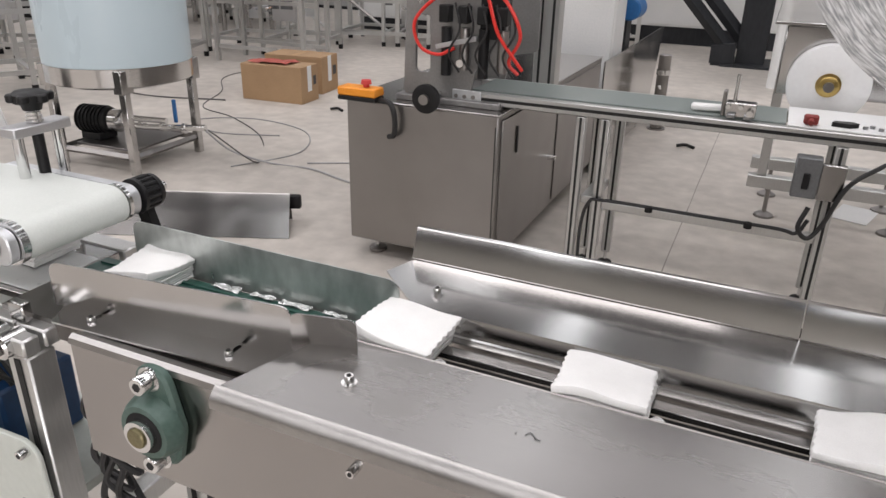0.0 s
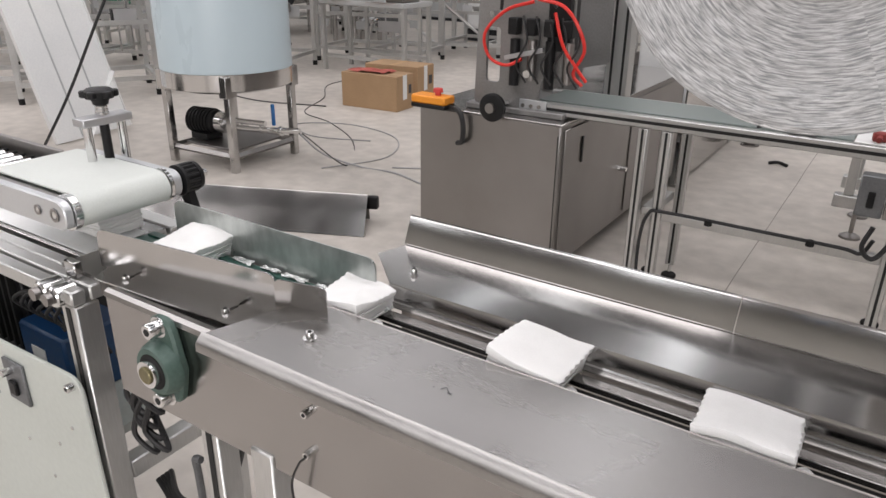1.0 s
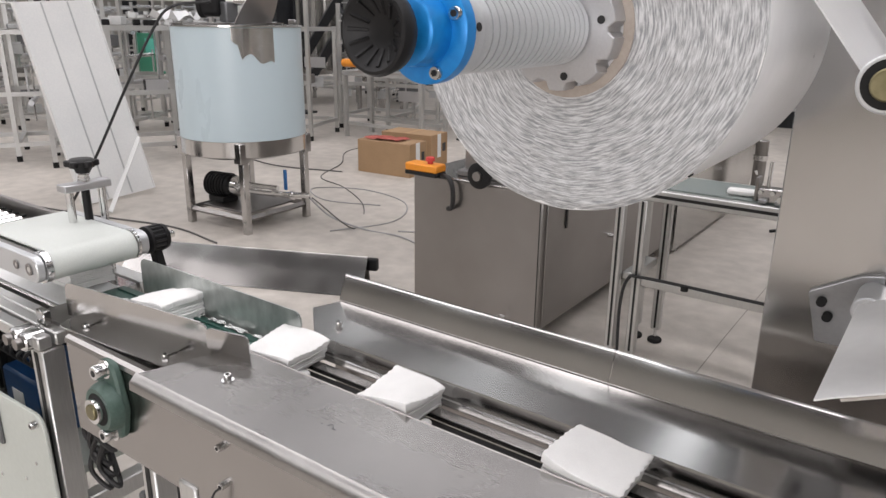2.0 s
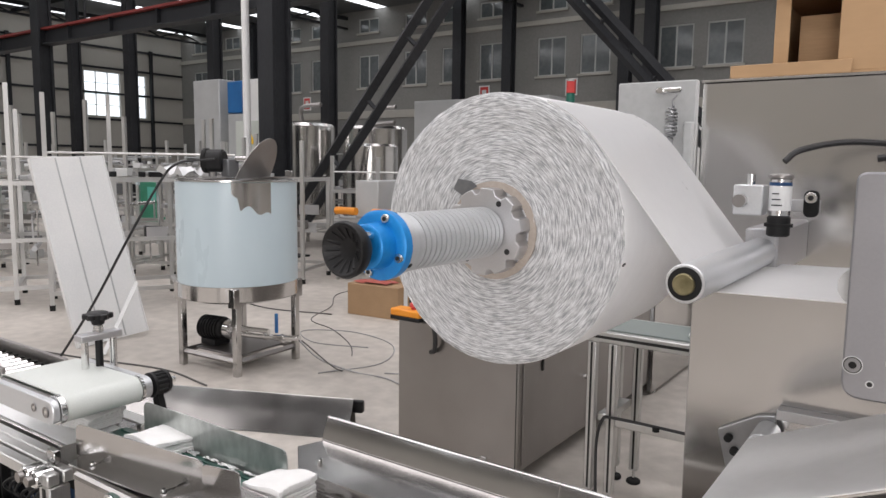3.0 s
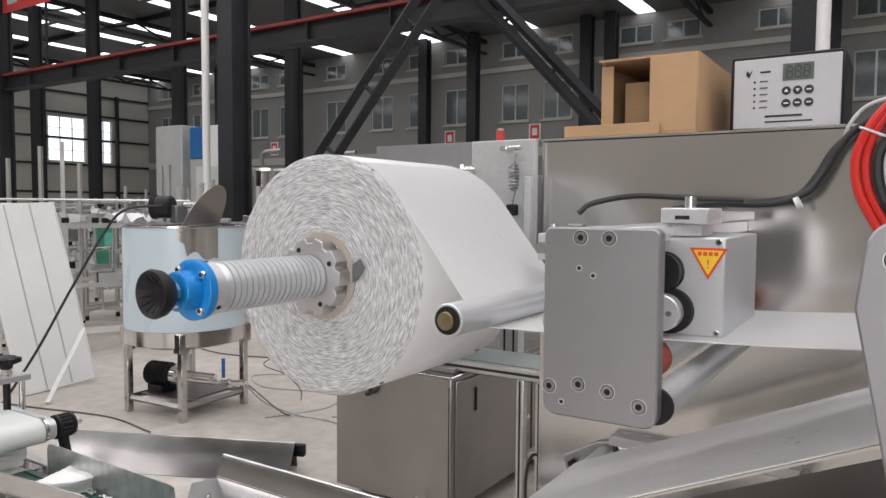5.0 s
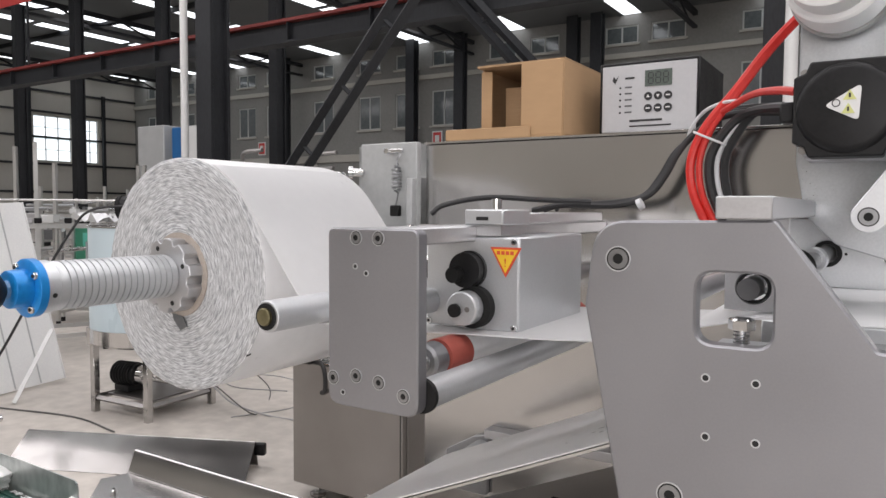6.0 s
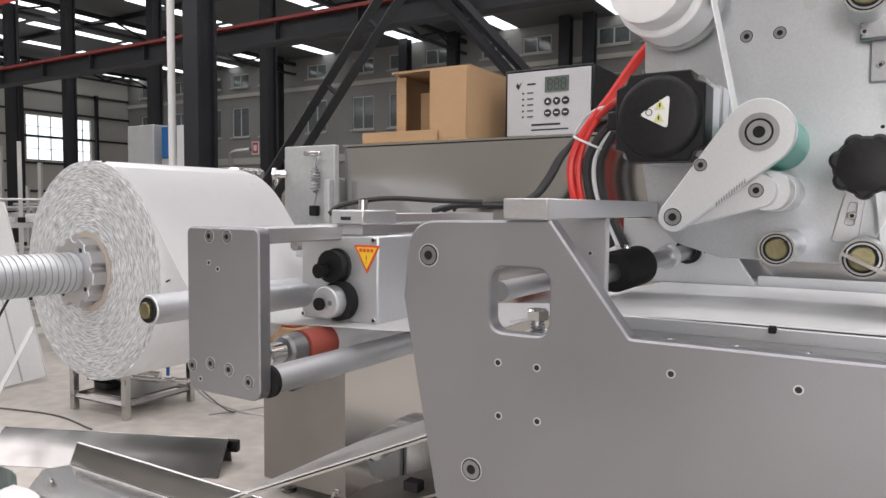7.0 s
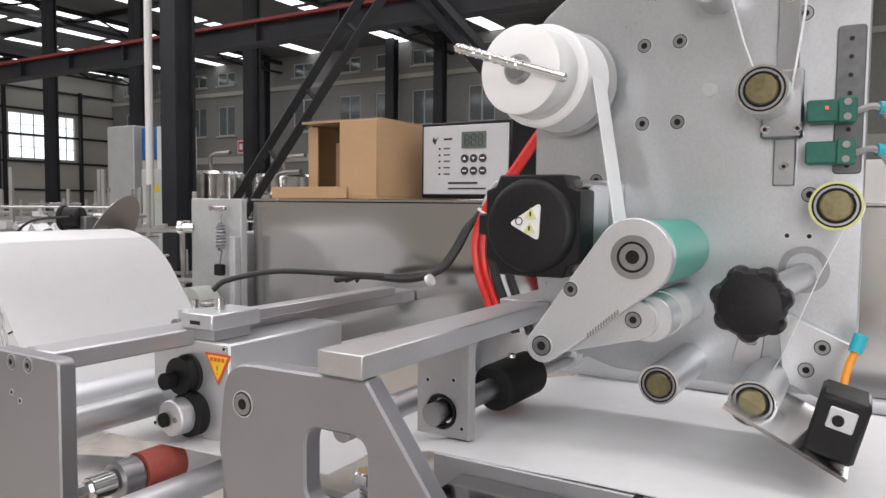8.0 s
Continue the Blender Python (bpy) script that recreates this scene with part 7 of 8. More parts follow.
def belt_table():
    e = thing("belt_table", "aluminium profile table with a grey-green belt and a white plate", "table", (-0.4, 3.05, 0.0))
    z = 0.835
    part("front_profile", bx(-1.27, 2.865, z - 0.052, 1.6, 2.905, z - 0.002, 0.004), PROFILE, e, "aluminium front profile")
    part("front_groove", bx(-1.20, 2.8632, z - 0.033, 1.6, 2.8648, z - 0.020), INSIDE_SHADE, e)
    part("rear_profile", bx(-1.27, 3.19, z - 0.052, 1.6, 3.23, z - 0.002, 0.004), PROFILE, e)
    part("belt", bx(-1.20, 2.908, z - 0.010, 0.06, 3.187, z + 0.004, 0.001), BELT_GREY, e, "grey-green flat belt")
    part("end_plate", bx(-1.275, 2.855, z - 0.055, -1.14, 2.8632, z + 0.006, 0.003), ALU_LIGHT, e)
    for i in range(3):
        part("end_bolt", cy((-1.255 + 0.04 * i, 2.855, z - 0.022), (-1.255 + 0.04 * i, 2.850, z - 0.022), 0.009, 12), STEEL_DULL, e)
    part("white_plate", bx(0.065, 2.87, z, 1.6, 3.22, z + 0.006, 0.001), WHITE, e, "white plastic plate")
    for x in (-0.70, -0.60, 0.26, 1.2):
        for y in (2.885, 3.21):
            part("leg", bx(x - 0.02, y - 0.02, 0.07, x + 0.02, y + 0.02, z - 0.054, 0.004), PROFILE, e, "aluminium profile leg")
            part("leg_groove", bx(x - 0.005, y - 0.0215, 0.08, x + 0.005, y - 0.0203, z - 0.056), INSIDE_SHADE, e)
            part("foot_stem", cy((x, y, 0.02), (x, y, 0.07), 0.007, 10), CHROME, e)
            part("foot", cy((x, y, 0.0), (x, y, 0.02), 0.035, 16, ch=0.005), RUBBER, e)
    part("brace", bx(-0.579, 2.867, 0.40, 0.239, 2.903, 0.436, 0.004), PROFILE, e)
    part("brace", bx(-0.679, 2.906, 0.40, -0.621, 3.188, 0.436, 0.004), PROFILE, e)
    part("air_pipe", tube(bmesh.new(), [(-0.65, 2.85, 0.06), (-0.655, 2.85, 0.30), (-0.63, 2.85, 0.425), (-0.56, 2.85, 0.447), (-0.2, 2.85, 0.447), (0.10, 2.85, 0.445), (0.17, 2.845, 0.44), (0.20, 2.84, 0.50)], 0.0075, 8), CABLE, e, "black hose along the brace")
    for x in (-0.38, 0.0):
        part("hose_clip", cy((x, 2.846, 0.43), (x, 2.846, 0.452), 0.016, 10), RUBBER, e)
    b = part("switch_box", bx(0.118, 2.80, 0.595, 0.205, 2.862, 0.745, 0.004), GREY_PLATE, e, "grey switch box")
    part("switch", bx(0.150, 2.793, 0.63, 0.173, 2.7995, 0.69, 0.003), BLACK, b)
    part("switch_plate", bx(0.207, 2.83, 0.585, 0.29, 2.862, 0.72, 0.003), STEEL, b)
    part("box_cable", tube(bmesh.new(), [(0.19, 2.81, 0.56), (0.17, 2.80, 0.48), (0.21, 2.81, 0.44), (0.25, 2.82, 0.50), (0.30, 2.80, 0.66), (0.40, 2.82, 0.75)], 0.009, 8), CABLE, b)
    c = part("gripper", bx(-0.16, 2.90, z + 0.006, -0.05, 2.96, z + 0.06, 0.004), STEEL, e, "small steel clamp on the belt")
    part("clamp_pin", cy((-0.13, 2.93, z + 0.06), (-0.13, 2.93, z + 0.16), 0.008, 10), CHROME, c)
    part("clamp_pin", cy((-0.07, 2.89, z + 0.03), (-0.07, 2.86, z + 0.03), 0.012, 10), CHROME, c)
    for dx in (-0.045, 0.0, 0.045):
        part("clamp_bolt", cy((-0.105 + dx, 2.90, z + 0.045), (-0.105 + dx, 2.888, z + 0.045), 0.009, 10), CHROME, c)
    part("clamp_ear", bx(-0.175, 2.905, z + 0.006, -0.161, 2.955, z + 0.10, 0.003), STEEL_DULL, c)
    part("clamp_foot", bx(-0.15, 2.872, z + 0.005, -0.12, 2.899, z + 0.022, 0.003), NEUTRAL, c)
    part("clamp_foot", bx(-0.09, 2.872, z + 0.005, -0.06, 2.899, z + 0.022, 0.003), NEUTRAL, c)
    part("red_valve", bx(0.115, 2.90, z + 0.008, 0.165, 2.935, z + 0.042, 0.006), RED_BEAM, e, "red valve block")
    part("plate_tool", prism_xy([(0.21, 2.925), (0.27, 2.915), (0.30, 2.94), (0.28, 2.962), (0.22, 2.955)], z + 0.0065, z + 0.022), BLACK, e, "small black tool")
    for tx, ty in ((0.32, 2.93), (0.345, 2.955), (0.37, 2.925)):
        part("loose_nut", cy((tx, ty, z + 0.0065), (tx, ty, z + 0.016), 0.009, 6), NEUTRAL, e)
    part("valve_spout", cy((0.14, 2.90, z + 0.024), (0.14, 2.872, z + 0.020), 0.010, 12), RED_BEAM, e)
    part("second_clamp", bx(0.40, 2.90, z + 0.008, 0.50, 2.97, z + 0.075, 0.006), STEEL, e)
    part("clamp_pin", cy((0.46, 2.92, z + 0.07), (0.46, 2.92, z + 0.13), 0.02, 12), CHROME, e)
    return e


belt_table()
e = solid("white_wad", box(bmesh.new(), -0.29, 2.945, 0.841, -0.16, 2.99, 0.868, 0.008, 1, Matrix.Translation((-0.22, 2.97, 0)) @ Matrix.Rotation(0.12, 4, "Z") @ Matrix.Translation((0.22, -2.97, 0))), FABRIC, "small folded white cloth on the belt", "cloth")


def tape_stand():
    e = thing("tape_stand", "white tape reel on a brass hub before a steel unwind stand", "reel", (0.17, 3.4, 0.0))
    part("reel", lathe(bmesh.new(), (0.19, 3.27, 0.93), (0.19, 3.36, 0.93), [(0, 0.150), (0.03, 0.155), (0.97, 0.155), (1, 0.15)], 48), WEB, e, "white tape reel")
    part("hub", lathe(bmesh.new(), (0.19, 3.24, 0.93), (0.19, 3.27, 0.93), [(0, 0.034), (0.1, 0.038), (0.3, 0.038), (0.32, 0.034), (0.42, 0.034), (0.44, 0.042), (0.7, 0.042), (0.72, 0.038), (0.8, 0.038), (0.82, 0.047), (1, 0.047)], 28), BRASS, e, "stepped brass hub")
    part("spindle", cy((0.19, 3.235, 0.93), (0.19, 3.215, 0.93), 0.02, 16), STEEL_DULL, e)
    part("back_plate", bx(0.0, 3.38, 0.86, 0.75, 3.40, 1.14, 0.004), STEEL, e)
    part("top_shelf", bx(-0.05, 3.37, 1.142, 0.75, 4.75, 1.155, 0.003), STEEL, e)
    for x in (0.02, 0.70):
        for y in (4.29, 4.70):
            part("leg", bx(x - 0.025, y - 0.015, 0.241, x + 0.025, y + 0.03, 1.14, 0.004), PROFILE, e)
    part("cross_bar", bx(-0.05, 4.265, 0.17, 0.9, 4.335, 0.24, 0.004), PROFILE, e)
    part("cross_bar", bx(-0.05, 4.675, 0.17, 0.9, 4.745, 0.24, 0.004), PROFILE, e)
    for x in (0.072, 0.70):
        for y in (4.30, 4.71):
            part("foot_stem", cy((x, y, 0.02), (x, y, 0.17), 0.012, 14), STEEL_DULL, e)
            part("foot", lathe(bmesh.new(), (x, y, 0.0), (x, y, 0.03), [(0, 0.055), (0.4, 0.052), (1, 0.02)], 20), STEEL_DULL, e)
    part("arm", bx(-0.22, 3.42, 1.24, 0.8, 3.45, 1.27, 0.004), PROFILE, e)
    part("band", ribbon(bmesh.new(), [(0.30, 1.04), (0.42, 0.90), (0.55, 0.87)], 3.29, 3.33, 0.0015), WEB, e, "white tape band")
    return e


tape_stand()
e = solid("paper_sheet", bx(0.46, 4.42, 0.0015, 0.66, 4.72, 0.004, 0, 1, Matrix.Translation((0.56, 4.58, 0)) @ Matrix.Rotation(-0.3, 4, "Z") @ Matrix.Translation((-0.56, -4.58, 0))), WHITE, "loose white sheet lying on the floor", "paper")


def steel_trough():
    e = thing("steel_trough", "long stainless steel trough conveyor on posts", "trough", (-0.95, 5.6, 0.0))
    bm = bmesh.new()
    prism(bm, [(4.61, 0.03), (6.47, 0.03), (6.88, 0.74), (4.61, 0.74)], 0, 0.01)
    for v in bm.verts:
        v.co = Vector((-0.995 - v.co.y, v.co.x, v.co.z))
    part("near_wall", bm, STEEL, e)
    part("floor_plate", bx(-1.5, 4.62, 0.30, -1.01, 6.3, 0.31), STEEL_DULL, e)
    part("far_wall", bx(-1.52, 4.62, 0.06, -1.505, 6.5, 0.79), STEEL_DULL, e)
    for y in (4.7, 6.1):
        part("leg", bx(-1.45, y, 0.0, -1.40, y + 0.05, 0.30), PROFILE, e)
        part("leg", bx(-1.06, y, 0.0, -1.01, y + 0.05, 0.299), PROFILE, e)
    return e


steel_trough()


def panel_cabinet(x0, y0, x1, y1, z0, z1, label, mat_=WHITE):
    e = thing("switch_cabinet", label, "cabinet", ((x0 + x1) / 2, (y0 + y1) / 2, 0))
    part("body", bx(x0, y0 + 0.012, max(z0, 0.06), x1, y1, z1, 0.008), mat_, e)
    part("door", bx(x0 + 0.015, y0, max(z0, 0.06) + 0.03, x1 - 0.015, y0 + 0.0115, z1 - 0.03, 0.004), mat_, e)
    part("handle", bx(x1 - 0.09, y0 - 0.02, (z0 + z1) / 2 - 0.06, x1 - 0.06, y0 - 0.001, (z0 + z1) / 2 + 0.06, 0.004), BLACK, e)
    part("plinth", bx(x0 + 0.03, y0 + 0.04, 0, x1 - 0.03, y1 - 0.03, max(z0, 0.06)), DARK_STEEL, e)
    return e


panel_cabinet(-1.44, 4.9, -1.02, 5.2, 0.32, 2.05, "tall white machine panel cabinet")
panel_cabinet(-3.3, 11.6, 2.8, 12.2, 0.25, 2.4, "long white enclosure with a dark open base")
panel_cabinet(-9.69, 13.2, -6.25, 14.0, 0.06, 3.0, "light grey machine enclosure", GREY_PAINT)
e = thing("signal_lamp", "red and green stacked signal lamp", "lamp", (-1.06, 3.31, 1.37))
part("pole", cy((-1.06, 3.31, 1.36), (-1.06, 3.31, 1.895), 0.012, 12), CHROME, e)
part("green_part", cy((-1.06, 3.31, 1.90), (-1.06, 3.31, 1.955), 0.022, 16), SENSOR, e, "green lens")
part("red_part", cy((-1.06, 3.31, 1.957), (-1.06, 3.31, 2.015), 0.022, 16), RED_BANNER, e, "red lens")
part("cap", cy((-1.06, 3.31, 2.017), (-1.06, 3.31, 2.027), 0.018, 16), GREY_PAINT, e)


def bent_sheet():
    """An offcut of bent steel that lies on the floor."""
    e = thing("steel_offcut", "long bent stainless steel cover lying on the floor", "sheet metal", (-2.13, 2.76, 0.0))
    m = Matrix.Translation((-2.13, 2.76, 0.0)) @ Matrix.Rotation(radians(24), 4, "Z")
    bm = profile_yz(bmesh.new(), [(0.0, 0.002), (0.11, 0.082), (0.215, 0.162), (0.225, 0.167), (0.238, 0.163), (0.28, 0.002)], -1.55, 0.0, 0.002)
    for v in bm.verts:
        v.co.x -= 0.14 * v.co.y if v.co.x > -0.5 else 0.0
    bmesh.ops.transform(bm, matrix=m, verts=bm.verts)
    part("cover", bm, OFFCUT, e)
    part("torn_end", bx(-0.05, 0.235, 0.075, 0.02, 0.285, 0.150, 0.012, 2, m), BLACK, e, "black rubber end")
    return e


bent_sheet()


def closed_carton(x, y, w, d, h, rz, label):
    e = thing("cardboard_box", label, "box", (x, y, 0), "boxes on the floor")
    m = Matrix.Translation((x, y, 0)) @ Matrix.Rotation(radians(rz), 4, "Z")
    part("carton", bx(-w / 2, -d / 2, 0.0, w / 2, d / 2, h, 0.004, 1, m), CARD_OLD, e)
    part("tape", bx(-0.03, -d / 2 - 0.001, h + 0.0005, 0.03, d / 2 + 0.001, h + 0.0015, 0, 1, m), CARD, e)
    part("side_tape", bx(w / 2 + 0.0005, -0.04, h * 0.3, w / 2 + 0.0015, 0.03, h, 0, 1, m), WHITE, e)
    part("print", bx(w / 2 + 0.0005, 0.06, h * 0.45, w / 2 + 0.0015, d / 2 - 0.04, h * 0.7, 0, 1, m), INK, e)
    return e


closed_carton(-4.215, 5.53, 0.64, 0.30, 0.33, 4, "worn brown cardboard box with an orange cloth on top")
closed_carton(-4.31, 6.02, 0.62, 0.34, 0.35, 6, "worn brown cardboard box with a white label")
bm = bmesh.new()
random.seed(5)
g = [[bm.verts.new((-4.49 + 0.06 * i + 0.02 * random.random(), 5.40 + 0.045 * j + 0.005 * i, 0.334 + 0.02 * random.random())) for j in range(6)] for i in range(8)]
for i in range(7):
    for j in range(5):
        bm.faces.new((g[i][j], g[i + 1][j], g[i + 1][j + 1], g[i][j + 1]))
solid("orange_cloth", bm, RED_RUBBER, "crumpled orange cloth on the cardboard box", "cloth")


# ---------- tank ----------
def mixing_tank():
    cx, cy_, r = -3.93, 3.47, 0.455
    e = thing("mixing_tank", "stainless steel mixing tank in pale blue film, lid open", "tank", (cx, cy_, 0))
    c = lambda z: (cx, cy_, z)
    part("bottom_band", lathe(bmesh.new(), c(0.53), c(0.67), [(0, r * 0.80), (0.18, r * 0.985), (0.22, r), (1, r)], 64), MIRROR_STEEL, e, "polished steel lower band")
    part("film_wrap", cy(c(0.672), c(1.432), r * 0.999, 64), FILM, e, "pale blue protective film")
    part("rim", lathe(bmesh.new(), c(1.432), c(1.448), [(0, r), (0.2, r + 0.008), (0.8, r + 0.008), (1, r)], 64), MIRROR_STEEL, e)
    for a in (228, 318, 48, 138):
        x, y = cx + 0.43 * math.cos(radians(a)), cy_ + 0.43 * math.sin(radians(a))
        tw = Matrix.Translation((x, y, 0)) @ Matrix.Rotation(radians(a - 45), 4, "Z")
        part("leg", bx(-0.025, -0.025, 0.0, 0.025, 0.025, 0.60, 0.004, 1, tw), STEEL, e, "square steel leg")
        part("leg_bracket", bx(-0.05, -0.035, 0.52, 0.05, 0.035, 0.66, 0.004, 1, tw), STEEL, e)
    for a, b in ((228, 318), (318, 48), (48, 138), (138, 228)):
        p = Vector((cx + 0.43 * math.cos(radians(a)), cy_ + 0.43 * math.sin(radians(a)), 0.11))
        q = Vector((cx + 0.43 * math.cos(radians(b)), cy_ + 0.43 * math.sin(radians(b)), 0.11))
        part("stretcher", tube(bmesh.new(), [p.lerp(q, 0.05), q.lerp(p, 0.05)], 0.022, 4, 1), STEEL_DULL, e)
    part("shelf", bx(cx - 0.24, cy_ - 0.24, 0.125, cx + 0.24, cy_ + 0.24, 0.14, 0.002, 1, Matrix.Translation(c(0)) @ Matrix.Rotation(radians(3), 4, "Z") @ Matrix.Translation((-cx, -cy_, 0))), STEEL_DULL, e)
    m = part("pump_motor", cy((cx - 0.30, cy_ - 0.12, 0.27), (cx - 0.06, cy_ - 0.08, 0.27), 0.085, 28, ch=0.012), BLACK, e, "black pump motor")
    for i in range(7):
        s = i / 7
        part("fin", pipe_ring(bmesh.new(), (cx - 0.28 + 0.2 * s, cy_ - 0.117 + 0.034 * s, 0.27), (cx - 0.272 + 0.2 * s, cy_ - 0.116 + 0.034 * s, 0.27), 0.094, 0.084, 24), BLACK, m)
    part("motor_foot", bx(cx - 0.27, cy_ - 0.17, 0.142, cx - 0.10, cy_ - 0.02, 0.19, 0.004), BLACK, e)
    part("pump_head", cy((cx - 0.055, cy_ - 0.08, 0.27), (cx + 0.01, cy_ - 0.07, 0.27), 0.075, 28, ch=0.008), CHROME, e, "steel pump head")
    part("outlet_pipe", tube(bmesh.new(), [(cx + 0.02, cy_ - 0.07, 0.27), (cx + 0.06, cy_ - 0.07, 0.25), (cx + 0.30, cy_ - 0.02, 0.25), (cx + 0.62, cy_ + 0.05, 0.27)], 0.021, 12), CHROME, e, "polished steel pipe")
    part("suction_pipe", tube(bmesh.new(), [(cx, cy_ - 0.02, 0.54), (cx + 0.01, cy_ - 0.03, 0.40), (cx + 0.03, cy_ - 0.05, 0.33), (cx + 0.08, cy_ - 0.06, 0.30), (cx + 0.36, cy_ - 0.02, 0.30)], 0.019, 12), CHROME, e)
    for k in (0.14, 0.30, 0.46):
        part("clamp", cy((cx + k, cy_ - 0.05 + k * 0.15, 0.255), (cx + k + 0.02, cy_ - 0.047 + k * 0.15, 0.255), 0.034, 16), CHROME, e)
    part("valve_lever", bx(cx + 0.40, cy_ + 0.0, 0.29, cx + 0.425, cy_ + 0.02, 0.44, 0.004), BLUE_PAINT, e, "blue valve lever")
    # top: stirrer motor, half-open lid
    sm = part("stirrer_motor", cy((cx - 0.20, cy_ - 0.12, 1.585), (cx - 0.08, cy_ - 0.05, 1.585), 0.088, 28, ch=0.012), BLACK, e, "black stirrer motor")
    part("fan_cover", pipe_ring(bmesh.new(), (cx - 0.215, cy_ - 0.129, 1.585), (cx - 0.19, cy_ - 0.114, 1.585), 0.095, 0.06, 28), RUBBER, sm)
    part("gearbox", bx(cx - 0.09, cy_ - 0.08, 1.462, cx + 0.0, cy_ + 0.03, 1.60, 0.01), GREY_PLATE, e)
    part("gear_arm", cy((cx + 0.0, cy_, 1.60), (cx + 0.16, cy_ + 0.06, 1.60), 0.025, 14), STEEL, e)
    bm = bmesh.new()
    n = 24
    top = [bm.verts.new((0.0, -0.34 * math.cos(math.pi * i / n), 0.34 * math.sin(math.pi * i / n))) for i in range(n + 1)]
    bot = [bm.verts.new((0.006, v.co.y, v.co.z)) for v in top]
    bm.faces.new(top), bm.faces.new(bot[::-1])
    for i in range(n + 1):
        j = (i + 1) % (n + 1)
        bm.faces.new((top[i], top[j], bot[j], bot[i]))
    bmesh.ops.transform(bm, matrix=Matrix.Translation((cx + 0.09, cy_ + 0.08, 1.456)) @ Matrix.Rotation(radians(28), 4, "Z") @ Matrix.Rotation(radians(26), 4, "Y"), verts=bm.verts)
    part("open_lid", bm, STEEL_DULL, e, "half-round steel lid standing open")
    bm = bmesh.new()
    vs = [bm.verts.new((cx + (r - 0.004) * math.cos(math.pi * (0.5 + i / n)), cy_ + (r - 0.004) * math.sin(math.pi * (0.5 + i / n)), 1.450)) for i in range(n + 1)]
    bm.faces.new(vs)
    ex = bmesh.ops.extrude_face_region(bm, geom=bm.faces[:])
    bmesh.ops.translate(bm, verts=[v for v in ex["geom"] if isinstance(v, bmesh.types.BMVert)], vec=(0, 0, 0.008))
    part("fixed_lid", bm, STEEL, e)
    # bare steel where the film has been peeled
    bm = bmesh.new()
    cols = []
    for i in range(15):
        a = radians(-44 + 2.6 * i)
        depth = 0.18 + 0.06 * noise.noise(Vector((i * 0.23, 0.4, 0))) - (0.10 if i < 3 else 0) + 0.05 * (i / 14)
        cols.append([bm.verts.new((cx + (r + 0.002) * math.cos(a), cy_ + (r + 0.002) * math.sin(a), z)) for z in (1.430, 1.430 - depth)])
    for p, q in zip(cols, cols[1:]):
        bm.faces.new((p[0], q[0], q[1], p[1]))
    part("bare_patch", bm, MIRROR_STEEL, e, "bare steel where the film is peeled")
    return e


mixing_tank()
tank_sheet = bmesh.new()
random.seed(9)
g = [[tank_sheet.verts.new((-4.45 + 0.045 * i, 3.12 + 0.05 * j, 1.46 + 0.10 * random.random())) for j in range(6)] for i in range(7)]
for i in range(6):
    for j in range(5):
        tank_sheet.faces.new((g[i][j], g[i + 1][j], g[i + 1][j + 1], g[i][j + 1]))
solid("film_wad", tank_sheet, PALE_CABLE, "crumpled white film on the edge of the tank", "film")


DUSTY_CABLE = surface("dusty_cable", (0.07, 0.068, 0.066), (0.13, 0.125, 0.12), (0.6, 0.8), 0, 80, 6, (1, 1, 1), 0.05)


def floor_cable(pts, r, mat_, label):
    solid("floor_cable", tube(bmesh.new(), [(x, y, z + r) for x, y, z in pts], r, 6, 6), mat_, label, "cable", "cables on the floor")


floor_cable([(-3.32, 3.52, 0.25), (-3.2, 3.62, 0.10), (-3.0, 3.78, 0.0), (-2.7, 3.80, 0.0), (-2.4, 3.70, 0.0), (-2.1, 3.62, 0.0), (-1.8, 3.55, 0.0)], 0.007, GREY_CABLE, "grey hose lying on the floor")
floor_cable([(-3.3, 3.53, 0.25), (-3.1, 3.75, 0.0), (-3.5, 4.3, 0.0), (-4.1, 4.7, 0.0), (-4.6, 4.9, 0.0), (-4.9, 5.5, 0.0), (-5.4, 6.2, 0.0), (-5.2, 7.2, 0.0)], 0.005, DUSTY_CABLE, "dark cable lying on the floor")
floor_cable([(-3.2, 3.6, 0.0), (-3.0, 4.1, 0.0), (-3.3, 4.6, 0.0), (-3.9, 4.75, 0.0), (-4.3, 4.5, 0.0), (-3.9, 4.25, 0.0), (-3.4, 4.4, 0.0)], 0.005, GREY_CABLE, "coiled grey hose on the floor")
floor_cable([(-7.5, 2.2, 0.0), (-6.2, 2.5, 0.0), (-5.0, 2.75, 0.0), (-4.2, 2.95, 0.0), (-3.6, 2.9, 0.0)], 0.007, DUSTY_CABLE, "dark cable lying on the floor")
floor_cable([(-4.6, 5.2, 0.0), (-5.4, 5.0, 0.0), (-6.5, 5.2, 0.0), (-7.5, 5.0, 0.0)], 0.007, DUSTY_CABLE, "dark cable lying on the floor")
floor_cable([(-2.8, 3.9, 0.0), (-2.4, 4.1, 0.0), (-2.0, 4.15, 0.0), (-1.8, 4.1, 0.0)], 0.006, GREY_CABLE, "thin hose lying on the floor")
floor_cable([(-0.64, 2.80, 0.10), (-0.64, 2.72, 0.0), (-0.5, 2.6, 0.0), (-0.2, 2.45, 0.0), (0.2, 2.4, 0.0)], 0.007, DUSTY_CABLE, "dark hose lying on the floor")
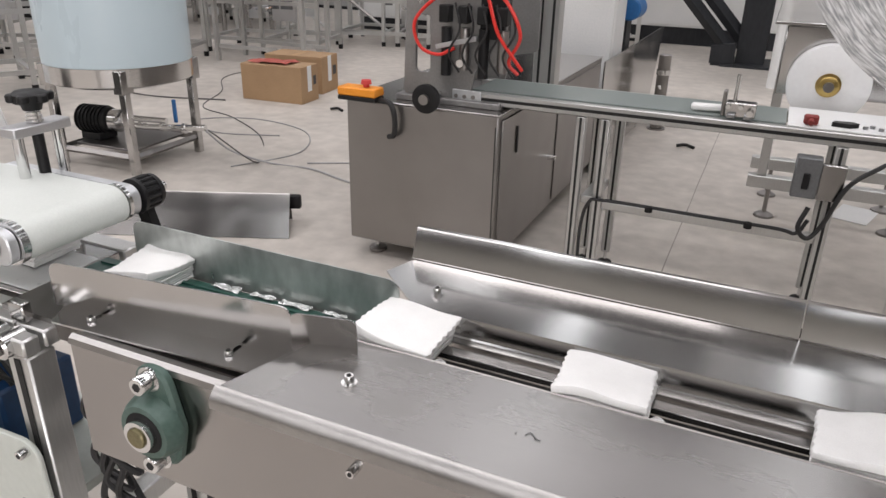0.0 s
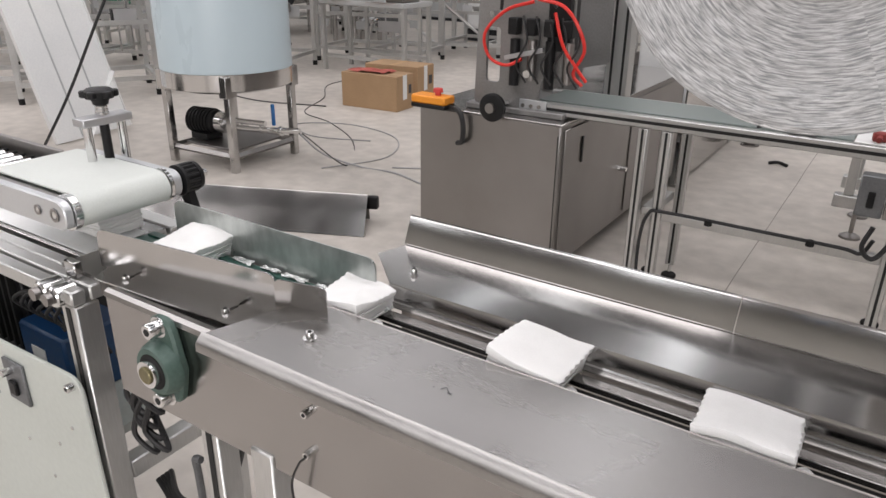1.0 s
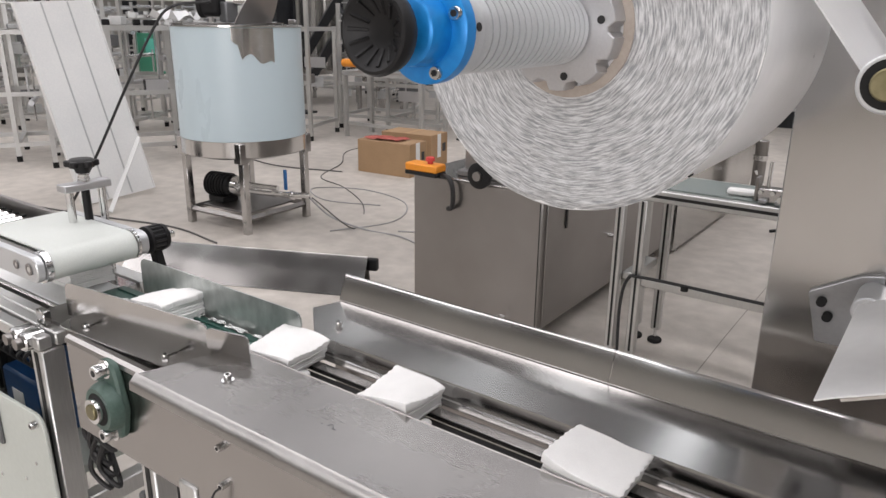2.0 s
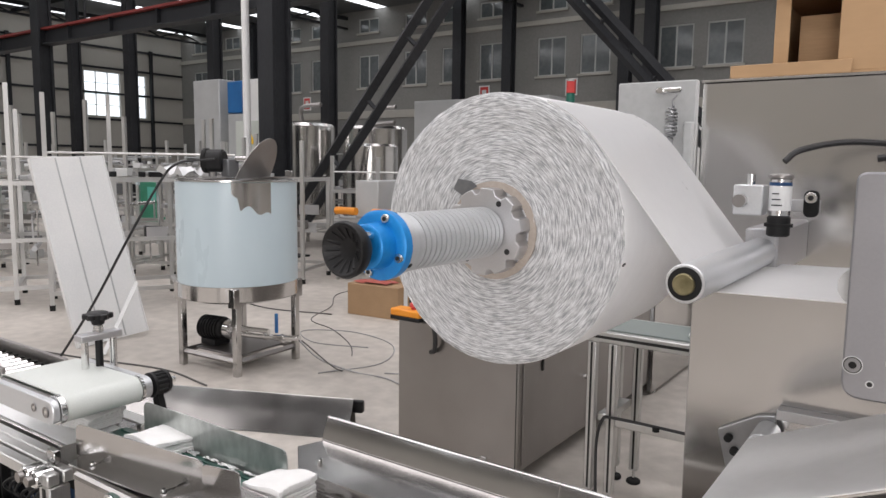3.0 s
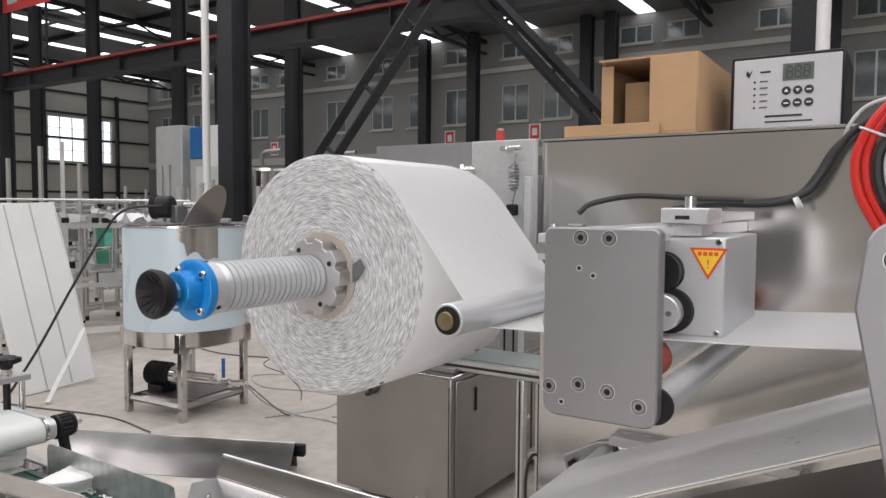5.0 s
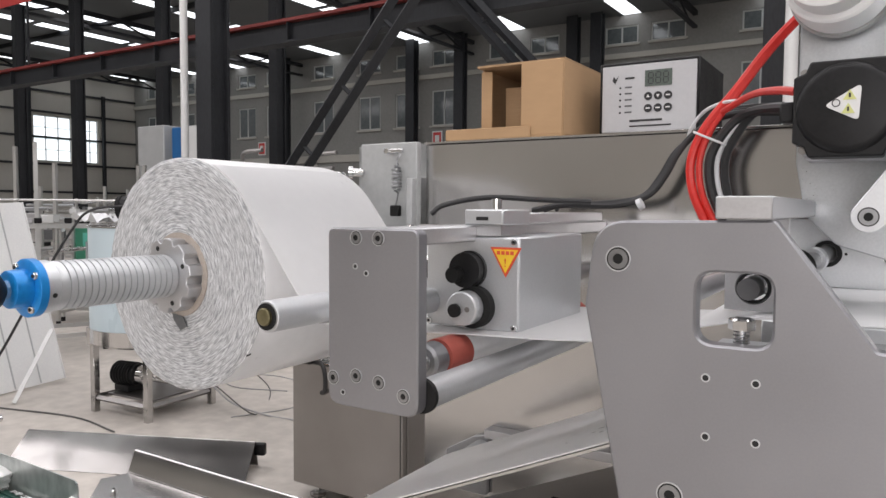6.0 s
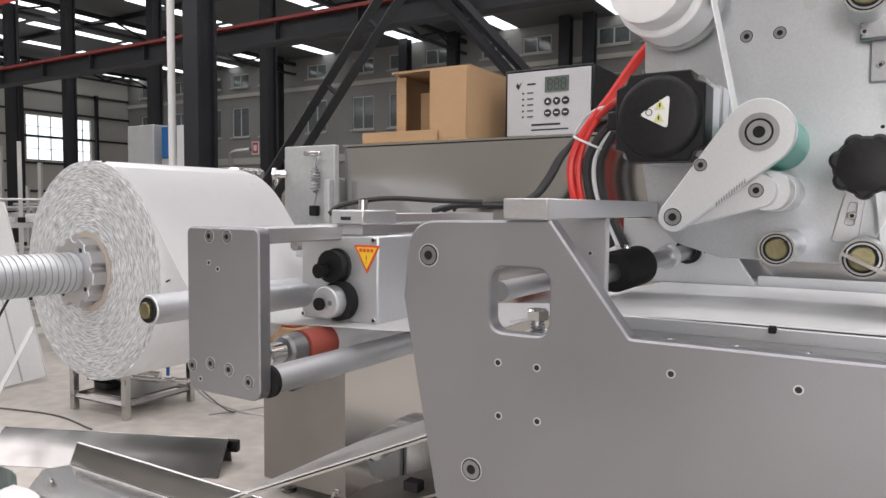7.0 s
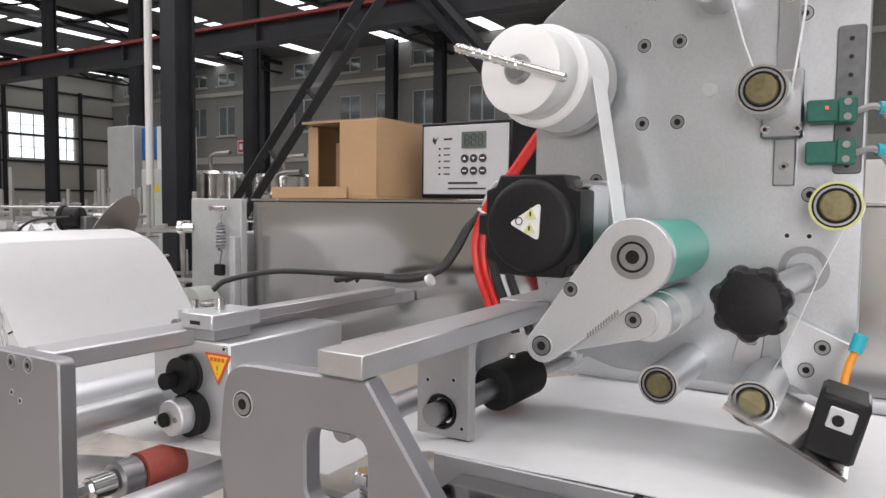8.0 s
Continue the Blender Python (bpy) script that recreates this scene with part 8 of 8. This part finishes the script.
solid("dangling_cable", tube(bmesh.new(), [(-3.95, 3.28, 1.60), (-4.15, 3.10, 1.56), (-4.25, 3.0, 1.40), (-4.35, 2.80, 1.0), (-4.6, 2.65, 0.5), (-4.9, 2.5, 0.02)], 0.010, 6), CABLE, "black cable hanging from the tank motor", "cable")
for x, y in ((-0.60, 5.60), (-3.55, 5.35), (-3.3, 5.45)):
    bm = bmesh.new()
    tube(bm, [(x, y, 0.012), (x + 0.06, y + 0.02, 0.02), (x + 0.13, y - 0.01, 0.012)], 0.012, 6)
    solid("rag_scrap", bm, RUBBER, "small dark scrap lying on the floor", "scrap", "scraps on the floor")


def leaning_panel():
    e = thing("leaning_panel", "white ribbed sandwich panel leaning against the racks", "panel", (-5.5, 3.2, 0))
    m = Matrix.Translation((-5.30, 2.90, 0.005)) @ Matrix.Rotation(radians(-17), 4, "Y") @ Matrix.Rotation(radians(3), 4, "X")
    part("sheet", bx(-0.03, 0.0, 0.0, 0.0, 0.64, 1.66, 0.002, 1, m), WHITE, e)
    for y in (0.20, 0.42):
        part("rib", bx(0.0005, y, 0.01, 0.006, y + 0.012, 1.65, 0.001, 1, m), GREY_PAINT, e)
    for y in (-0.012, 0.641):
        part("edge_trim", bx(-0.035, y, 0.0, 0.006, y + 0.011, 1.66, 0.001, 1, m), WHITE, e)
    return e


leaning_panel()


# ---------- aluminium racks of the other lines ----------
def rack(x, y, length, depth, height, rz, seed, tall=0.5):
    """A production frame: posts with feet, rails at several heights, rollers and small units on top."""
    rnd = random.Random(seed)
    e = thing("aluminium_rack", "aluminium profile machine frame with rollers and small fittings", "frame", (x, y, 0), "machine frames")
    m = Matrix.Translation((x, y, 0)) @ Matrix.Rotation(radians(rz), 4, "Z")
    w = 0.022
    n = max(2, int(length / 0.55) + 1)
    for i in range(n):
        px = -length / 2 + length * i / (n - 1)
        for py in (-depth / 2, depth / 2):
            h = height + (tall * rnd.uniform(0.4, 1.0) if rnd.random() < 0.45 else 0)
            part("post", bx(px - w, py - w, 0.06, px + w, py + w, h, 0, 1, m), PROFILE, e)
            part("foot", cyl(bmesh.new(), m @ Vector((px, py, 0)), m @ Vector((px, py, 0.06)), 0.03, 8), RUBBER, e)
        part("cross_rail", bx(px - w, -depth / 2 + w, height - 0.05, px + w, depth / 2 - w, height - 0.006, 0, 1, m), PROFILE, e)
        part("cross_rail", bx(px - w, -depth / 2 + w, 0.16, px + w, depth / 2 - w, 0.20, 0, 1, m), PROFILE, e)
    for z in (0.18, height * 0.52, height - 0.03):
        for py in (-depth / 2, depth / 2):
            part("rail", bx(-length / 2, py - w * 0.8, z - w, length / 2, py + w * 0.8, z + w, 0, 1, m), PROFILE, e)
    for i in range(int(length * 5)):
        px = rnd.uniform(-length / 2 + 0.1, length / 2 - 0.1)
        z = rnd.choice((0.45, 0.7, 0.95, 1.1)) * height
        part("roller", cyl(bmesh.new(), m @ Vector((px, -depth / 2, z)), m @ Vector((px, depth / 2, z)), rnd.uniform(0.015, 0.035), 10), rnd.choice((CHROME, ALU, ALU_LIGHT)), e)
    for i in range(int(length * 6)):
        px, py = rnd.uniform(-length / 2 + 0.1, length / 2 - 0.1), rnd.uniform(-depth / 2, depth / 2)
        s = rnd.uniform(0.025, 0.075)
        part("fitting", bx(px - s, py - s * 0.7, height - 0.005, px + s, py + s * 0.7, height + s * rnd.uniform(0.6, 1.6), 0.006, 1, m), rnd.choice((GREY_PLATE, STEEL, BLACK, WHITE, WHITE, GREY_PAINT, ALU, ALU)), e)
    for i in range(int(length * 1.2)):
        px = rnd.uniform(-length / 2 + 0.15, length / 2 - 0.15)
        z = rnd.uniform(0.3, 0.75) * height
        s = rnd.uniform(0.06, 0.16)
        part("unit", bx(px - s, -0.10, z, px + s, 0.12, z + s * 1.3, 0.006, 1, m), rnd.choice((GREY_PLATE, STEEL_DULL, GREY_PAINT, BLACK)), e)
        part("support", bx(px - 0.015, -depth / 2, z - 0.03, px + 0.015, depth / 2, z - 0.002, 0, 1, m), PROFILE, e)
    for i in range(int(length * 7)):
        px, py = rnd.uniform(-length / 2, length / 2), rnd.choice((-0.5, -0.2, 0.2, 0.5)) * depth
        z0 = rnd.uniform(0.2, 0.75) * height
        ln = rnd.uniform(0.15, 0.55)
        if rnd.random() < 0.5:
            part("rod", cyl(bmesh.new(), m @ Vector((px, py, z0)), m @ Vector((px, py, z0 + ln)), 0.011, 6), rnd.choice((CHROME, ALU, PROFILE)), e)
        else:
            part("plate", bx(px - ln * 0.3, py - 0.006, z0, px + ln * 0.3, py + 0.006, z0 + 0.06 + ln * 0.15, 0, 1, m), rnd.choice((ALU, ALU_LIGHT, GREY_PAINT, GREY_PLATE)), e)
    if rnd.random() < 0.5:
        p0 = rnd.uniform(-length / 2, length / 2 - 0.3)
        part("guard_bar", tube(bmesh.new(), [m @ Vector((-length / 2, -depth / 2, height + 0.25)), m @ Vector((length / 2, -depth / 2, height + 0.25))], 0.014, 6, 1), PROFILE, e)
    return e


rack(-6.9, 4.55, 1.9, 0.75, 1.40, 62, 21, 1.05)
rack(-8.3, 3.1, 2.6, 0.8, 1.35, 60, 22, 1.05)
rack(-7.6, 6.3, 2.6, 0.8, 1.38, 20, 23, 1.05)
rack(-9.8, 5.0, 2.8, 0.8, 1.40, 25, 24, 1.05)
rack(-6.1, 8.0, 1.5, 0.8, 1.20, 12, 25)
rack(-12.2, 6.4, 3.4, 0.9, 1.45, 25, 26)
rack(-11.6, 3.4, 3.0, 0.9, 1.40, 35, 27, 1.05)
rack(-13.0, 9.6, 3.4, 0.9, 1.5, 15, 28)
rack(-9.6, 10.8, 2.6, 0.9, 1.5, 8, 29)
rack(-4.5, 9.6, 2.6, 0.9, 1.15, 10, 30)
rack(-15.4, 5.4, 3.6, 0.9, 1.6, 30, 31, 1.05)


def orange_roller_frame(x, y, rz, n, seed):
    e = thing("roller_line", "aluminium frame with orange rollers before white panels", "frame", (x, y, 0), "machine frames")
    m = Matrix.Translation((x, y, 0)) @ Matrix.Rotation(radians(rz), 4, "Z")
    for i in range(n):
        px = i * 0.85
        for py in (0, 0.75):
            part("post", bx(px - 0.03, py - 0.03, 0.05, px + 0.03, py + 0.03, 1.15, 0.003, 1, m), PROFILE, e)
            part("foot", cyl(bmesh.new(), m @ Vector((px, py, 0)), m @ Vector((px, py, 0.05)), 0.035, 10), RUBBER, e)
        if i < n - 1:
            part("roller", cyl(bmesh.new(), m @ Vector((px + 0.12, -0.06, 0.93)), m @ Vector((px + 0.72, -0.06, 0.93)), 0.045, 16), ORANGE, e, "orange roller")
            part("roller", cyl(bmesh.new(), m @ Vector((px + 0.06, 0.70, 0.72)), m @ Vector((px + 0.80, 0.70, 0.72)), 0.04, 14), CHROME, e)
            part("rail", bx(px + 0.03, -0.02, 0.14, px + 0.82, 0.02, 0.18, 0, 1, m), PROFILE, e)
            part("rail", bx(px + 0.03, -0.02, 1.08, px + 0.82, 0.02, 1.12, 0, 1, m), PROFILE, e)
            part("diagonal", tube(bmesh.new(), [m @ Vector((px + 0.05, 0.0, 0.7)), m @ Vector((px + 0.75, 0.0, 0.18))], 0.02, 4, 1), PROFILE, e)
        part("cross_rail", bx(px - 0.02, 0.03, 0.14, px + 0.02, 0.72, 0.18, 0, 1, m), PROFILE, e)
    return e


orange_roller_frame(-6.5, 8.6, 18, 5, 1)
orange_roller_frame(-3.6, 10.6, 10, 3, 2)
panel_cabinet(-6.4, 10.6, -3.9, 11.2, 0.2, 1.9, "white machine enclosure with orange trim")


def far_tank(x, y, r, h):
    e = thing("steel_tank", "round stainless steel tank in the far part of the hall", "tank", (x, y, 0), "far tanks")
    part("shell", lathe(bmesh.new(), (x, y, 0.5), (x, y, h), [(0, r * 0.7), (0.06, r), (0.97, r), (1, r * 0.9)], 36), MIRROR_STEEL, e)
    for a in (0.6, 2.2, 3.7, 5.3):
        part("leg", cy((x + r * 0.8 * math.cos(a), y + r * 0.8 * math.sin(a), 0), (x + r * 0.8 * math.cos(a), y + r * 0.8 * math.sin(a), 0.7), 0.04, 10), STEEL, e)
    part("top_pipe", tube(bmesh.new(), [(x, y, h), (x, y, h + 0.3), (x + 0.5, y, h + 0.35)], 0.04, 8), STEEL_DULL, e)


far_tank(-9.6, 9.6, 0.62, 2.3)
far_tank(-8.3, 10.2, 0.6, 2.25)
far_tank(-7.6, 9.3, 0.45, 1.9)
e = thing("blue_tote", "blue plastic cabinet beside a white unit", "cabinet", (-13.5, 11, 0))
part("body", bx(-13.56, 11.0, 2.70, -13.04, 11.5, 3.44, 0.02), BLUE_PAINT, e)
part("base_unit", bx(-13.58, 11.02, 0.0, -13.03, 11.52, 2.69, 0.02), GREY_PAINT, e)
part("white_unit", bx(-14.85, 11.0, 0.0, -13.85, 11.7, 3.52, 0.02), GREY_PAINT, e)
part("side_unit", bx(-13.02, 11.0, 0.0, -12.36, 11.6, 3.45, 0.02), WHITE, e)
e = thing("press_machine", "grey far machine with orange guards", "machine", (-5.6, 6.6, 0))
part("bed", bx(-6.2, 6.9, 0.79, -4.9, 7.5, 0.85, 0.01), GREY_PAINT, e)
for y in (6.93, 7.43):
    part("rail", bx(-6.14, y, 0.16, -4.96, y + 0.04, 0.20), PROFILE, e)
part("column_block", bx(-5.9, 7.0, 0.852, -5.5, 7.4, 1.35, 0.01), GREY_PAINT, e)
part("head", bx(-5.2, 6.95, 0.852, -4.95, 7.3, 1.15, 0.01), STEEL_DULL, e)
part("orange_roll", cy((-6.1, 6.85, 0.95), (-5.75, 6.85, 0.95), 0.05, 16), ORANGE, e)
part("orange_roll", cy((-5.45, 6.85, 0.95), (-5.0, 6.85, 0.95), 0.05, 16), ORANGE, e)
for xx in (-6.19, -4.95):
    for yy in (6.92, 7.42):
        part("leg", bx(xx, yy, 0.0, xx + 0.045, yy + 0.05, 0.789), PROFILE, e)
gx, gy = -10.4, 6.85
e = thing("green_guard", "green sheet metal guard standing on the floor by the racks", "guard", (gx, gy, 0))
part("sheet", bx(gx - 0.30, gy, 0.55, gx + 0.30, gy + 0.05, 1.22, 0.01), GREEN_SHEET, e)
part("fold", bx(gx - 0.30, gy + 0.052, 0.60, gx + 0.28, gy + 0.22, 0.63, 0.004), GREEN_SHEET, e)
part("inspection_cover", bx(gx - 0.02, gy - 0.010, 0.92, gx + 0.22, gy - 0.001, 1.14, 0.004), TEAL, e, "pale green inspection cover")
for x in (-0.26, 0.22):
    part("leg", bx(gx + x, gy + 0.005, 0.0, gx + x + 0.04, gy + 0.045, 0.549, 0.002), PROFILE, e)
sx, sy = -9.65, 8.42
e = thing("switch_cabinet", "white sheet metal switch cabinet with a yellow warning triangle", "cabinet", (sx, sy, 0))
part("body", bx(sx - 0.45, sy + 0.015, 0.1, sx + 0.45, sy + 0.40, 2.30, 0.01), OFF_WHITE, e)
part("plinth", bx(sx - 0.43, sy + 0.03, 0.0, sx + 0.43, sy + 0.38, 0.099), DARK_STEEL, e)
part("door", bx(sx - 0.42, sy, 0.15, sx + 0.42, sy + 0.013, 2.27, 0.004), OFF_WHITE, e)
part("handle", bx(sx + 0.34, sy - 0.025, 1.2, sx + 0.37, sy - 0.001, 1.38, 0.004), BLACK, e)
part("warning_triangle", prism(bmesh.new(), [(sx - 0.10, 1.89), (sx + 0.10, 1.89), (sx, 2.06)], sy - 0.007, sy - 0.001), YELLOW, e, "yellow warning triangle")
solid("black_case", bx(-5.2, 1.62, 0.0, -4.75, 2.0, 0.42, 0.01), BLACK, "dark machine case on the floor", "case")

e = thing("blue_motor", "small blue motor with a black fan behind the white panel", "motor", (-1.015, 5.4, 0.0))
part("case", cy((-1.015, 5.30, 1.0), (-1.015, 5.55, 1.0), 0.075, 24, ch=0.01), BLUE_PAINT, e)
part("fan", cy((-1.107, 5.26, 1.0), (-1.107, 5.299, 1.0), 0.06, 24), BLACK, e, "black fan cover")
part("fan_hub", cy((-1.107, 5.25, 1.0), (-1.107, 5.2595, 1.0), 0.02, 16), CHROME, e)
part("stand", bx(-1.13, 5.33, 0.0, -1.03, 5.50, 0.924, 0.004), DARK_STEEL, e)
e = thing("stand_pipe", "short steel stand pipe with a white strut on the floor", "pipe", (-0.842, 6.109, 0))
part("pipe", cy((-0.842, 6.109, 0.012), (-0.842, 6.109, 0.607), 0.049, 20, ch=0.006), STEEL_DULL, e)
part("foot_plate", cy((-0.842, 6.109, 0.0), (-0.842, 6.109, 0.012), 0.073, 20), STEEL_DULL, e)
part("collar", cy((-0.842, 6.109, 0.447), (-0.842, 6.109, 0.487), 0.056, 20), CHROME, e)
part("strut", tube(bmesh.new(), [(-0.855, 6.060, 0.365), (-0.685, 6.197, 0.012)], 0.012, 8, 1), WHITE, e, "white strut")
solid("prop_bar", tube(bmesh.new(), [(-4.923, 2.896, 0.012), (-5.0, 3.259, 0.551)], 0.022, 4, 1), PROFILE, "flat aluminium bar leaning by the white panel", "bar")


# ---------- movement ----------
def motions():
    # packs and pegs ride on the chain, which runs on and nearly halts once a second
    for o, peg, x0 in PACKS:
        tilt = random.Random(round(x0 * 1000)).uniform(-7, 7)
        rows, pegs = [], []
        for i in range(9):
            for u, d in CYCLE if i < 8 else CYCLE[:1]:
                x = x0 + PITCH * i + d
                peg_x = x + 0.060
                # on the inlet belt the packs lie further apart
                x += max(-0.13, min(0.0, 1.3 * (x + 0.585)))
                rows.append((i + u, pose(x, 0.698, 0.9535, 0, 0, tilt)))
                pegs.append((i + u, pose(peg_x, 0.684, 0.931)))
        walk(o, rows)
        walk(peg, pegs)
    # the supply roll pays out to the right
    walk(ROLL, [(t, pose(RX, RY0, RZ, 0, a, 0)) for t, a in ROLL_TURN])


# way of the chain within one second
CYCLE = [(0.0, 0.0), (0.3, 0.101), (0.5, 0.183), (0.7, 0.245), (0.87, 0.260)]
# seconds and degrees turned, clockwise as seen from the front
ROLL_TURN = [(0.0, -150), (1.2, -104), (2.3, -60), (3.0, -29), (3.5, -16), (4.0, 2), (4.5, 44), (5.25, 115), (6.0, 187), (6.5, 220), (7.0, 243), (7.5, 272), (8.0, 305)]
motions()
